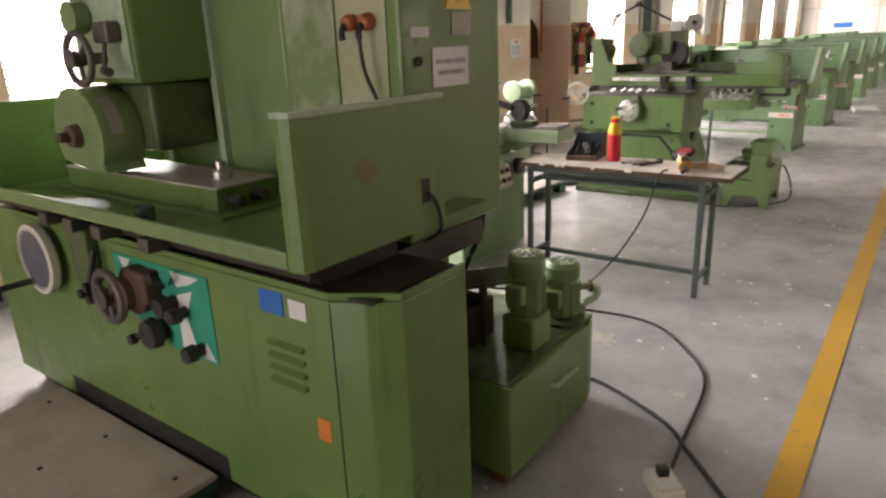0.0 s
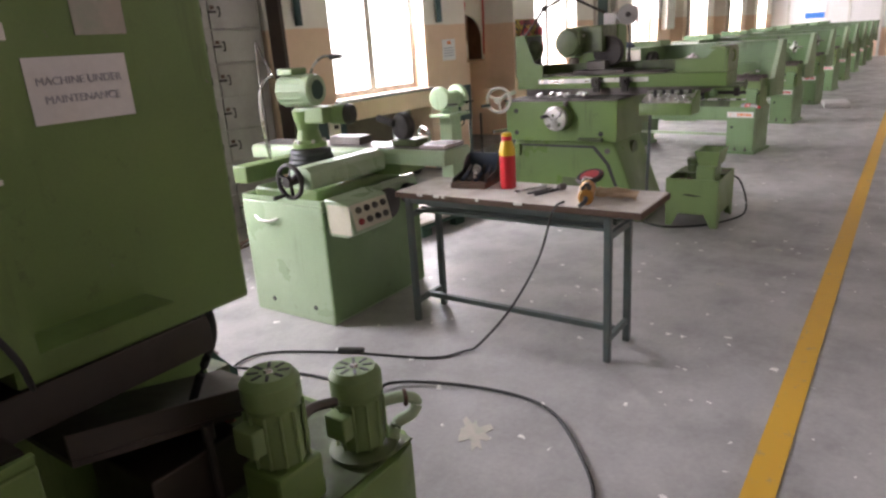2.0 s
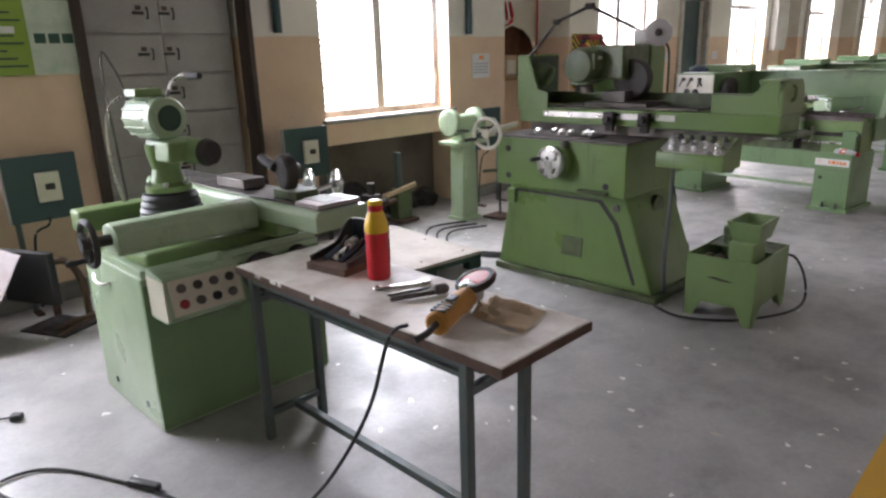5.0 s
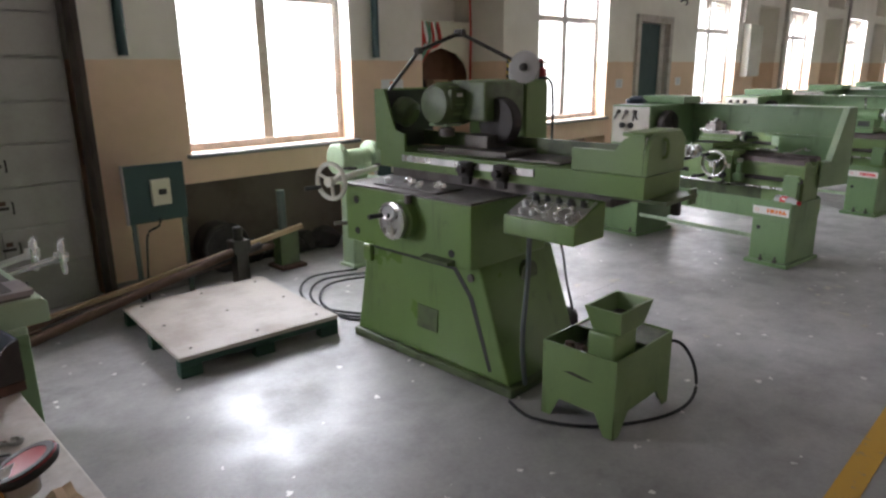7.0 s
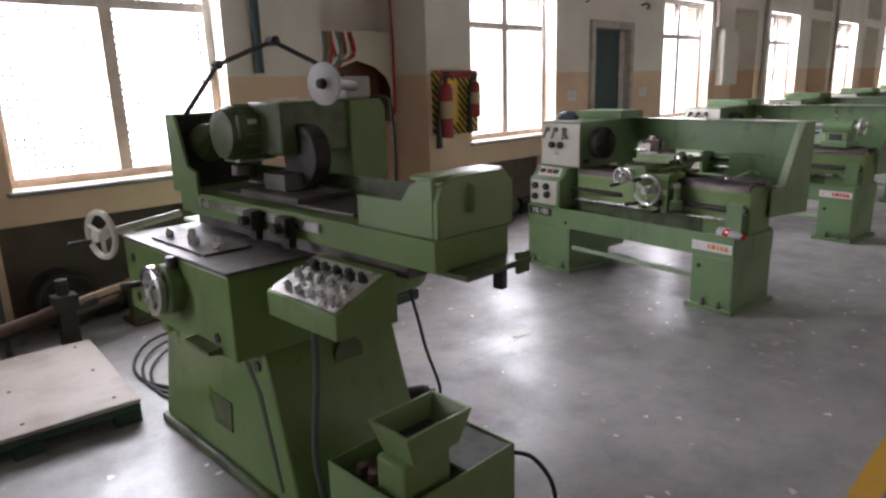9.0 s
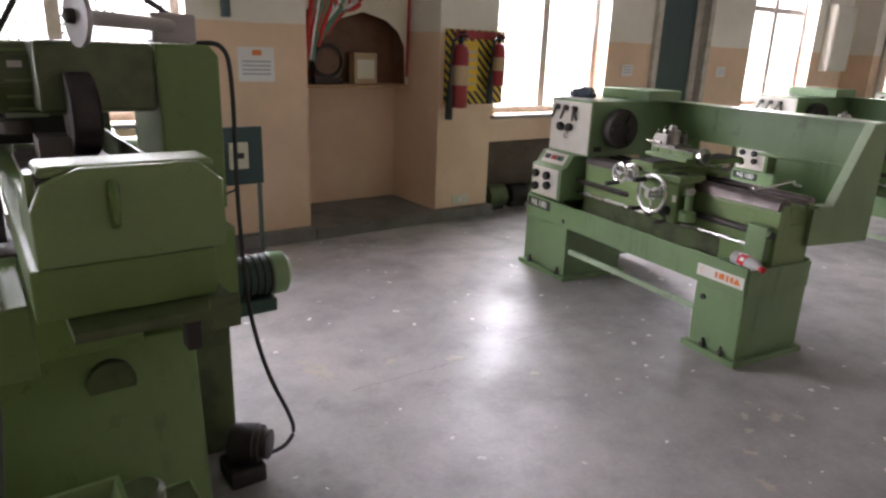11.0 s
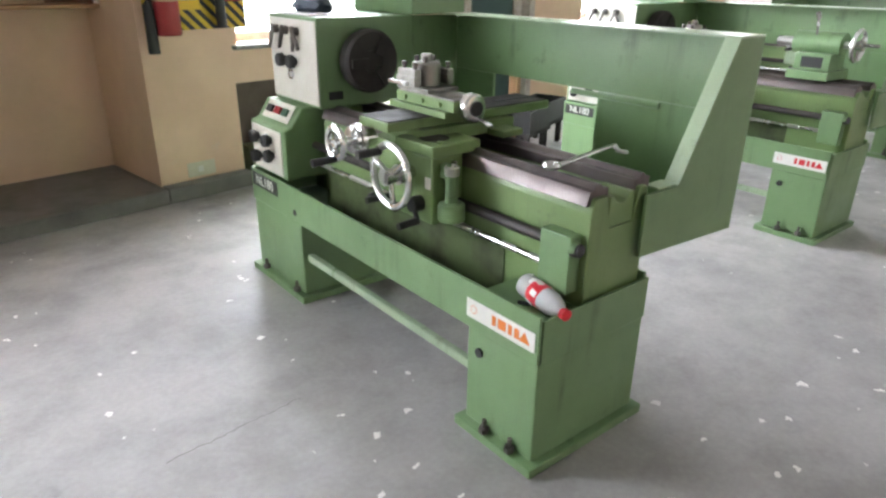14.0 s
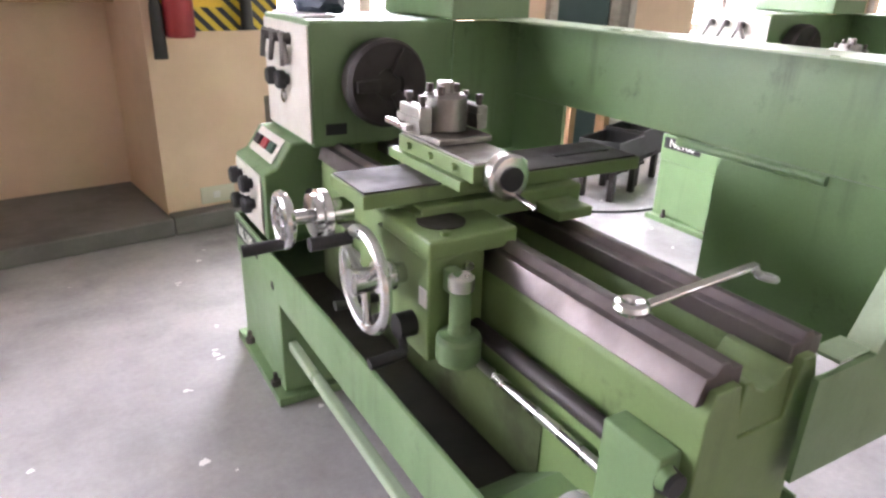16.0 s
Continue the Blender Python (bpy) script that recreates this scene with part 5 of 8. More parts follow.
# ---- second surface grinder ----
def small_grinder():
    G = thing("surface_grinder", pose(7.2, 3.6, 0), "green surface grinder with a sloping push-button panel", "grinding machine")
    b = B()
    lo = [(6.76, 2.98), (7.38, 2.98), (7.46, 4.2), (6.76, 4.2)]
    hi = [(6.80, 3.22), (7.42, 3.22), (7.42, 4.12), (6.80, 4.12)]
    va = [b.verts.new((x, y, 0.05)) for x, y in lo]
    vb = [b.verts.new((x, y, 0.64)) for x, y in hi]
    b.faces.new(va[::-1])
    b.faces.new(vb)
    for i in range(4):
        b.faces.new((va[i], va[(i + 1) % 4], vb[(i + 1) % 4], vb[i]))
    bmesh.ops.bevel(b, geom=b.edges[:], offset=0.015, segments=2, affect="EDGES", profile=0.5)
    base = at(G, b, "base", "green")
    at(G, box(B(), 6.74, 2.95, 0, 7.41, 4.22, 0.052, 0.012), "foot", "green_oily")
    at(G, box(B(), 7.425, 3.42, 0.0, 7.60, 4.1, 0.66, 0.01), "hydraulic_unit", "green_oily", None, "dark hydraulic unit behind the base")
    at(G, prism(B(), [(7.425, 0.70), (7.60, 0.66), (7.60, 0.715), (7.425, 0.715)], "y", 3.3, 3.9), "rear_bracket", "green_oily")
    b = B()
    q = lambda y, z: 6.762 + (z - 0.05) * 0.068 - 0.004
    pts = [(4.08, 0.60), (3.38, 0.60), (3.25, 0.46), (3.10, 0.10), (3.12, 0.09), (3.28, 0.45), (3.40, 0.58), (4.08, 0.585)]
    vs = [b.verts.new((q(y, z), y, z)) for y, z in pts]
    ws = [b.verts.new((q(y, z) + 0.01, y, z)) for y, z in pts]
    n = len(pts)
    b.faces.new(vs)
    b.faces.new(ws[::-1])
    for i in range(n):
        b.faces.new((vs[i], ws[i], ws[(i + 1) % n], vs[(i + 1) % n]))
    at(G, b, "door_seam", "black", base)
    b = B()
    for pts in ([(3.66, 0.20), (3.50, 0.20), (3.50, 0.33), (3.66, 0.33)],):
        vs = [b.verts.new((q(y, z) - 0.004, y, z)) for y, z in pts]
        ws = [b.verts.new((q(y, z) + 0.012, y, z)) for y, z in pts]
        b.faces.new(vs)
        b.faces.new(ws[::-1])
        for i in range(4):
            b.faces.new((vs[i], ws[i], ws[(i + 1) % 4], vs[(i + 1) % 4]))
    at(G, b, "cast_badge", "green_oily", base)
    for y, z in ((4.08, 0.55), (3.27, 0.56)):
        at(G, rod(B(), (q(y, z) - 0.008, y, z), (q(y, z) + 0.02, y, z), 0.022, None, 14), "door_latch", "iron", base)
    at(G, box(B(), 6.765, 4.06, 0.5, 6.80, 4.13, 0.6, 0.008), "latch_box", "green", base)
    at(G, rod(B(), (7.15, 3.165, 0.53), (7.15, 3.2, 0.53), 0.07, None, 24), "port_cover", "green_oily", base)
    # saddle
    b = B()
    box(b, 6.65, 3.14, 0.655, 7.25, 4.12, 0.975, 0.008)
    box(b, 7.26, 3.16, 0.72, 7.56, 4.1, 0.985, 0.008)
    sd = at(G, b, "saddle", "green")
    at(G, box(B(), 6.645, 3.135, 0.976, 7.2, 4.13, 0.99, 0.004), "saddle_top", "iron", sd, "worn bare metal top")
    at(G, prism(B(), [(6.60, 0.67), (6.65, 0.66), (6.65, 0.69), (6.60, 0.685)], "y", 3.25, 3.45), "step_bracket", "green_oily", sd)
    at(G, spun(B(), [(0.10, 0), (0.10, 0.05), (0.085, 0.06)], (6.65, 3.60, 0.85), (-1, 0, 0), 24), "wheel_boss", "green", sd)
    b = B()
    spun(b, [(0.095, 0), (0.10, 0.008), (0.10, 0.03), (0.085, 0.035), (0.08, 0.025), (0.025, 0.028)], (6.59, 3.62, 0.85), (-1, 0, 0), 28)
    for i in range(3):
        a = i * 2.1 + 0.3
        rod(b, (6.558, 3.62, 0.85), (6.558, 3.62 + 0.085 * math.cos(a), 0.85 + 0.085 * math.sin(a)), 0.01, None, 8)
    dw = at(G, b, "feed_wheel", "steel", sd, "bright graduated feed wheel")
    at(G, rod(B(), (6.56, 3.69, 0.87), (6.48, 3.70, 0.87), 0.012, 0.014, 10), "wheel_grip", "black", dw)
    at(G, spun(B(), [(0.02, 0), (0.02, 0.04), (0.016, 0.045)], (6.63, 3.56, 0.94), (0, 0, 1), 12), "oil_filler", "iron", sd)
    for y, z in ((4.02, 0.90), (4.02, 0.72), (3.27, 0.72)):
        at(G, rod(B(), (6.646, y, z), (6.66, y, z), 0.02, None, 14), "bolt_hole", "black", sd)
    at(G, box(B(), 6.70, 3.42, 0.991, 6.90, 3.92, 1.0, 0.003), "lever_plate", "iron", sd)
    for y, x in ((3.87, 6.76), (3.78, 6.82), (3.70, 6.78), (3.62, 6.76), (3.54, 6.82), (3.47, 6.78)):
        b = B()
        rod(b, (x, y, 1.0), (x, y, 1.025), 0.016)
        rod(b, (x, y, 1.02), (x - 0.02, y - 0.045, 1.03), 0.009, 0.012)
        at(G, b, "hydraulic_lever", "steel", sd)
    b = B()
    handwheel(b, (6.57, 4.14, 1.0), (1, 0.25, 0), 0.10, 0.013, 3, 0.03)
    rod(b, (6.57, 4.14, 1.0), (6.95, 4.2, 1.03), 0.018)
    tw = at(G, b, "table_wheel", "panel_white", None, "pale spoked table handwheel")
    at(G, rod(B(), (6.55, 4.22, 0.96), (6.46, 4.24, 0.96), 0.012), "wheel_grip", "black", tw)
    at(G, rod(B(), (6.9, 4.13, 0.72), (6.66, 4.26, 0.72), 0.012), "side_lever", "iron")
    # table with end guards
    b = B()
    box(b, 6.95, 2.42, 1.05, 7.28, 4.16, 1.15, 0.004)
    tb = at(G, b, "table", "green")
    at(G, box(B(), 7.0, 2.6, 0.991, 7.3, 4.1, 1.05), "table_way", "iron")
    at(G, box(B(), 6.942, 3.0, 1.095, 6.949, 3.95, 1.13), "dog_rail", "steel", tb, "bright trip-dog rail")
    for y in (3.42, 3.18):
        b = B()
        box(b, 6.89, y - 0.035, 1.06, 6.941, y + 0.035, 1.14, 0.006)
        rod(b, (6.89, y, 1.10), (6.86, y, 1.10), 0.02)
        box(b, 6.91, y - 0.025, 1.02, 6.94, y + 0.025, 1.06)
        at(G, b, "trip_dog", "scrap", tb)
    b = B()
    prism(b, [(6.935, 1.151), (7.38, 1.151), (7.38, 1.50), (6.935, 1.50)], "y", 4.14, 4.155)
    at(G, b, "end_guard", "green", tb)
    b = B()
    prism(b, [(4.155, 1.151), (4.155, 1.50), (4.07, 1.50), (3.98, 1.27), (3.90, 1.25), (3.90, 1.151)], "x", 6.92, 6.934)
    at(G, b, "guard_wing", "green", tb)
    at(G, box(B(), 6.9355, 3.91, 1.152, 6.939, 4.07, 1.25), "guard_lining", "black", tb)
    at(G, box(B(), 6.94, 4.13, 1.152, 7.375, 4.1385, 1.49), "guard_lining", "black", tb, "black oily inner lining")
    at(G, box(B(), 7.295, 2.45, 1.151, 7.307, 4.139, 1.24), "back_guard", "green_oily", tb)
    b = B()
    prism(b, [(6.965, 1.151), (7.305, 1.151), (7.305, 1.29), (7.26, 1.33), (7.05, 1.33), (6.985, 1.305), (6.965, 1.26)], "y", 2.42, 2.442, 0.004)
    at(G, b, "near_guard", "green_mid", tb, "rounded end splash guard")
    b = B()
    prism(b, [(2.443, 1.151), (2.80, 1.151), (2.80, 1.25), (2.58, 1.25), (2.54, 1.30), (2.50, 1.322), (2.443, 1.322)], "x", 6.965, 6.979)
    at(G, b, "guard_wing", "green_mid", tb)
    b = B()
    box(b, 6.981, 2.444, 1.312, 7.295, 2.56, 1.332, 0.009)
    at(G, b, "guard_cap", "green_mid", tb)
    at(G, tube(B(), [(7.10, 2.422, 1.22), (7.10, 2.405, 1.23), (7.10, 2.402, 1.26), (7.10, 2.405, 1.29), (7.10, 2.422, 1.30)], 0.009), "guard_handle", "green", tb)
    at(G, box(B(), 7.20, 2.38, 0.95, 7.23, 2.42, 1.029, 0.005), "stop_pin", "scrap", tb)
    b = B()
    box(b, 7.0, 2.34, 1.03, 7.30, 2.68, 1.048)
    box(b, 7.24, 2.345, 1.0, 7.30, 2.36, 1.07, 0.003)
    at(G, b, "table_stop", "green_oily", tb)
    at(G, box(B(), 7.02, 2.9, 1.151, 7.26, 3.9, 1.165, 0.004), "magnetic_chuck", "iron", tb, "dark magnetic chuck")
    b = B()
    box(b, 7.0, 3.22, 1.166, 7.26, 3.66, 1.19, 0.004)
    box(b, 7.06, 3.40, 1.191, 7.22, 3.56, 1.26, 0.004)
    at(G, b, "machine_vice", "iron", tb, "steel vice on the chuck")
    at(G, spun(B(), [(0.02, 0), (0.07, 0.02), (0.085, 0.06), (0.08, 0.12), (0.05, 0.14)], (7.05, 4.11, 1.40), (0.2, -1, -0.5), 18), "lamp_shade", "green_oily", tb)
    # column and wheel head
    b = B()
    prism(b, [(7.42, 0.986), (7.62, 0.986), (7.62, 1.51), (7.59, 1.545), (7.42, 1.545)], "y", 3.42, 3.86, 0.008)
    at(G, b, "column", "green")
    b = B()
    box(b, 7.08, 3.43, 1.33, 7.415, 3.70, 1.545, 0.015)
    box(b, 7.30, 3.45, 0.986, 7.415, 3.84, 1.16, 0.01)
    hd = at(G, b, "wheel_head", "green_oily")
    b = B()
    spun(b, [(0.03, 0), (0.10, 0.01), (0.115, 0.05), (0.115, 0.25), (0.1, 0.27)], (6.95, 3.70, 1.42), (1, 0, 0), 28)
    mo = at(G, b, "head_motor", "green_oily", hd, "grimy green ribbed motor")
    at(G, box(B(), 6.98, 3.58, 1.40, 7.12, 3.61, 1.50, 0.008), "motor_terminal_box", "green_oily", mo)
    at(G, box(B(), 7.02, 3.576, 1.46, 7.06, 3.579, 1.48), "motor_label", "plate_white", mo)
    for i in range(14):
        a = i * 2 * math.pi / 14
        at(G, rod(B(), (7.01, 3.70 + 0.116 * math.cos(a), 1.42 + 0.116 * math.sin(a)), (7.19, 3.70 + 0.116 * math.cos(a), 1.42 + 0.116 * math.sin(a)), 0.006, None, 6), "motor_rib", "green_mid", mo)
    at(G, box(B(), 7.0, 3.64, 1.30, 7.12, 3.78, 1.315, 0.004), "motor_foot", "green_light", mo)
    at(G, spun(B(), [(0.02, 0), (0.045, 0.01), (0.045, 0.05)], (7.02, 3.66, 1.30), (0, 0, -1), 16), "motor_drain", "iron", mo)
    b = B()
    spun(b, [(0.12, 0), (0.125, 0.01), (0.125, 0.07), (0.11, 0.08)], (7.15, 3.42, 1.33), (1, 0, 0), 28)
    at(G, b, "wheel_guard", "scrap", hd)
    b = B()
    spun(b, [(0.02, 0), (0.078, 0.004), (0.082, 0.01), (0.082, 0.02), (0.02, 0.025)], (7.2, 3.26, 1.61), (-1, -0.25, 0), 30)
    rod(b, (7.21, 3.26, 1.61), (7.5, 3.47, 1.60), 0.022)
    box(b, 7.42, 3.44, 1.546, 7.56, 3.56, 1.64, 0.01)
    hdl = at(G, b, "height_dial", "locker", hd, "large round graduated height dial")
    at(G, spun(B(), [(0.022, 0.024), (0.018, 0.045), (0.01, 0.05)], (7.2, 3.26, 1.61), (-1, -0.25, 0), 20), "dial_knob", "scrap", hdl)
    b = B()
    tube(b, [(6.99, 4.10, 1.49), (7.11, 3.97, 1.71)], 0.011, 8, 0)
    tube(b, [(7.11, 3.97, 1.71), (7.33, 3.85, 1.81)], 0.011, 8, 0)
    tube(b, [(7.33, 3.85, 1.81), (7.5, 3.56, 1.64), (7.5, 3.54, 1.546)], 0.011, 8, 0)
    rod(b, (7.11, 3.95, 1.71), (7.11, 3.99, 1.71), 0.02)
    rod(b, (7.33, 3.82, 1.81), (7.33, 3.88, 1.81), 0.022)
    at(G, b, "lamp_arm", "scrap", None, "jointed dark lamp arm")
    b = B()
    spun(b, [(0.07, 0), (0.08, 0.01), (0.08, 0.16), (0.07, 0.18)], (7.64, 3.52, 0.675), (1, 0, 0), 24)
    box(b, 7.602, 3.44, 0.54, 7.80, 3.62, 0.597, 0.01)
    rm = at(G, b, "rear_motor", "green_dark", None, "dark ribbed motor with a green cap")
    at(G, spun(B(), [(0.083, 0), (0.086, 0.005), (0.086, 0.06), (0.07, 0.075)], (7.79, 3.52, 0.675), (1, 0, 0), 24), "motor_cap", "green_lathe", rm)
    for i in range(5):
        at(G, torus(B(), (7.67 + 0.028 * i, 3.52, 0.675), (1, 0, 0), 0.082, 0.005, 20, 6), "cooling_fin", "scrap", rm)
    b = B()
    spun(b, [(0.05, 0), (0.07, 0.01), (0.075, 0.10), (0.07, 0.105), (0.07, 0.12), (0.055, 0.125), (0.055, 0.15), (0.03, 0.155)], (7.53, 3.28, 0.125), (0.5, -0.4, 0), 24)
    box(b, 7.49, 3.15, 0.0, 7.62, 3.30, 0.07, 0.01)
    at(G, b, "pump_motor", "scrap", None, "dark oily pump motor near the floor")
    at(G, tube(B(), [(7.55, 3.46, 1.548), (7.63, 3.42, 1.54), (7.655, 3.41, 1.42), (7.65, 3.40, 1.0), (7.645, 3.34, 0.68), (7.66, 3.3, 0.5), (7.705, 3.3, 0.33), (7.785, 3.3, 0.11), (7.76, 3.29, 0.04), (7.69, 3.27, 0.03), (7.60, 3.24, 0.06)], 0.008), "supply_hose", "cable")
    # push-button box on a pipe
    b = B()
    prism(b, [(6.71, 0.86), (6.71, 0.945), (6.91, 1.025), (6.95, 1.025), (6.95, 0.86)], "y", 2.60, 2.99, 0.006)
    pb = at(G, b, "button_box", "green", None, "green box with a steel button panel")
    rot = math.degrees(math.atan2(0.08, 0.20))
    base_m = Matrix.Translation((6.81, 2.795, 0.9865)) @ Matrix.Rotation(-radians(rot), 4, "Y")
    b = box(B(), -0.10, -0.185, 0, 0.10, 0.185, 0.005, 0.001)
    bmesh.ops.transform(b, matrix=base_m, verts=b.verts[:])
    at(G, b, "button_panel", "steel", pb, "brushed steel button panel")
    for i in range(5):
        for j in range(3):
            b = B()
            r = 0.016 if (i + j) % 3 else 0.019
            spun(b, [(r, 0.005), (r, 0.012), (r * 0.75, 0.014), (r * 0.75, 0.026), (r * 0.6, 0.03)], (-0.065 + j * 0.06, -0.14 + i * 0.065 + 0.02 * (j == 1), 0), (0, 0, 1), 14)
            bmesh.ops.transform(b, matrix=base_m, verts=b.verts[:])
            at(G, b, "push_button", "black" if j == 2 else "chrome", pb)
    at(G, tube(B(), [(6.86, 2.95, 0.86), (6.85, 2.95, 0.6), (6.82, 2.95, 0.3), (6.85, 2.95, 0.05)], 0.013, 10), "conduit", "leg_teal")
    return G


small_grinder()


def small_tank():
    K = thing("coolant_tank", pose(7.05, 2.6, 0), "green coolant tank on legs with a hopper on top", "tank")
    x0, x1, y0, y1 = 6.76, 7.27, 2.39, 2.78
    for q in ((x0, y0, x1, y0 + 0.006), (x0, y1 - 0.006, x1, y1), (x0, y0 + 0.006, x0 + 0.006, y1 - 0.006), (x1 - 0.006, y0 + 0.006, x1, y1 - 0.006)):
        at(K, box(B(), q[0], q[1], 0.10, q[2], q[3], 0.375), "tank_wall", "green_mid")
    at(K, box(B(), x0 + 0.006, y0 + 0.006, 0.10, x1 - 0.006, y1 - 0.006, 0.27), "tank_bottom", "green_oily")
    at(K, box(B(), 7.04, y0 + 0.007, 0.36, x1 - 0.007, y1 - 0.007, 0.368), "tank_cover", "green_oily", None, "oily tank cover")
    for xa, sx in ((x0, 1), (x1, -1)):
        for ya, sy in ((y0, 1), (y1, -1)):
            b = B()
            prism(b, [(ya, 0.0), (ya + sy * 0.05, 0.0), (ya + sy * 0.10, 0.10), (ya, 0.10)], "x", xa, xa + sx * 0.006)
            prism(b, [(xa, 0.0), (xa + sx * 0.05, 0.0), (xa + sx * 0.12, 0.10), (xa, 0.10)], "y", ya, ya + sy * 0.006)
            at(K, b, "leg", "green_mid")
    b = B()
    box(b, 6.80, 2.43, 0.27, 7.0, 2.57, 0.47, 0.015)
    at(K, b, "pump_stand", "green_mid")
    b = B()
    lo = [(6.83, 2.42), (7.03, 2.42), (7.03, 2.56), (6.83, 2.56)]
    hi = [(6.79, 2.40), (7.07, 2.40), (7.07, 2.585), (6.79, 2.585)]
    va = [b.verts.new((x, y, 0.47)) for x, y in lo]
    vb = [b.verts.new((x, y, 0.585)) for x, y in hi]
    vi = [b.verts.new((x + (0.012 if x < 6.9 else -0.012), y + (0.012 if y < 2.5 else -0.012), 0.585)) for x, y in hi]
    vj = [b.verts.new((x + (0.012 if x < 6.9 else -0.012), y + (0.012 if y < 2.5 else -0.012), 0.485)) for x, y in lo]
    b.faces.new(va[::-1])
    b.faces.new(vj)
    for i in range(4):
        k = (i + 1) % 4
        b.faces.new((va[i], va[k], vb[k], vb[i]))
        b.faces.new((vb[i], vb[k], vi[k], vi[i]))
        b.faces.new((vi[i], vi[k], vj[k], vj[i]))
    at(K, b, "hopper", "green_mid", None, "open green sheet hopper")
    at(K, box(B(), 6.85, 2.44, 0.487, 7.01, 2.545, 0.53, 0.02), "hopper_sludge", "scrap")
    b = B()
    spun(b, [(0.055, 0), (0.055, 0.12), (0.05, 0.125), (0.06, 0.13), (0.06, 0.17), (0.045, 0.18)], (7.12, 2.66, 0.30), (0, 0, 1), 20)
    at(K, b, "pump_motor", "green_oily")
    for y in (2.62, 2.68, 2.55):
        at(K, rod(B(), (6.83, y, 0.33), (6.83, y, 0.37), 0.025, 0.02, 12), "filter_cap", "rust")
    at(K, box(B(), 6.79, 2.58, 0.27, 6.93, 2.74, 0.33, 0.01), "switch_block", "rust", None, "rusty red-brown switch block")
    at(K, tube(B(), [(7.3, 2.45, 0.3), (7.36, 2.38, 0.28), (7.42, 2.33, 0.15), (7.36, 2.3, 0.02), (7.1, 2.32, 0.012), (6.8, 2.5, 0.012), (6.66, 2.75, 0.012), (6.7, 2.93, 0.02)], 0.008), "hose", "cable")
    at(K, prism(B(), [(2.5, 0.245), (2.62, 0.26), (2.66, 0.25), (2.56, 0.24)], "x", x0 - 0.0015, x0 + 0.001), "chipped_patch", "scrap")
    return K


small_tank()


# ---- work table and what lies on it ----
def work_table():
    T = thing("work_table", pose(4.46, 2.83, 0), "steel-legged work table with a chipped wooden top", "table")
    x0, x1, y0, y1 = 4.335, 4.745, 2.17, 3.50
    b = B()
    box(b, x0, y0, 0.722, x1, y1, 0.75, 0.006)
    tp = at(T, b, "tabletop", "tabletop", None, "stained pale top with a chipped edge")
    for xa, ya, xb, yb in ((x0 - 0.004, y0 - 0.003, x0 - 0.0005, y1), (x0, y0 - 0.004, x1, y0 - 0.0005)):
        at(T, box(B(), xa, ya, 0.719, xb, yb, 0.747), "edge_strip", "rust", tp)
    for i in range(14):
        y = y0 + 0.05 + 1.22 * random.random()
        w = 0.01 + 0.03 * random.random()
        at(T, box(B(), x0 - 0.0055, y, 0.735, x0 - 0.002, y + w, 0.7475), "chip", "plate_white" if i % 2 else "rust", tp)
    for x in (4.37, 4.63):
        for y in (2.325, 3.44):
            at(T, box(B(), x - 0.016, y - 0.016, 0, x + 0.016, y + 0.016, 0.72, 0.003), "leg", "leg_teal")
    for x in (4.37, 4.63):
        at(T, box(B(), x - 0.013, 2.341, 0.685, x + 0.013, 3.424, 0.715, 0.002), "apron_rail", "leg_teal")
    at(T, box(B(), 4.485, 2.341, 0.10, 4.515, 3.424, 0.128, 0.002), "stretcher", "leg_teal", None, "worn foot stretcher")
    for y in (2.325, 3.44):
        at(T, box(B(), 4.386, y - 0.012, 0.10, 4.614, y + 0.012, 0.128, 0.002), "cross_bar", "leg_teal")
        at(T, box(B(), 4.386, y - 0.012, 0.60, 4.614, y + 0.012, 0.628, 0.002), "cross_bar", "leg_teal")
    for x in (4.41, 4.465, 4.525, 4.58):
        at(T, box(B(), x - 0.012, 2.34, 0.629, x + 0.012, 3.425, 0.645, 0.002), "shelf_slat", "leg_teal")
    return T


work_table()

b = thing("water_bottle", pose(4.60, 2.955, 0.75), "red plastic water bottle with a yellow cap", "bottle")
part("bottle_body", spun(B(), [(0.038, 0), (0.041, 0.004), (0.041, 0.165), (0.039, 0.17)], (0, 0, 0), (0, 0, 1), 28), "red", b)
part("shoulder", spun(B(), [(0.041, 0.1705), (0.042, 0.175), (0.041, 0.20), (0.031, 0.235), (0.026, 0.245)], (0, 0, 0), (0, 0, 1), 28), "yellow", b, "yellow screw shoulder")
part("neck_band", spun(B(), [(0.026, 0.2455), (0.026, 0.267)], (0, 0, 0), (0, 0, 1), 24), "red", b)
part("cap", spun(B(), [(0.026, 0.2675), (0.026, 0.278), (0.02, 0.284)], (0, 0, 0), (0, 0, 1), 24), "yellow", b)

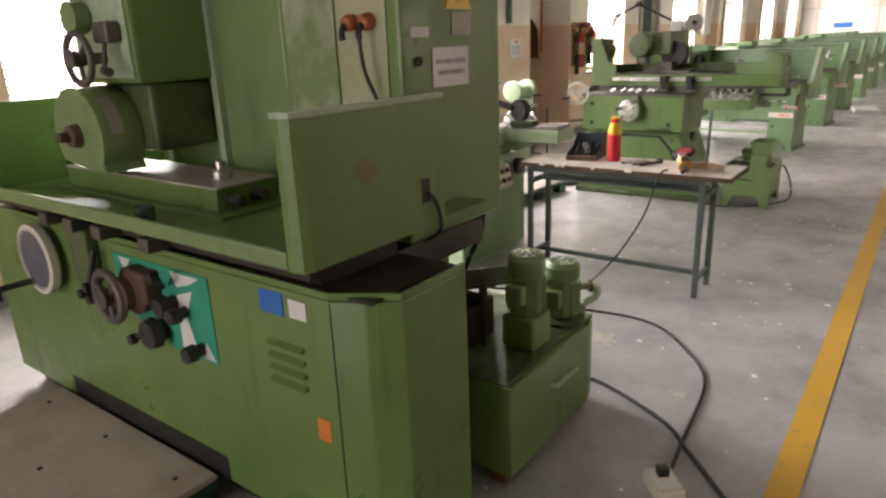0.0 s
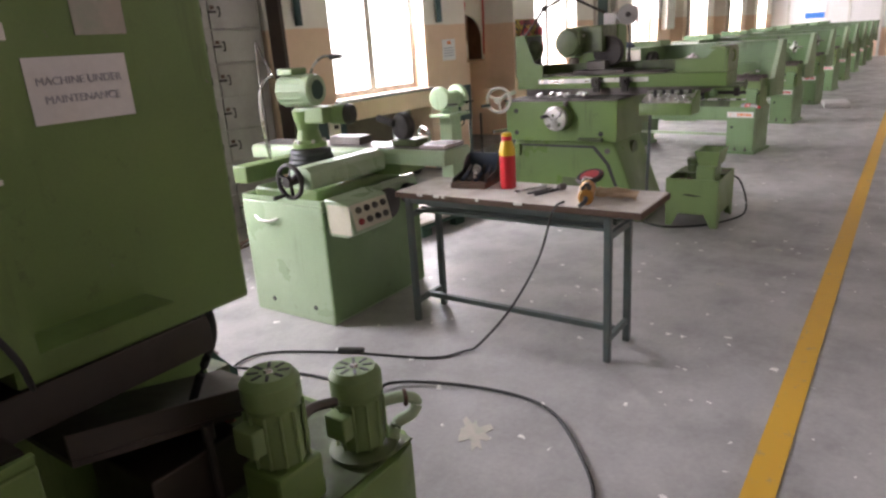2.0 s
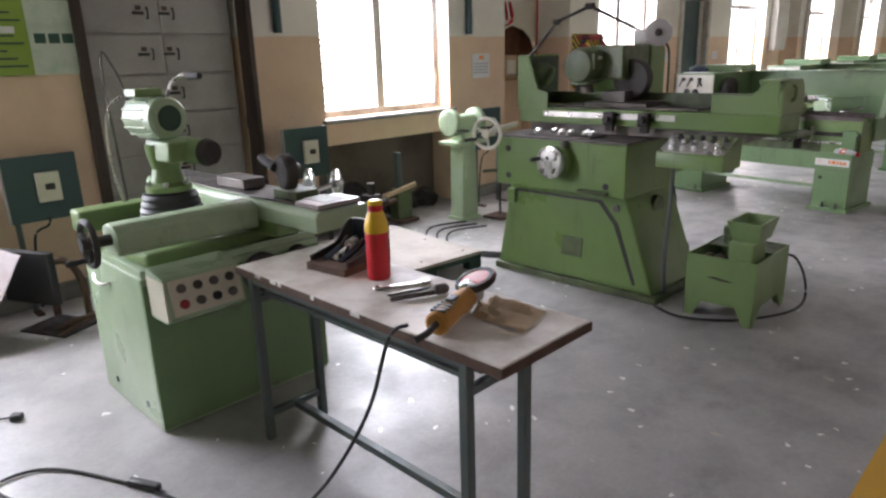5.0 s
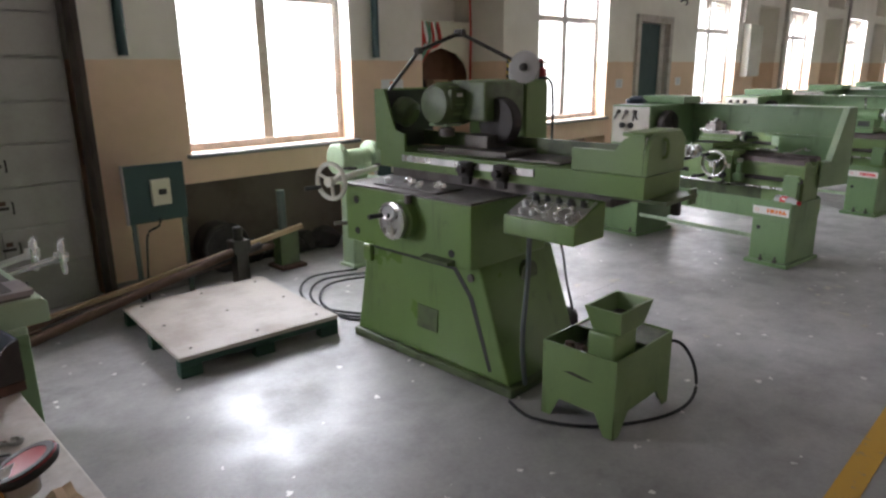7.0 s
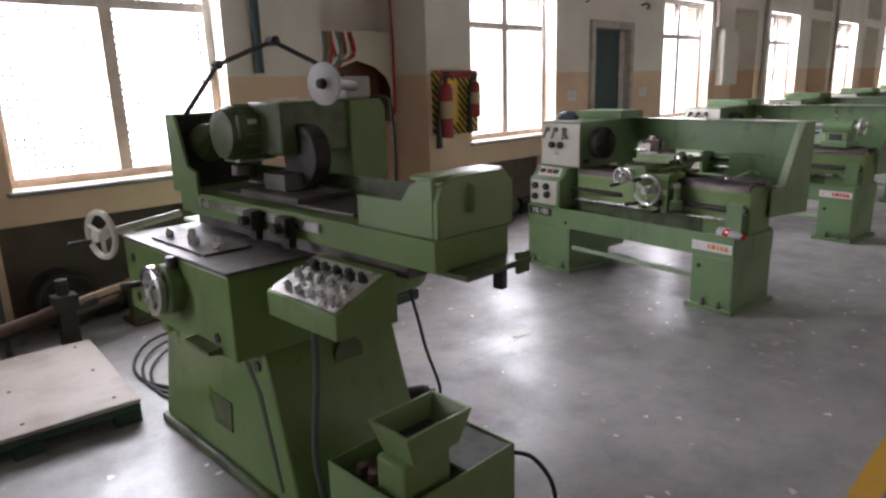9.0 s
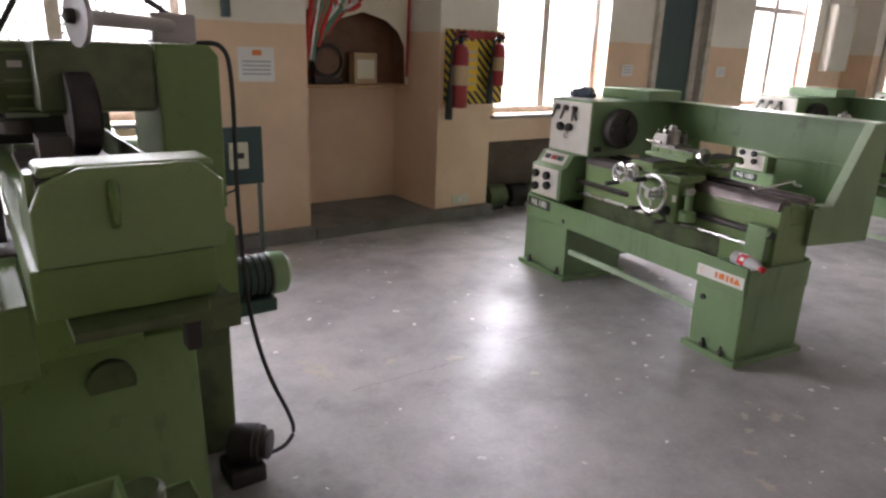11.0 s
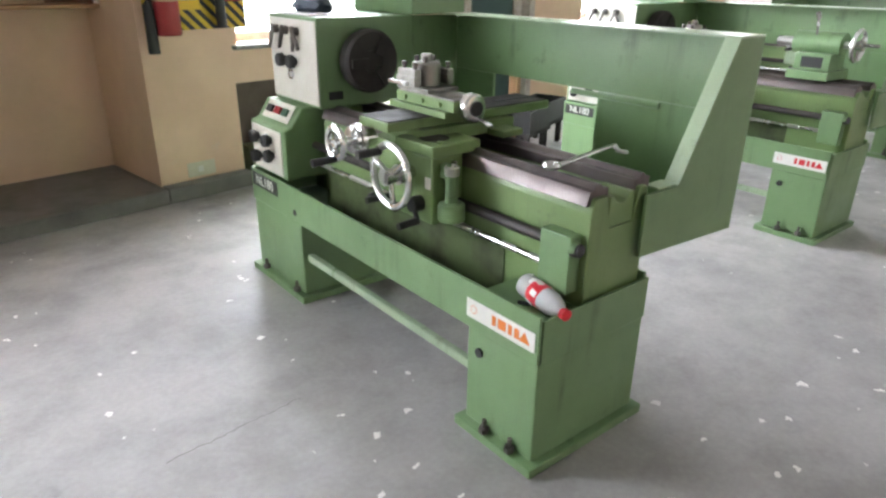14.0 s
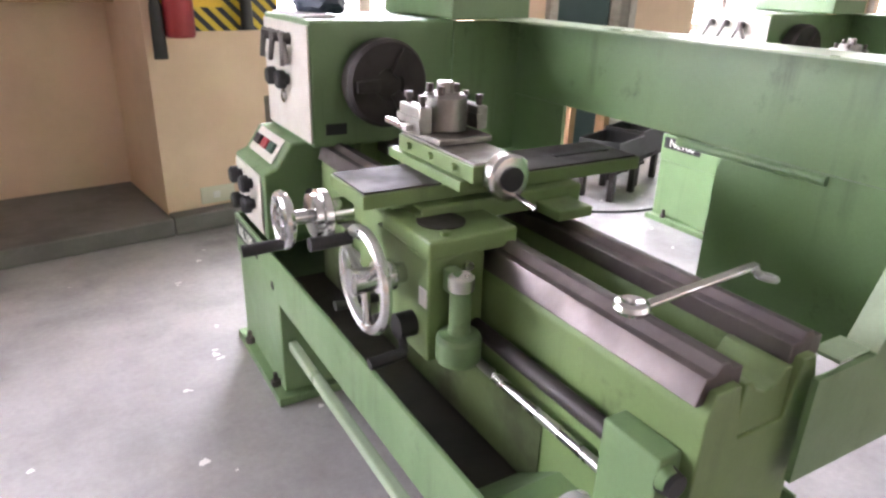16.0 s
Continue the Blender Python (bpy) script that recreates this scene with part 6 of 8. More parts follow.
b = thing("socket_tray", pose(4.62, 3.16, 0.75, 0, 0, 8), "dark metal tray holding drill chucks and collets", "tool tray")
part("tray_base", box(B(), -0.12, -0.10, 0, 0.13, 0.10, 0.03, 0.003), "rust", b)
for y in (-0.1, 0.09):
    bm = B()
    prism(bm, [(-0.10, 0.031), (0.13, 0.031), (0.13, 0.15), (0.10, 0.14), (0.03, 0.07), (-0.10, 0.05)], "y", y, y + 0.008)
    part("tray_side", bm, "scrap", b)
part("tray_back", box(B(), 0.125, -0.09, 0.031, 0.132, 0.089, 0.15), "navy", b)
for i in range(4):
    for j in range(2):
        bm = B()
        rod(bm, (-0.06 + 0.05 * j, -0.06 + 0.04 * i, 0.03), (0.02 + 0.05 * j, -0.06 + 0.04 * i, 0.06 + 0.03 * j), 0.012, 0.009, 10)
        part("collet", bm, "navy" if (i + j) % 2 else "scrap", b)
part("drill_chuck", rod(rod(B(), (-0.09, -0.03, 0.06), (0.03, 0.01, 0.07), 0.011, None, 12), (0.02, 0.006, 0.07), (0.08, 0.03, 0.075), 0.024, 0.02, 16), "steel", b, "bright drill chuck")


def spanner(name, m, length, mat, label):
    s = thing(name, m, label, "spanner", "hand tools on the table")
    part("shank", box(B(), -length / 2, -0.008, 0, length / 2, 0.008, 0.008, 0.002), mat, s)
    for x in (-length / 2, length / 2):
        part("jaw", torus(B(), (x, 0, 0.007), (0, 0, 1), 0.013, 0.006, 14, 6), mat, s)
    return s


spanner("spanner", pose(4.59, 2.82, 0.7505, 0, 0, -26), 0.17, "steel", "double-ended bright steel spanner on the table")
f = thing("file", pose(4.56, 2.76, 0.7505, 0, 0, -22), "short flat file with dark worn teeth", "file", "hand tools on the table")
part("blade", box(B(), -0.07, -0.008, 0, 0.05, 0.008, 0.008), "iron", f)
part("tang", rod(B(), (0.05, 0, 0.005), (0.09, 0, 0.005), 0.006, 0.003, 8), "scrap", f)
f = thing("tool_bit_holder", pose(4.55, 2.69, 0.751, 0, 0, -22), "dark round tool bar with a stepped head", "tool", "hand tools on the table")
part("bar", rod(B(), (-0.10, 0, 0.01), (0.05, 0, 0.01), 0.008, None, 10), "scrap", f)
part("head", spun(B(), [(0.012, 0), (0.018, 0.01), (0.018, 0.04), (0.01, 0.05)], (0.05, 0, 0.018), (1, 0, 0), 12), "iron", f)

a = thing("angle_grinder", pose(4.49, 2.475, 0.751, 0, 0, 20) @ Matrix.Scale(1.12, 4), "orange angle grinder with a red cutting disc", "power tool")
bm = B()
spun(bm, [(0.026, 0), (0.032, 0.005), (0.032, 0.07), (0.029, 0.10), (0.033, 0.16), (0.03, 0.20)], (-0.12, 0, 0.034), (1, 0, 0), 18)
part("motor_body", bm, "ochre", a)
part("gear_head", box(B(), 0.08, -0.03, 0.01, 0.15, 0.03, 0.07, 0.014), "steel", a, "grimy metal gear head")
part("cutting_disc", spun(B(), [(0.058, 0), (0.058, 0.004), (0.02, 0.006)], (0.135, -0.005, 0.07), (-0.25, 0.25, 1), 28), "red_paint", a)
part("disc_guard", torus(B(), (0.135, -0.005, 0.066), (-0.25, 0.25, 1), 0.05, 0.012, 24, 6), "scrap", a)
part("switch", box(B(), -0.04, -0.012, 0.062, 0.0, 0.012, 0.072, 0.003), "black", a)
for i in range(4):
    part("vent_slot", box(B(), -0.11 + 0.02 * i, -0.02, 0.062, -0.102 + 0.02 * i, 0.02, 0.0675), "black", a)
bm = B()
tube(bm, [(-0.12, 0, 0.034), (-0.17, 0.0, 0.03), (-0.20, 0.02, 0.02)], 0.009)
part("strain_relief", bm, "black", a)

bm = B()
n = 9
grid = [[bm.verts.new((4.535 + 0.17 * i / n, 2.26 + 0.20 * j / n + 0.04 * i / n, 0.7525 + 0.045 * abs(noise.noise(Vector((i * 0.42, j * 0.3, 3.1)))) * (0.3 + j / n))) for j in range(n + 1)] for i in range(n + 1)]
for i in range(n):
    for j in range(n):
        bm.faces.new((grid[i][j], grid[i + 1][j], grid[i + 1][j + 1], grid[i][j + 1]))
r = bmesh.ops.solidify(bm, geom=bm.faces[:], thickness=0.001)
thing("emery_sheet", Matrix(), "crumpled brown emery paper on the table", "paper", bm=bm, material="kraft")


# ---- tool and cutter grinder ----
def tool_grinder():
    G = thing("tool_grinder", pose(4.5, 4.1, 0), "green tool and cutter grinder with a rubber bellows", "grinding machine")
    b = B()
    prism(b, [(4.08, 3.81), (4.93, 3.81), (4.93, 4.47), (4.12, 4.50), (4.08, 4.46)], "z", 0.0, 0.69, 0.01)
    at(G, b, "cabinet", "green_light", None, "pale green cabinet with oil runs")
    # thin sheet in darker green puts the shade of this side into colour
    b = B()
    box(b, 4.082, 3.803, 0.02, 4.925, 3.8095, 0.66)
    at(G, b, "shaded_side", "green_lathe", None, "cabinet side in a darker green for its shade")
    b = B()
    box(b, 4.09, 3.82, 0.691, 4.92, 3.835, 0.72)
    box(b, 4.09, 4.45, 0.691, 4.92, 4.465, 0.72)
    box(b, 4.09, 3.836, 0.691, 4.105, 4.449, 0.72)
    at(G, b, "tray_rim", "green_light")
    at(G, box(B(), 4.15, 3.9, 0.691, 4.9, 4.42, 0.76, 0.02), "bed", "green_mid")
    for y in (3.95, 4.3):
        at(G, rod(B(), (4.0775, y, 0.09), (4.085, y, 0.09), 0.015, None, 12), "bolt_hole", "black")
    at(G, tube(B(), [(4.078, 4.36, 0.6), (4.06, 4.3, 0.585), (4.06, 4.22, 0.585), (4.078, 4.17, 0.6)], 0.007), "pull_handle", "steel")
    # cross beams
    b = B()
    prism(b, [(3.80, 0.80), (3.93, 0.80), (3.95, 0.84), (3.95, 0.90), (3.90, 0.92), (3.83, 0.92), (3.79, 0.89), (3.79, 0.82)], "x", 4.02, 4.62, 0.008)
    at(G, b, "front_beam", "green_light", None, "long rounded green beam")
    b = B()
    handwheel(b, (3.94, 3.865, 0.86), (1, 0, 0), 0.085, 0.013, 3, 0.028)
    rod(b, (3.94, 3.865, 0.86), (4.03, 3.865, 0.86), 0.022)
    w = at(G, b, "hand_wheel", "scrap", None, "dark iron handwheel")
    at(G, rod(B(), (3.93, 3.90, 0.79), (3.86, 3.91, 0.785), 0.011), "wheel_grip", "black", w)
    b = B()
    prism(b, [(4.36, 0.79), (4.48, 0.79), (4.48, 0.89), (4.36, 0.89)], "x", 4.06, 4.5, 0.01)
    at(G, b, "back_beam", "green_mid")
    # bellows, column and motor head
    b = B()
    prof = []
    for i in range(7):
        z = 0.765 + i * 0.028
        prof += [(0.165 - i * 0.007, z), (0.15 - i * 0.006, z + 0.016)]
    spun(b, prof, (4.40, 4.17, 0), (0, 0, 1), 32)
    at(G, b, "bellows", "rubber", None, "dusty black rubber bellows")
    b = B()
    spun(b, [(0.10, 0.96), (0.10, 0.985), (0.075, 1.0), (0.06, 1.06), (0.075, 1.12), (0.08, 1.17)], (4.40, 4.17, 0), (0, 0, 1), 24)
    at(G, b, "column", "green_mid")
    for i in range(6):
        a_ = i * 1.047
        at(G, rod(B(), (4.40 + 0.088 * math.cos(a_), 4.17 + 0.088 * math.sin(a_), 0.985), (4.40 + 0.088 * math.cos(a_), 4.17 + 0.088 * math.sin(a_), 1.005), 0.011, None, 6), "column_bolt", "steel")
    b = B()
    box(b, 4.34, 3.98, 1.10, 4.52, 4.22, 1.19, 0.012)
    spun(b, [(0.05, 0), (0.055, 0.01), (0.055, 0.10), (0.04, 0.12)], (4.45, 4.02, 1.14), (0.3, -1, 0), 20)
    hd = at(G, b, "spindle_head", "green_mid")
    at(G, spun(B(), [(0.058, 0), (0.06, 0.01), (0.05, 0.04), (0.02, 0.045)], (4.475, 3.92, 1.14), (0.3, -1, 0), 20), "spindle_nose", "scrap", hd)
    b = B()
    ax = Vector((0.15, -1, 0)).normalized()
    p0 = Vector((4.36, 4.30, 1.285))
    spun(b, [(0.05, 0), (0.08, 0.01), (0.085, 0.02), (0.085, 0.19), (0.09, 0.195), (0.09, 0.235), (0.08, 0.25)], p0, ax, 28)
    mo = at(G, b, "motor", "green_light", hd, "pale green ribbed motor")
    at(G, spun(B(), [(0.055, 0.251), (0.05, 0.256), (0.012, 0.256)], p0, ax, 24), "fan_grille", "green_dark", mo)
    q = ax.to_track_quat("Z", "Y").to_matrix()
    for i in range(14):
        a_ = i * 2 * math.pi / 14
        o = q @ Vector((0.088 * math.cos(a_), 0.088 * math.sin(a_), 0))
        at(G, rod(B(), p0 + o + ax * 0.02, p0 + o + ax * 0.185, 0.005, None, 6), "motor_rib", "green_light", mo)
    at(G, box(B(), 4.30, 4.14, 1.374, 4.42, 4.26, 1.41, 0.008), "terminal_box", "green_mid", mo)
    b = B()
    tube(b, [(4.42, 4.12, 1.36), (4.44, 4.10, 1.42), (4.47, 4.05, 1.46), (4.49, 3.99, 1.455)], 0.008)
    at(G, b, "lever_rod", "steel", hd)
    at(G, rod(B(), (4.485, 4.01, 1.456), (4.50, 3.94, 1.456), 0.017, 0.014, 12), "lever_grip", "black", hd)
    at(G, tube(B(), [(4.30, 4.30, 1.38), (4.25, 4.36, 1.30), (4.24, 4.37, 1.05), (4.27, 4.38, 0.90)], 0.008), "motor_cable", "steel", hd)
    at(G, tube(B(), [(4.34, 4.34, 1.36), (4.32, 4.39, 1.5), (4.26, 4.36, 1.52), (4.29, 4.4, 0.9)], 0.006), "chain", "iron", hd)
    # swivel table
    m = Matrix.Translation((4.76, 4.0, 0)) @ Matrix.Rotation(radians(1.5), 4, "Z")
    b = B()
    prism(b, [(-0.14, 0.83), (0.14, 0.83), (0.14, 0.895), (0.125, 0.915), (-0.125, 0.915), (-0.14, 0.895)], "y", -0.62, 0.95, 0.005)
    bmesh.ops.transform(b, matrix=m, verts=b.verts[:])
    tb = at(G, b, "swivel_table", "green_light", None, "long pale green swivel table")
    b = box(B(), -0.10, -0.6, 0.9155, 0.10, 0.93, 0.922)
    bmesh.ops.transform(b, matrix=m, verts=b.verts[:])
    at(G, b, "table_face", "iron", tb, "dark steel table face")
    b = B()
    box(b, -0.13, -0.30, 0.761, 0.13, 0.35, 0.829, 0.01)
    bmesh.ops.transform(b, matrix=m, verts=b.verts[:])
    at(G, b, "table_saddle", "green_mid")
    for y0, y1, h in ((-0.38, -0.2, 0.04), (-0.58, -0.42, 0.02), (0.05, 0.3, 0.05)):
        b = box(B(), -0.06, y0, 0.9225, 0.06, y1, 0.9225 + h, 0.006)
        bmesh.ops.transform(b, matrix=m, verts=b.verts[:])
        at(G, b, "fixture_block", "green_oily" if h == 0.04 else "iron", tb)
    b = B()
    spun(b, [(0.07, 0), (0.08, 0.01), (0.08, 0.05), (0.05, 0.06), (0.03, 0.09)], (-0.05, -0.26, 1.035), (1, -0.2, 0), 24)
    rod(b, (-0.05, -0.22, 1.055), (-0.04, -0.1, 1.085), 0.022)
    bmesh.ops.transform(b, matrix=m, verts=b.verts[:])
    at(G, b, "work_head", "scrap", tb, "dark indexing work head")
    b = B()
    prism(b, [(-0.11, 0.923), (0.11, 0.923), (0.11, 0.94), (-0.11, 0.94)], "y", -0.60, -0.44)
    bmesh.ops.transform(b, matrix=m, verts=b.verts[:])
    at(G, b, "magnet_block", "sheet", tb)
    for y, x in ((-0.02, 0.27), (-0.16, 0.33)):
        b = B()
        handwheel(b, (x, y, 0.92), (1, -0.3, 0), 0.06, 0.011, 3, 0.022)
        rod(b, (0.1, y + 0.06, 0.87), (x, y, 0.92), 0.012)
        bmesh.ops.transform(b, matrix=m, verts=b.verts[:])
        at(G, b, "table_wheel", "chrome", tb, "bright table handwheel")
    at(G, spun(B(), [(0.085, 0), (0.09, 0.01), (0.09, 0.04), (0.03, 0.06)], (4.60, 3.802, 0.60), (0, -1, 0), 24), "side_wheel", "scrap")
    at(G, spun(B(), [(0.06, 0), (0.06, 0.05)], (4.80, 3.802, 0.62), (0, -1, 0), 20), "side_boss", "scrap")
    # control box
    b = B()
    prism(b, [(3.802, 0.53), (3.66, 0.53), (3.60, 0.56), (3.64, 0.72), (3.802, 0.74)], "x", 4.10, 4.42, 0.01)
    cb = at(G, b, "control_box", "green_light")
    b = box(B(), -0.145, -0.07, 0, 0.145, 0.07, 0.004)
    bmesh.ops.transform(b, matrix=Matrix.Translation((4.26, 3.617, 0.642)) @ Matrix.Rotation(radians(76), 4, "X"), verts=b.verts[:])
    at(G, b, "control_face", "cream", cb, "cream control face")
    b = box(B(), 4.095, 3.62, 0.55, 4.0995, 3.78, 0.71)
    at(G, b, "control_side", "cream", cb)
    for i in range(4):
        for j in range(2):
            b = B()
            spun(b, [(0.018, 0), (0.018, 0.012), (0.012, 0.022)], (4.16 + i * 0.067, 3.607 + 0.016 * j, 0.615 + 0.06 * j), (0, -1, 0.25), 14)
            at(G, b, "push_button", "red_paint" if (i, j) == (0, 0) else ("iron" if (i + j) % 2 else "scrap"), cb)
    return G


tool_grinder()


# ---- coke bottle, spanner and lump on the first lathe ----
LM = pose(10.02, 2.75, 0, 0, 0, LATHE_TURN)
b = thing("plastic_bottle", LM @ pose(0.06, 0.004, 0.50, 0, 0, -20) @ Matrix.Scale(1.1, 4), "crushed clear plastic bottle with a red cap", "bottle")
ax = Vector((0.12, -1, -0.02)).normalized()
M["clear"] = surface("cloudy_plastic", (0.85, 0.87, 0.87), (0.7, 0.72, 0.73), 0.2, amount=0.3)
M["clear"].node_tree.nodes["Principled BSDF"].inputs["Transmission Weight"].default_value = 0.5
part("bottle_body", spun(B(), [(0.02, 0), (0.034, 0.012), (0.034, 0.06)], Vector((0, 0.19, 0.036)), ax, 20), "clear", b)
part("label_band", spun(B(), [(0.0345, 0.0605), (0.035, 0.065), (0.035, 0.105), (0.0345, 0.11)], Vector((0, 0.19, 0.036)), ax, 20), "red", b, "red printed label")
for k_ in range(6):
    part("label_print", box(B(), -0.008, -0.016, 0.0352, 0.008, 0.012, 0.0362, 0, Matrix.Translation(Vector((0, 0.19, 0.036)) + ax * (0.076 + 0.018 * (k_ % 2))) @ Matrix.Rotation(k_ * 1.05, 4, "Y")), "plate_white", b)
part("crumpled_paper", spun(B(), [(0.015, 0.112), (0.030, 0.118), (0.031, 0.14), (0.02, 0.158)], Vector((0, 0.19, 0.036)), ax, 14), "paper", b, "white paper stuffed in the bottle")
part("bottle_shoulder", spun(B(), [(0.0345, 0.1105), (0.034, 0.14), (0.026, 0.165), (0.013, 0.19)], Vector((0, 0.19, 0.036)), ax, 20), "clear", b)
part("cap", spun(B(), [(0.015, 0.1905), (0.016, 0.193), (0.016, 0.208), (0.013, 0.21)], Vector((0, 0.19, 0.036)), ax, 16), "red", b)

s = thing("ring_spanner", LM @ pose(0.25, 0.17, 0.884, 0, 0, 5), "bright offset ring spanner laid across the bedways", "spanner")
part("ring", torus(B(), (-0.035, 0.03, 0.022), (0, 0, 1), 0.02, 0.011, 20, 8), "chrome", s)
bm = B()
box(bm, 0, -0.009, -0.004, 0.24, 0.009, 0.004, 0.002, Matrix.Translation((-0.01, 0.025, 0.018)) @ Matrix.Rotation(radians(-12), 4, "Z") @ Matrix.Rotation(radians(-9), 4, "Y"))
part("shank", bm, "chrome", s)
part("ring", torus(B(), (0.245, -0.035, 0.03), (0.2, 0, 1), 0.016, 0.006, 18, 6), "chrome", s)
part("neck", rod(B(), (0.215, -0.022, 0.05), (0.235, -0.03, 0.032), 0.007, None, 8), "chrome", s)

bm = B()
bmesh.ops.create_icosphere(bm, subdivisions=3, radius=1)
for v in bm.verts:
    k = 1 + 0.25 * noise.noise(v.co * 2.3)
    v.co = Vector((v.co.x * 0.048 * k, v.co.y * 0.06 * k, 0.03 + max(v.co.z, -0.7) * 0.04 * k))
thing("cotton_waste", LM @ pose(0.345, 0.20, 0.742, 0, 0, 0), "crumpled off-white wiping rag between the ways", "rag", bm=bm, material="paper")
b = thing("pen", LM @ pose(0.095, 0.12, 0.5005, 0, 0, -61), "black marker pen lying in the chip tray", "pen")
part("barrel", rod(B(), (-0.05, 0, 0.006), (0.05, 0, 0.006), 0.006, None, 10), "black", b)
part("tip", rod(B(), (0.05, 0, 0.006), (0.065, 0, 0.006), 0.004, 0.001, 8), "scrap", b)
b = thing("cloth_bundle", LM @ pose(0.3, 1.78, 1.258), "dark cloth bundle and papers on the headstock", "cloth")
bm = B()
bmesh.ops.create_icosphere(bm, subdivisions=3, radius=1)
for v in bm.verts:
    k = 1 + 0.3 * noise.noise(v.co * 2 + Vector((3, 1, 0)))
    v.co = Vector((v.co.x * 0.08 * k, v.co.y * 0.1 * k, 0.035 + max(v.co.z, -0.75) * 0.045 * k))
part("cloth", bm, "navy", b)
part("paper_sheet", box(B(), -0.13, -0.2, 0, -0.02, 0.1, 0.006), "paper", b)


# ---- along the north wall ----
def switch_stand(x0, x1, yf, label):
    S = thing("switch_stand", pose((x0 + x1) / 2, yf, 0), label, "switchboard", "switch stands along the wall")
    w = x1 - x0
    part("board", box(B(), -w / 2, -0.015, 0.58, w / 2, 0.015, 0.99, 0.003), "teal_dark", S)
    part("board_edge", box(B(), -w / 2 - 0.012, -0.018, 0.58, -w / 2 - 0.0005, 0.018, 0.995), "sheet", S)
    br = part("breaker_box", box(B(), -0.045, -0.05, 0.70, 0.09, -0.0155, 0.885, 0.006), "cream", S, "cream breaker box")
    part("breaker", box(B(), 0.0, -0.058, 0.775, 0.055, -0.0505, 0.815, 0.002), "scrap", br)
    part("breaker_toggle", box(B(), 0.015, -0.064, 0.79, 0.04, -0.0585, 0.80), "black", br)
    for sx in (-1, 1):
        part("stand_leg", box(B(), sx * (w / 2 - 0.03) - 0.015, -0.014, 0, sx * (w / 2 - 0.03) + 0.015, 0.014, 0.579, 0.003), "leg_teal", S)
        part("stand_foot", box(B(), sx * (w / 2 - 0.03) - 0.02, -0.12, 0, sx * (w / 2 - 0.03) + 0.02, -0.016, 0.015), "rust", S)
    part("supply_cable", tube(B(), [(-0.0, -0.02, 0.60), (-0.02, -0.03, 0.55), (-0.10, -0.02, 0.5), (-0.12, 0.0, 0.3), (-0.14, 0.0, 0.02)], 0.008), "cable", S)
    return S


switch_stand(4.11, 4.53, 5.90, "dark teal switch stand with a cream breaker box")
switch_stand(6.02, 6.44, 5.80, "dark teal switch stand with a cream breaker box")
switch_stand(8.19, 8.60, 5.72, "dark teal switch stand beside the alcove wall")


def lockers():
    Lk = thing("locker_cabinet", pose(5.32, 6.15, 0), "grey steel locker cabinet with numbered doors", "locker")
    part("carcass", box(B(), -0.55, 0.012, 0.0, 0.55, 0.36, 2.35, 0.004), "locker", Lk)
    part("crown", box(B(), -0.55, -0.003, 2.3, 0.55, 0.011, 2.35), "locker", Lk)
    for r in range(8):
        for c in range(2):
            x0 = -0.53 + c * 0.535
            z0 = 0.06 + r * 0.278
            d = part("locker_door", box(B(), x0, -0.008, z0, x0 + 0.525, 0.011, z0 + 0.262, 0.004), "locker", Lk)
            hx = x0 + (0.44 if c == 0 else 0.09)
            h = B()
            tube(h, [(hx, -0.008, z0 + 0.10), (hx, -0.03, z0 + 0.105), (hx, -0.03, z0 + 0.165), (hx, -0.008, z0 + 0.17)], 0.006)
            part("door_handle", h, "scrap", d, "dark iron handle")
            part("hasp", box(B(), hx - 0.10, -0.014, z0 + 0.125, hx - 0.02, -0.0085, z0 + 0.145, 0.001), "scrap", d)
            part("number_mark", box(B(), hx - 0.075, -0.0105, z0 + 0.155, hx - 0.035, -0.0085, z0 + 0.185), "rust", d)
    return Lk


lockers()
# board added in dark brown for the shadowed reveal right of the lockers
d = thing("dark_panel", pose(5.90, 5.72, 0), "dark brown board standing for the alcove reveal in shadow", "door")
part("panel", box(B(), -0.02, 0.19, 0.01, 0.02, 0.36, 2.3, 0.004), "dark_wood", d)
part("rail", box(B(), -0.026, 0.19, 1.0, -0.0205, 0.36, 1.1), "dark_wood", d)
# upright added to draw the thin shadow on the lockers' left edge
d = thing("shadow_strip", pose(4.73, 6.0, 0), "dark brown upright standing for a thin shadow beside the lockers", "post")
part("post", box(B(), -0.03, 0, 0, 0.03, 0.07, 2.6, 0.004), "dark_wood", d)

p = thing("poster_board", pose(4.37, 6.05, 1.47), "green printed safety poster on a board", "poster")
part("sheet", box(B(), -0.38, 0, 0, 0.38, 0.025, 0.85, 0.002), "poster_green", p)
part("side_column", box(B(), 0.07, -0.003, 0, 0.38, -0.0005, 0.85), "poster_pale", p, "pale column with pictures")
for i in range(9):
    part("text_line", box(B(), -0.36, -0.0025, 0.05 + i * 0.045, 0.04 - 0.05 * (i % 3), -0.0005, 0.062 + i * 0.045), "green_dark", p)
part("text_panel", box(B(), -0.18, -0.004, 0.25, 0.0, -0.0028, 0.29), "paper", p)
for i in range(3):
    part("picture", box(B(), 0.10 + 0.08 * (i % 3), -0.005, 0.19, 0.165 + 0.08 * (i % 3), -0.0035, 0.25), "green_dark", p)
part("picture", box(B(), 0.1, -0.005, 0.45, 0.36, -0.0035, 0.62), "green_lathe", p)

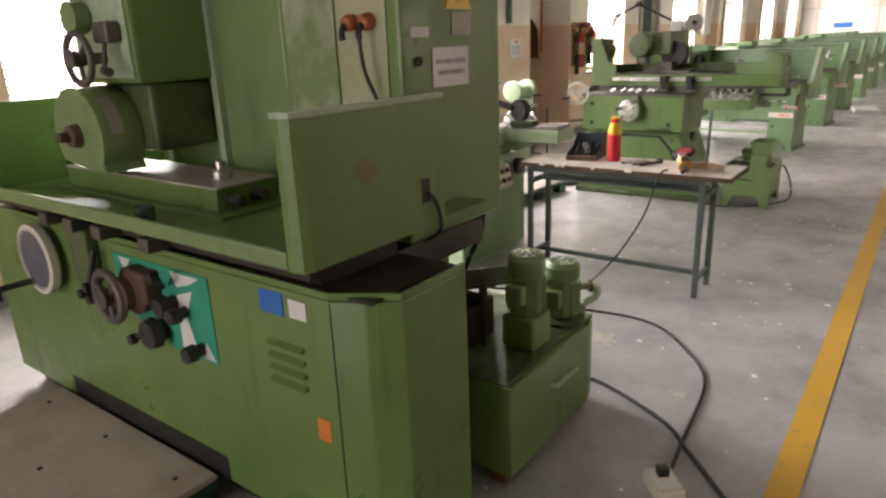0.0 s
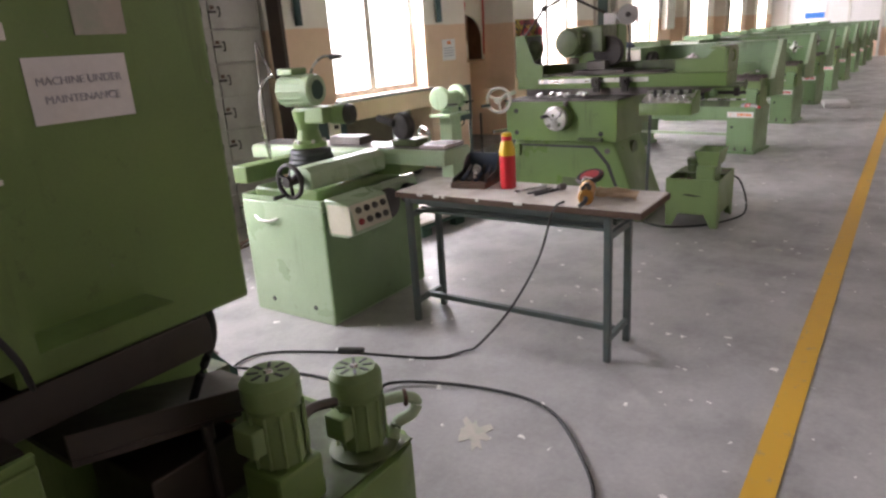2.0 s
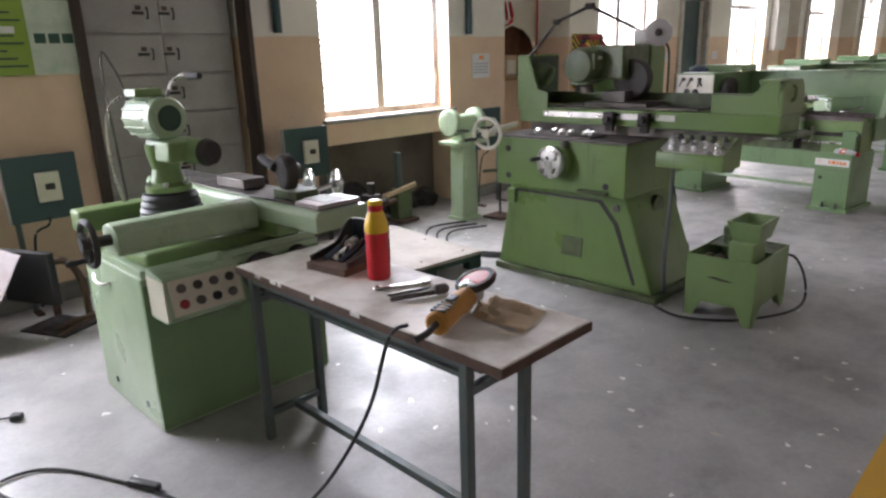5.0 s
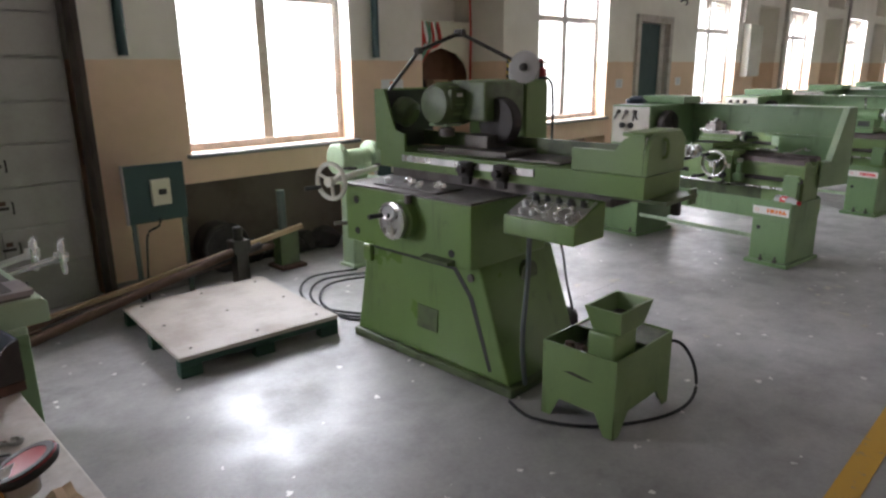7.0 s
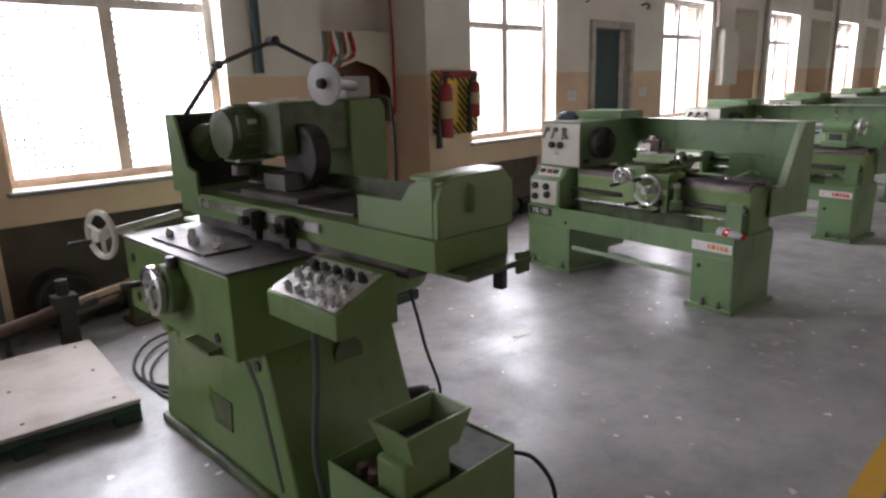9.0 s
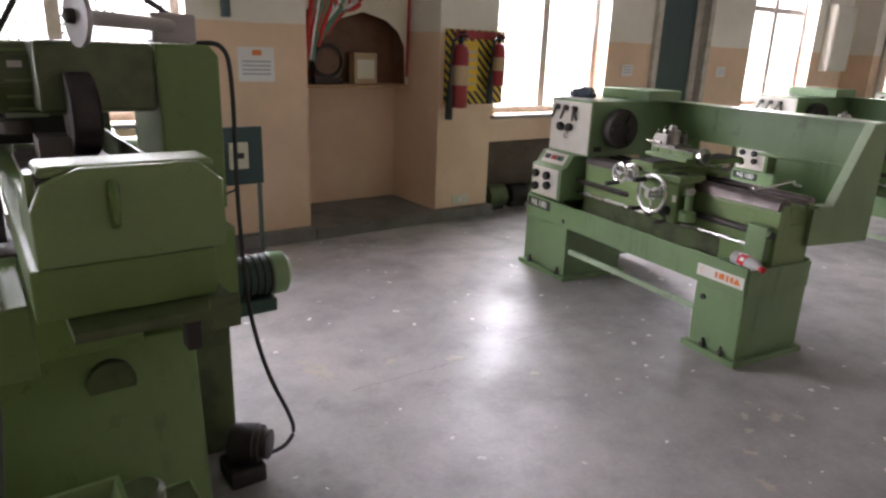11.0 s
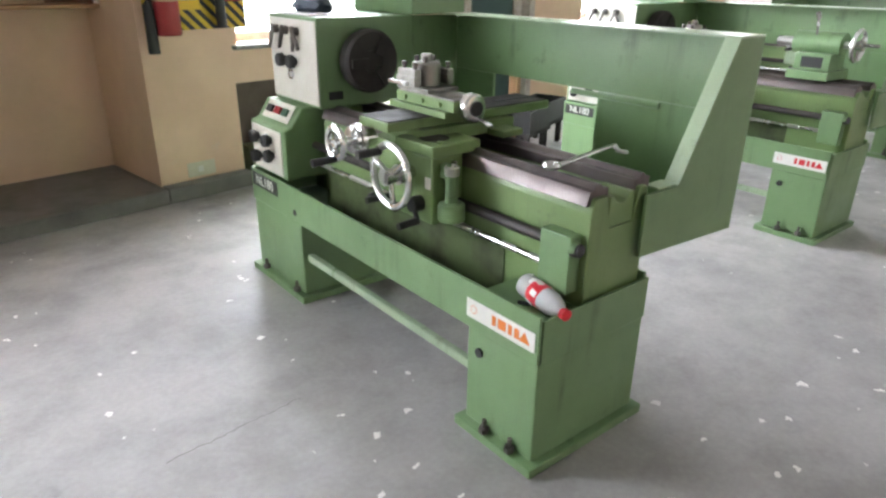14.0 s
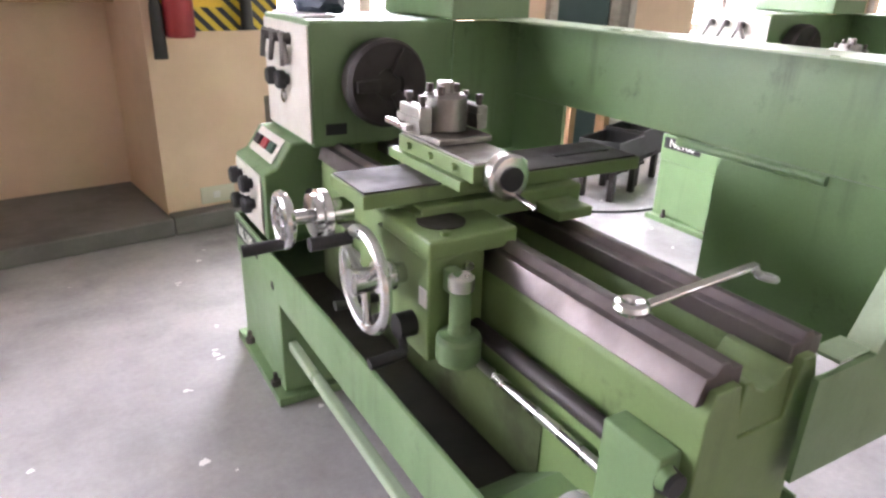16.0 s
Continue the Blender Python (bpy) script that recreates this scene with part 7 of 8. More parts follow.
n_ = thing("wall_notice", pose(8.72, 6.074, 1.28), "framed white safety notice with an orange mark", "notice")
part("sheet", box(B(), -0.14, 0, 0, 0.14, 0.005, 0.25), "paper", n_)
part("orange_mark", box(B(), -0.03, -0.002, 0.19, 0.04, -0.0005, 0.23), "orange_ink", n_)
for i in range(4):
    part("text_line", box(B(), -0.11, -0.002, 0.05 + i * 0.03, 0.11, -0.0005, 0.062 + i * 0.03), "ink", n_)
for x, z, w, h in ((10.65, 1.0, 0, 0), (12.95, 1.35, 0.09, 0.12), (14.75, 1.35, 0.09, 0.12), (8.75, 1.9, 0, 0)):
    if w:
        q_ = thing("wall_paper", pose(x, 6.075, z), "small white paper notice on the wall", "notice")
        part("sheet", box(B(), -w, 0, 0, w, 0.004, h), "paper", q_)
        for i in range(3):
            part("text_line", box(B(), -w * 0.7, -0.002, 0.03 + i * 0.03, w * 0.7, -0.0005, 0.04 + i * 0.03), "ink", q_)

# shrine-like shelf in the alcove
s = thing("alcove_shelf", pose(9.765, 6.60, 1.2), "arched wooden wall shelf hung with red garlands", "shelf")
part("shelf_board", box(B(), -0.63, -0.02, 0, 0.63, 0.24, 0.025, 0.003), "plywood", s)
bm = B()
arch = [(-0.63, 0.028), (-0.60, 0.028), (-0.60, 0.45), (-0.52, 0.62), (-0.35, 0.66), (-0.05, 0.60), (0.15, 0.66), (0.38, 0.60), (0.52, 0.50), (0.585, 0.38), (0.60, 0.028), (0.63, 0.028), (0.63, 0.95), (-0.63, 0.95)]
prism(bm, arch, "y", -0.01, 0.01)
part("arch_board", bm, "cream", s, "cream cut-out arch board")
part("back_board", box(B(), -0.63, 0.23, 0.026, 0.63, 0.239, 0.95), "wood", s, "dark brown back board")
for sx in (-0.625, 0.605):
    part("side_board", box(B(), sx, 0.012, 0.026, sx + 0.02, 0.228, 0.95), "wood", s)
rnd = random.Random(5)
for i in range(16):
    x = -0.38 + 0.03 * i
    drop = 0.12 + 0.045 * i * rnd.uniform(0.6, 1.2)
    pts = [(x, -0.02, 0.93), (x + rnd.uniform(-0.03, 0.03), -0.045, 0.72), (x - 0.04 - 0.008 * i, -0.035 - 0.02 * rnd.random(), 0.42 + 0.3 * drop), (max(-0.55, x - 0.06 - 0.012 * i), -0.03, drop)]
    part("garland", tube(B(), pts, rnd.uniform(0.012, 0.024), 8), ("cloth_r", "cloth_g", "cloth_r", "paper", "cloth_g")[i % 5], s, "faded festive garland")
for x, z0 in ((0.60, 0.1), (-0.62, 0.55)):
    part("garland", tube(B(), [(x, -0.03, 1.3), (x + 0.01, -0.04, 0.8), (x, -0.03, z0)], 0.012, 8), "cloth_r", s, "red paper streamer")
fr = thing("picture_frame", pose(9.62, 6.72, 1.226), "dark framed picture on the arched shelf", "picture")
part("frame", torus(B(), (0, 0, 0.2), (0, 1, 0), 0.14, 0.02, 24, 6), "dark_wood", fr)
part("stand", box(B(), -0.14, -0.02, 0, 0.14, 0.06, 0.055, 0.004), "dark_wood", fr)
part("picture", box(B(), -0.12, 0.01, 0.06, 0.12, 0.02, 0.33), "wood", fr)
bx = thing("paper_box", pose(9.98, 6.72, 1.226), "pale printed cardboard box on the shelf", "box")
part("box_body", box(B(), -0.12, -0.05, 0, 0.12, 0.06, 0.28, 0.004), "cardboard", bx)
part("label", box(B(), -0.09, -0.053, 0.05, 0.09, -0.0505, 0.22), "cream", bx)

# hazard board and extinguishers
h = thing("hazard_board", pose(10.79, 6.055, 1.08), "black and yellow striped extinguisher board", "sign")
part("striped_panel", box(B(), -0.34, 0, 0, 0.34, 0.02, 0.66, 0.002), "hazard", h)
part("yellow_panel", box(B(), -0.2, -0.004, 0.12, 0.02, -0.0005, 0.56), "yellow", h, "yellow printed panel")
part("red_header", box(B(), -0.24, -0.004, 0.58, 0.32, -0.0005, 0.65), "red_paint", h)
for i in range(5):
    part("text_line", box(B(), -0.18, -0.006, 0.18 + i * 0.07, 0.0, -0.0045, 0.195 + i * 0.07), "ink", h)


def extinguisher(x, y, z0, H_, r, label):
    E_ = thing("fire_extinguisher", pose(x, y, z0), label, "fire extinguisher", "extinguishers on the board")
    part("cylinder", spun(B(), [(r * 0.9, 0), (r, 0.01), (r, H_ * 0.72), (r * 0.8, H_ * 0.8), (r * 0.35, H_ * 0.84)], (0, 0, 0), (0, 0, 1), 24), "red_paint", E_)
    part("label_band", spun(B(), [(r * 1.008, H_ * 0.3), (r * 1.012, H_ * 0.31), (r * 1.012, H_ * 0.55), (r * 1.008, H_ * 0.56)], (0, 0, 0), (0, 0, 1), 24), "cardboard", E_, "pale instruction label")
    b_ = B()
    rod(b_, (0, 0, H_ * 0.84), (0, 0, H_ * 0.93), r * 0.3)
    box(b_, -0.02, -0.09, H_ * 0.92, 0.02, 0.02, H_ * 0.95, 0.004)
    box(b_, -0.015, -0.07, H_ * 0.97, 0.015, 0.02, H_, 0.004)
    part("valve_handle", b_, "black", E_)
    part("discharge_hose", tube(B(), [(-0.02, 0, H_ * 0.9), (-r * 1.3, -0.02, H_ * 0.85), (-r * 1.5, -0.01, H_ * 0.5), (-r * 1.45, 0, H_ * 0.3)], 0.013), "black", E_)
    part("horn", spun(B(), [(0.02, 0), (0.03, 0.05), (0.034, 0.3)], (-r * 1.45, 0, H_ * 0.3), (0, 0, -1), 14), "black", E_)
    part("wall_bracket", box(B(), -0.03, r * 0.9, H_ * 0.6, 0.03, 6.054 - y, H_ * 0.7), "scrap", E_)
    return E_


extinguisher(10.55, 5.97, 1.06, 0.66, 0.075, "red fire extinguisher with a black horn")
extinguisher(11.0, 5.98, 1.25, 0.46, 0.06, "small red fire extinguisher on the board")

so = thing("wall_socket", pose(10.69, 6.07, 0.17), "cream electrical socket plate on the wall", "socket")
part("plate", box(B(), -0.10, 0, -0.05, 0.10, 0.009, 0.05, 0.003), "cream", so)
part("switch", box(B(), -0.03, -0.006, -0.02, 0.01, -0.0005, 0.02, 0.002), "plate_white", so)

# dark door in its white frame
D = thing("door_1", pose(13.86, 6.12, 0), "grey glazed door in a white frame", "door", kind="structure")
for x in (-0.53, 0.44):
    part("jamb", box(B(), x, -0.09, 0, x + 0.09, 0.1, 2.36, 0.006), "frame", D)
part("lintel", box(B(), -0.439, -0.088, 2.26, 0.439, 0.098, 2.36, 0.006), "frame", D)
part("dark_panel", box(B(), -0.43, 0.02, 0.01, 0.43, 0.06, 2.25, 0.004), "teal_dark", D, "grey-blue leaf")
part("stile", box(B(), 0.30, 0.0, 0.01, 0.43, 0.019, 2.25, 0.003), "frame", D)
wc = thing("wall_cabinet", pose(17.5, 5.95, 1.45), "tall white cable cabinet on the wall", "cabinet")
part("body", box(B(), -0.3, 0, 0, 0.3, 0.125, 0.92, 0.006), "panel_white", wc)
part("door", box(B(), -0.28, -0.012, 0.03, 0.28, -0.001, 0.89, 0.004), "panel_white", wc)
for x, z0 in ((6.22, 1.73), (8.5, 1.73), (17.1, 2.4), (19.25, 1.0), (23.6, 1.0)):
    c_ = thing("conduit", pose(x, 6.04, z0), "grey painted vertical pipe on the wall", "pipe", "wall pipes")
    part("pipe", rod(B(), (0, 0, 0), (0, 0, TOP - z0), 0.035, None, 14), "teal_dark" if x < 9 else "frame", c_)
for x in (13.1, 14.62):
    l_ = thing("wall_hook", pose(x, 6.07, 2.6), "small iron hook in the wall", "hook", "wall hooks")
    part("hook", tube(B(), [(0, 0, 0), (0, -0.08, 0.02), (0, -0.12, -0.03), (0, -0.08, -0.05)], 0.012), "scrap", l_)

# far end: pale glazed partition with a blue notice
e = thing("partition", pose(30.96, 2.5, 0), "pale glazed partition across the end of the hall", "partition", kind="structure")
for y in range(-8, 4):
    part("post", box(B(), -0.06, y - 0.04, 0, -0.005, y + 0.04, 3.6), "panel_white", e)
    part("panel", box(B(), -0.03, y + 0.041, 1.03, -0.006, y + 0.959, 2.17), "plate_white", e)
for z in (1.0, 2.2, 3.5):
    for y in range(-8, 4):
        part("rail", box(B(), -0.055, y + 0.041, z - 0.03, -0.006, y + 0.959, z + 0.029), "panel_white", e)
part("notice", box(B(), -0.075, 1.74, 1.3, -0.062, 2.46, 2.0), "paper", e, "white notice with a blue band")
part("notice_band", box(B(), -0.08, 1.78, 1.45, -0.0755, 2.42, 1.65), "blue", e)

# bench grinder on its pedestal
g = thing("bench_grinder", pose(7.74, 5.45, 0), "pale green bench grinder on a pedestal", "grinding machine")
bm = B()
box(bm, -0.13, -0.10, 0.0, 0.13, 0.10, 0.03, 0.005)
prism(bm, [(-0.11, 0.031), (0.11, 0.031), (0.09, 0.72), (-0.09, 0.72)], "y", -0.08, 0.08, 0.006)
part("pedestal", bm, "green_light", g)
for i in range(6):
    part("louvre", box(B(), -0.06, -0.087, 0.4 + i * 0.04, 0.06, -0.0805, 0.415 + i * 0.04), "green_light", g)
part("tray", box(B(), -0.2, -0.14, 0.721, 0.2, 0.14, 0.75, 0.005), "green_light", g)
bm = B()
box(bm, -0.08, -0.07, 0.751, 0.08, 0.07, 0.82, 0.01)
rod(bm, (-0.12, 0, 0.90), (0.12, 0, 0.90), 0.09, None, 24)
part("motor", bm, "green_light", g)
for sx in (-1, 1):
    bm = B()
    spun(bm, [(0.06, 0), (0.12, 0.01), (0.125, 0.02), (0.125, 0.06), (0.11, 0.07)], (sx * 0.13, 0, 0.92), (sx, 0, 0), 28)
    part("wheel_guard", bm, "green_light", g)
    part("tool_rest", box(B(), sx * 0.16 - 0.04, -0.19, 0.85, sx * 0.16 + 0.04, -0.11, 0.865), "scrap", g)
part("grinding_wheel", spun(B(), [(0.03, 0.012), (0.1, 0.012), (0.1, 0.05), (0.03, 0.05)], (0.145, -0.02, 0.92), (1, 0, 0), 28), "stone_wheel", g)
st = thing("iron_stand", pose(7.98, 5.2, 0), "thin iron stand on a square foot", "stand")
part("foot", box(B(), -0.12, -0.12, 0, 0.12, 0.12, 0.02), "rust", st)
part("rod", rod(B(), (0, 0, 0.02), (0, 0, 0.72), 0.012), "scrap", st)

# long bars and scrap by the wall
for i, (y, z, mt, r_) in enumerate(((5.36, 0.035, "rust", 0.032), (5.45, 0.03, "scrap", 0.028), (5.55, 0.03, "rust", 0.025))):
    k = thing("steel_bar", Matrix(), "long rusty steel bar leaning by the wall", "bar", "bars by the wall")
    part("bar", rod(B(), (5.0, y - 0.02 + 0.04 * i, z), (6.78 + 0.14 * i, 5.60 + 0.04 * i, 0.32 - 0.03 * i), r_, None, 12), mt, k)
k = thing("square_bar", Matrix(), "pale square timber lying on the bars", "bar", "bars by the wall")
part("bar", box(B(), -1.1, -0.02, -0.02, 1.1, 0.02, 0.02, 0.003, Matrix.Translation((6.3, 5.74, 0.2)) @ Matrix.Rotation(radians(1), 4, "Z") @ Matrix.Rotation(radians(-8), 4, "Y")), "cardboard", k)
k = thing("bar_rest", pose(6.72, 5.6, 0), "black iron rest carrying the bars", "stand")
part("post", box(B(), -0.05, -0.05, 0, 0.05, 0.05, 0.28, 0.004), "scrap", k)
part("clamp", box(B(), -0.07, -0.06, 0.281, 0.07, 0.06, 0.38, 0.004), "scrap", k)
part("cap", rod(B(), (0, 0, 0.381), (0, 0, 0.48), 0.035, None, 14), "scrap", k)
k = thing("coil_drum", pose(6.85, 6.18, 0), "dark drum in the recess under the window", "drum")
part("drum", spun(B(), [(0.18, 0), (0.2, 0.02), (0.2, 0.2), (0.18, 0.22)], (0, 0.1, 0.21), (0, -1, 0), 28), "scrap", k)
part("rim", torus(B(), (0, -0.12, 0.21), (0, 1, 0), 0.19, 0.02, 28, 6), "scrap", k)
for i in range(9):
    x = 7.1 + 0.11 * i
    s_ = 0.06 + 0.06 * random.random()
    bm = B()
    bmesh.ops.create_icosphere(bm, subdivisions=2, radius=1)
    for v in bm.verts:
        q_ = 1 + 0.4 * noise.noise(v.co * 1.7 + Vector((i, 0, 0)))
        v.co = Vector((v.co.x * s_ * 1.3 * q_, v.co.y * s_ * q_, s_ * 0.8 + max(v.co.z, -0.8) * s_ * q_))
    thing("scrap_casting", pose(x, 6.12 + 0.12 * random.random(), 0), "oily lump of scrap casting on the floor", "scrap", "scrap in the recess", bm=bm, material="scrap")
k = thing("iron_post", pose(7.28, 5.85, 0), "grey-green machined post on a square base", "post")
part("base", box(B(), -0.12, -0.12, 0, 0.12, 0.12, 0.03, 0.004), "rust", k)
part("casing", box(B(), -0.09, -0.06, 0.031, 0.09, 0.06, 0.32, 0.006), "green_oily", k)
part("post", rod(B(), (-0.02, 0, 0.321), (-0.02, 0, 0.66), 0.035, None, 16), "leg_teal", k)
for i in range(4):
    x = 11.2 + 0.3 * i
    k = thing("machine_casting", pose(x, 6.2, 0), "oily green casting in the recess", "casting", "castings in the recess")
    part("body", rod(B(), (-0.1, 0, 0.13), (0.12, 0, 0.13), 0.12 - 0.015 * i, None, 18), "scrap" if i % 2 else "green_oily", k)
    part("foot", box(B(), -0.09, -0.07, 0, 0.1, 0.07, 0.05), "scrap", k)

# leaning sheet, its stool and the round stand
bm = B()
A_, B_, C_ = Vector((3.69, 5.28, 0.01)), Vector((3.45, 5.82, 0.10)), Vector((4.02, 5.42, 0.50))
D_ = B_ + C_ - A_
nn = (B_ - A_).cross(C_ - A_).normalized() * 0.006
vs = [bm.verts.new(p_) for p_ in (A_, B_, D_, C_)]
ws = [bm.verts.new(p_ + nn) for p_ in (A_, B_, D_, C_)]
bm.faces.new(vs)
bm.faces.new(ws[::-1])
for i in range(4):
    bm.faces.new((vs[i], ws[i], ws[(i + 1) % 4], vs[(i + 1) % 4]))
thing("metal_sheet", Matrix(), "dusty sheet of metal leaning on a stool", "sheet", bm=bm, material="sheet")
k = thing("stool", pose(4.06, 5.52, 0, 0, 0, 25), "dark overturned stool with a curved leg", "stool")
part("seat", box(B(), -0.02, -0.2, 0.18, 0.03, 0.2, 0.50, 0.01), "black", k)
part("leg", tube(B(), [(0.03, -0.12, 0.42), (0.15, -0.14, 0.40), (0.22, -0.15, 0.25), (0.23, -0.15, 0.0)], 0.022), "rust", k)
part("leg", tube(B(), [(0.03, 0.12, 0.42), (0.15, 0.12, 0.40), (0.22, 0.12, 0.25), (0.23, 0.12, 0.0)], 0.022), "rust", k)
part("foot_plate", box(B(), -0.05, -0.25, 0, 0.22, 0.1, 0.012), "scrap", k)
for i, (a_, c_) in enumerate((((4.1, 5.3, 0.02), (5.1, 5.2, 0.30)), ((4.12, 5.42, 0.015), (5.2, 5.3, 0.24)), ((4.2, 5.5, 0.015), (5.3, 5.4, 0.12)))):
    k = thing("thin_rod", Matrix(), "thin rusty rod among the bars", "bar", "thin rods by the wall")
    part("rod", rod(B(), a_, c_, 0.012, None, 8), "rust", k)
k = thing("pedestal_drill_base", pose(3.12, 5.42, 0), "green round machine base with chrome wheel", "machine base")
part("base", spun(B(), [(0.30, 0), (0.30, 0.04), (0.24, 0.08), (0.19, 0.12), (0.19, 0.62), (0.16, 0.64)], (0, 0, 0), (0, 0, 1), 28), "green", k)
part("wheel", torus(B(), (0.12, -0.14, 0.68), (0.3, 1, 0.1), 0.06, 0.012, 20, 6), "chrome", k)
part("spindle", rod(B(), (0.12, -0.14, 0.64), (0.12, -0.10, 0.68), 0.02), "chrome", k)

# low chute and red tray by the large grinder
k = thing("chip_chute", pose(3.0, 3.3, 0), "dark green sheet-metal chute with a pale lip", "chute")
b = B()
prism(b, [(3.0, 0.53), (3.32, 0.12), (3.32, 0.0), (3.305, 0.0), (3.305, 0.11), (3.0, 0.505)], "y", 3.69, 4.1)
at(k, b, "slope", "green_dark")
b = B()
prism(b, [(2.9, 0.12), (3.18, 0.0), (3.304, 0.0), (3.304, 0.108), (2.99, 0.512), (2.9, 0.5)], "y", 3.675, 3.689)
at(k, b, "side_sheet", "green_dark")
b = B()
prism(b, [(3.01, 0.0), (3.304, 0.0), (3.304, 0.108), (3.01, 0.48)], "y", 4.05, 4.065)
at(k, b, "side_sheet", "green_dark")
b = B()
prism(b, [(3.0, 0.532), (3.25, 0.212), (3.262, 0.222), (3.012, 0.545)], "y", 3.72, 4.11)
at(k, b, "lip", "sheet", None, "bright worn lip")
at(k, rod(B(), (2.90, 3.66, 0.47), (3.12, 3.50, 0.015), 0.014), "drain_pipe", "rust", None, "brown drain pipe")
k = thing("drip_tray", pose(2.99, 3.42, 0), "dark red steel drip tray on the floor", "tray")
part("tray_floor", box(B(), -0.16, -0.18, 0, 0.16, 0.18, 0.01), "red_paint", k)
for q in ((-0.16, -0.18, 0.16, -0.17), (-0.16, 0.17, 0.16, 0.18), (-0.16, -0.169, -0.15, 0.169), (0.15, -0.169, 0.16, 0.169)):
    part("tray_side", box(B(), q[0], q[1], 0.011, q[2], q[3], 0.13), "green", k)

# crates behind the lathes
for x, y, z in ((13.12, 5.15, 0.23), (13.58, 5.3, 0.23)):
    k = thing("black_crate", pose(x, y, 0, 0, 0, 12), "black plastic crate on a low dark stand", "crate", "crates behind the lathe")
    bm = B()
    for a1, b1, a2, b2 in ((-0.2, -0.15, 0.2, -0.14), (-0.2, 0.14, 0.2, 0.15), (-0.2, -0.14, -0.19, 0.14), (0.19, -0.14, 0.2, 0.14)):
        box(bm, a1, b1, z, a2, b2, z + 0.18)
    box(bm, -0.19, -0.14, z, 0.19, 0.14, z + 0.012)
    part("crate", bm, "black", k)
    for a1, b1 in ((-0.18, -0.13), (0.14, -0.13), (-0.18, 0.09), (0.14, 0.09)):
        part("stand_leg", box(B(), a1, b1, 0, a1 + 0.04, b1 + 0.04, z - 0.023), "scrap", k)
    part("stand_top", box(B(), -0.22, -0.16, z - 0.022, 0.22, 0.16, z - 0.0005), "scrap", k)

k = thing("timber_stand", pose(12.98, 5.45, 0, 0, 0, 12), "raw timber stand behind the lathe", "stand")
for sx in (-0.04, 0.5):
    part("upright", box(B(), sx, -0.04, 0, sx + 0.08, 0.04, 0.72, 0.004), "plywood", k)
part("top_rail", box(B(), -0.06, -0.045, 0.721, 0.6, 0.045, 0.78, 0.004), "plywood", k)
cable_pts = [(12.6, 5.0, 0.008), (12.9, 4.8, 0.008), (13.3, 4.72, 0.008), (13.8, 4.9, 0.008)]

# white parcel on the floor by the far lathes
k = thing("wrapped_parcel", pose(15.0, 2.35, 0, 0, 0, 10), "white wrapped parcel on the floor", "parcel")
part("parcel", box(B(), -0.35, -0.2, 0, 0.35, 0.2, 0.09, 0.03), "paper", k)

# ---- cables on the floor ----
def cable(name, pts, r, label):
    c_ = thing(name, Matrix(), label, "cable", "cables on the floor")
    part("sheath", tube(B(), pts, r, 8, 8), "cable", c_)
    return c_


cable("power_cable", [(4.34, 2.52, 0.77), (4.30, 2.56, 0.73), (4.26, 2.62, 0.5), (4.21, 2.75, 0.25), (4.18, 2.92, 0.04), (4.14, 2.98, 0.01), (4.0, 3.1, 0.008), (3.84, 3.55, 0.008), (3.65, 3.9, 0.008), (3.45, 3.92, 0.01), (3.30, 3.75, 0.012)], 0.006, "grey grinder lead trailing to the floor")
cable("extension_cable", [(3.36, 4.2, 0.008), (3.5, 3.8, 0.008), (3.60, 3.4, 0.008), (3.52, 3.05, 0.008), (3.69, 3.1, 0.02), (3.86, 2.76, 0.008), (3.86, 2.4, 0.008), (3.6, 2.12, 0.008), (3.35, 1.98, 0.008), (2.91, 1.93, 0.008), (2.62, 1.9, 0.015)], 0.007, "dark extension lead looping over the floor")
cable("supply_cable", [(2.9, 2.6, 0.1), (3.0, 2.5, 0.02), (3.11, 2.41, 0.009), (2.95, 2.05, 0.009), (2.78, 1.88, 0.009), (2.60, 1.72, 0.009), (2.3, 1.45, 0.009), (1.9, 1.1, 0.009)], 0.009, "thick black supply cable on the floor")
cable("floor_cable", cable_pts, 0.008, "thin dark cable on the floor behind the lathe")
for i, (y, z) in enumerate(((4.5, 0.01), (4.62, 0.01), (4.75, 0.012))):
    cable("hose_coil", [(6.95 + 0.05 * i, 4.3, z), (6.85, y, z), (6.95, y + 0.4, z), (7.2, y + 0.6, z + 0.02), (7.6, y + 0.55, z)], 0.009, "black hose lying behind the grinder")
k = thing("extension_socket", pose(2.52, 1.89, 0, 0, 0, 40), "white extension socket block on the floor", "socket")
part("block", box(B(), -0.07, -0.05, 0, 0.07, 0.05, 0.05, 0.006), "cream", k)
part("socket_face", box(B(), -0.05, -0.035, 0.0505, 0.05, 0.035, 0.055), "plate_white", k)
part("plug", box(B(), 0.0, -0.02, 0.0555, 0.035, 0.02, 0.09, 0.005), "black", k)
k = thing("loose_plug", pose(3.66, 4.45, 0, 0, 0, -40), "black plug with a stub of cable", "plug")
part("body", box(B(), 0.0, -0.02, 0, 0.05, 0.02, 0.03, 0.008), "black", k)
part("stub", rod(B(), (0, 0, 0.012), (-0.09, 0, 0.006), 0.005), "cable", k)
k = thing("cable_joint", pose(3.87, 3.50, 0, 0, 0, -65), "taped joint in the floor cable", "cable joint")
part("tape", box(B(), -0.07, -0.016, 0.0, 0.07, 0.016, 0.03, 0.008), "black", k)

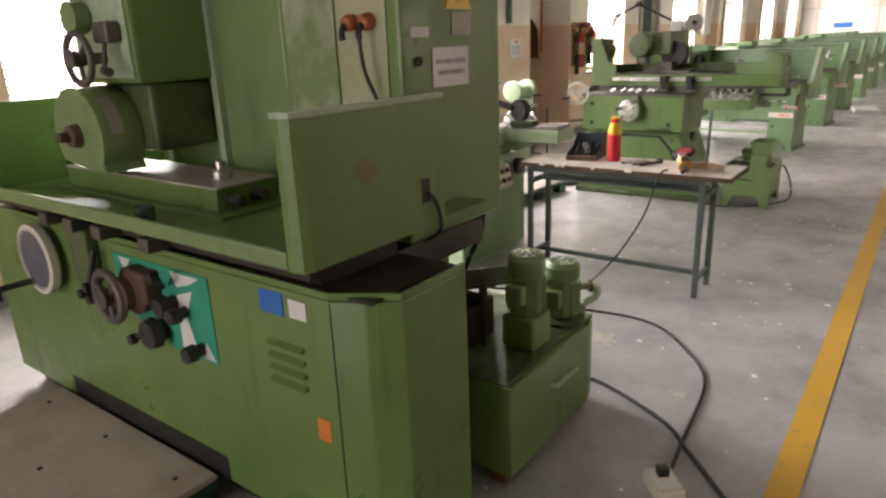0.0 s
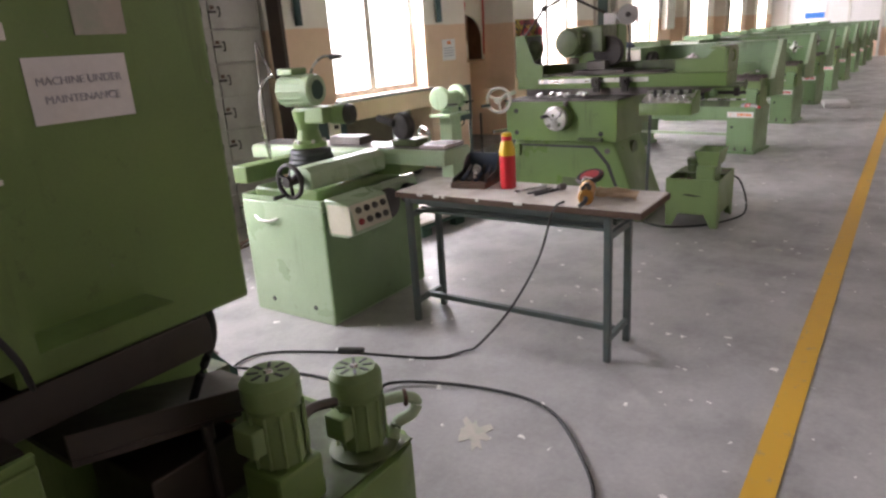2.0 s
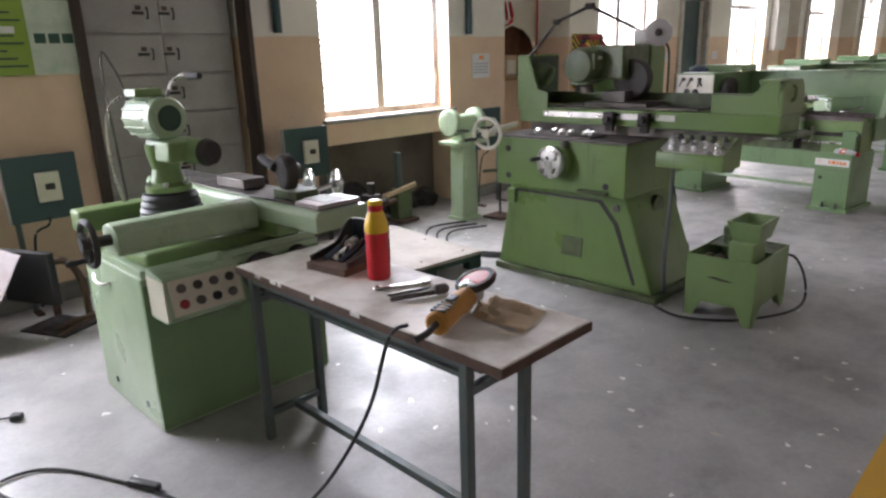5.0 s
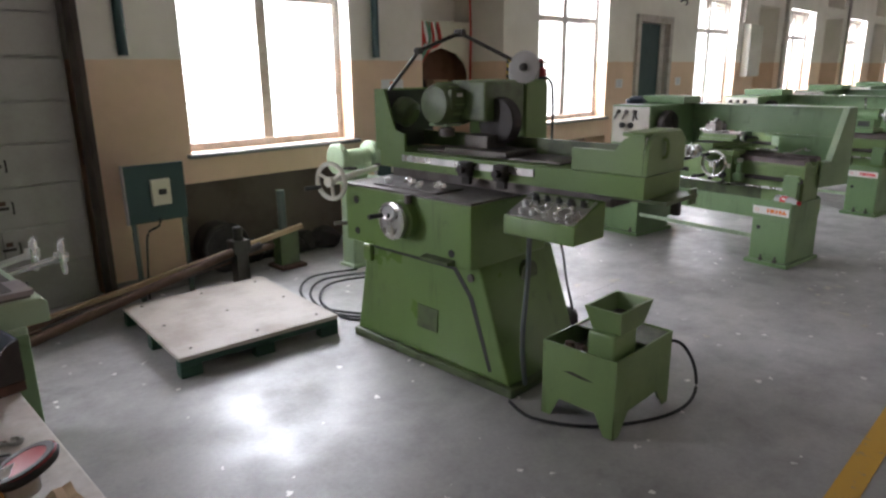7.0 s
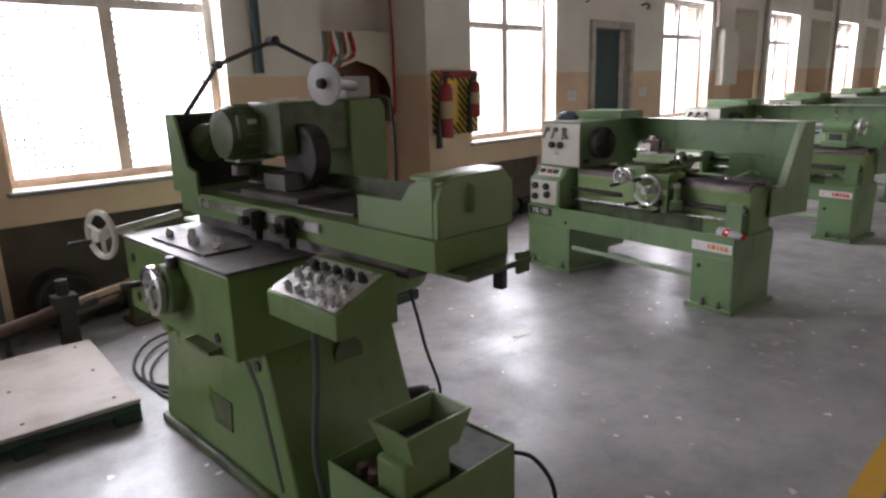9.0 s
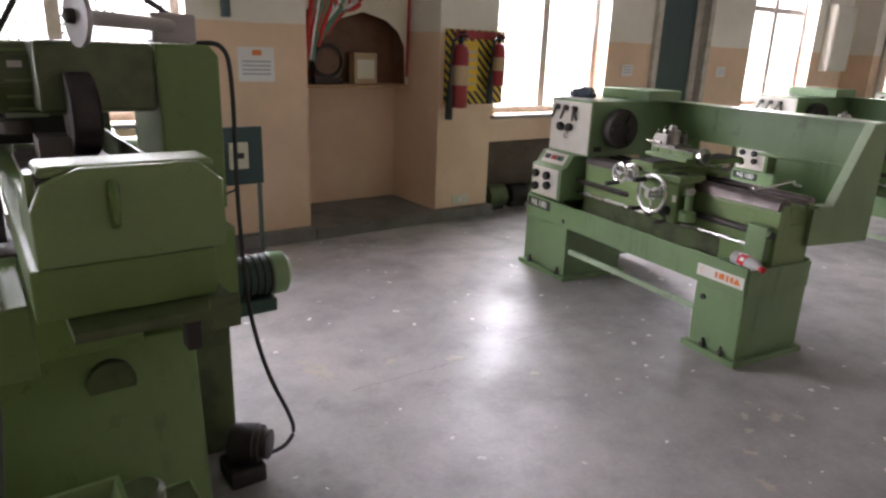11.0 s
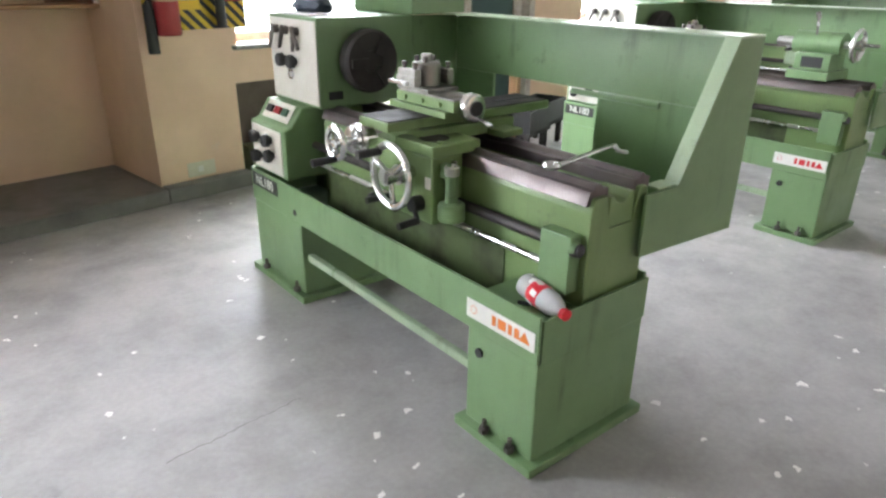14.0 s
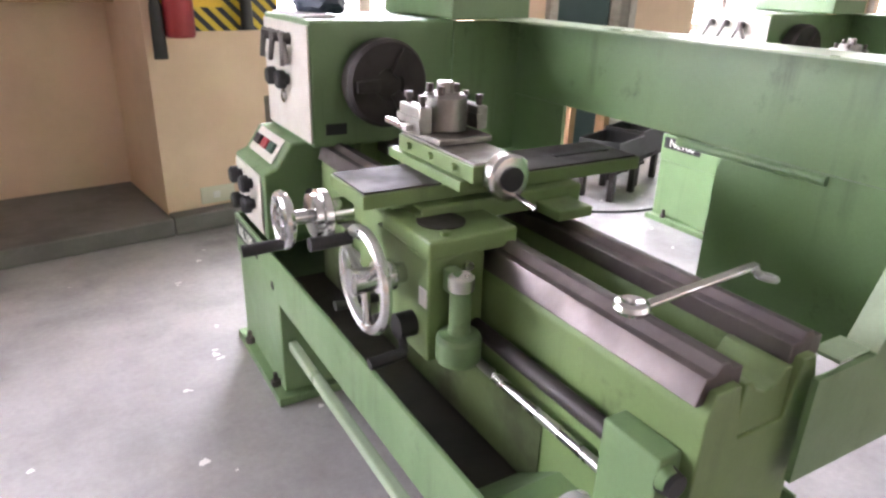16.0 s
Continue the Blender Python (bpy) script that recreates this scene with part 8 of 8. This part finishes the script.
# patches of spilt white paint and old score lines on the floor
def splash(x, y, s, seed):
    rnd = random.Random(seed)
    bm_ = B()
    ring = []
    for i in range(22):
        a__ = i * 2 * math.pi / 22
        rr = s * (0.45 + 0.75 * rnd.random())
        ring.append(bm_.verts.new((rr * math.cos(a__) * 1.7, rr * math.sin(a__), 0.0015)))
    bm_.faces.new(ring)
    r_ = bmesh.ops.extrude_face_region(bm_, geom=bm_.faces[:])
    bmesh.ops.translate(bm_, vec=(0, 0, 0.0015), verts=[v for v in r_["geom"] if isinstance(v, bmesh.types.BMVert)])
    thing("paint_spill", pose(x, y, 0, 0, 0, seed * 37), "dried splash of white paint on the floor", "paint spill", "paint splashes", bm=bm_, material="paint_fade")


for i, (x, y, s) in enumerate(((3.56, 2.56, 0.07), (3.2, 2.05, 0.025), (8.14, 3.84, 0.06), (8.12, 3.97, 0.03), (9.72, 2.35, 0.03), (9.60, 2.43, 0.02), (9.81, 2.29, 0.025), (9.73, 2.49, 0.012), (9.06, 3.25, 0.02), (8.51, 3.74, 0.025), (8.2, 2.6, 0.02), (9.2, 2.1, 0.03), (9.35, 2.25, 0.022), (9.05, 1.95, 0.02), (9.5, 2.35, 0.018), (6.4, 1.9, 0.02), (5.6, 2.1, 0.015), (13.4, 2.45, 0.05), (8.8, 3.6, 0.04))):
    splash(x, y, s, i + 1)

# joints scored across the slab
for xa, ya, xb, yb in ((8.2, 3.578, 8.75, 3.57), (9.25, 3.592, 9.75, 3.578), (8.05, 4.72, 8.45, 4.62)):
    bm_ = B()
    n_seg = 24
    edge_a, edge_b = [], []
    rnd = random.Random(int(xa * 10))
    for i in range(n_seg + 1):
        f_ = i / n_seg
        x_, y_ = xa + (xb - xa) * f_, ya + (yb - ya) * f_ + rnd.uniform(-0.008, 0.008)
        w_ = rnd.uniform(0.0008, 0.0028)
        edge_a.append(bm_.verts.new((x_, y_ - w_, 0.0012)))
        edge_b.append(bm_.verts.new((x_, y_ + w_, 0.0012)))
    for i in range(n_seg):
        bm_.faces.new((edge_a[i], edge_a[i + 1], edge_b[i + 1], edge_b[i]))
    tagged(thing("floor_joint", Matrix(), "thin dusty joint scored in the concrete", "floor joint", bm=bm_, material="plinth"), kind="structure")
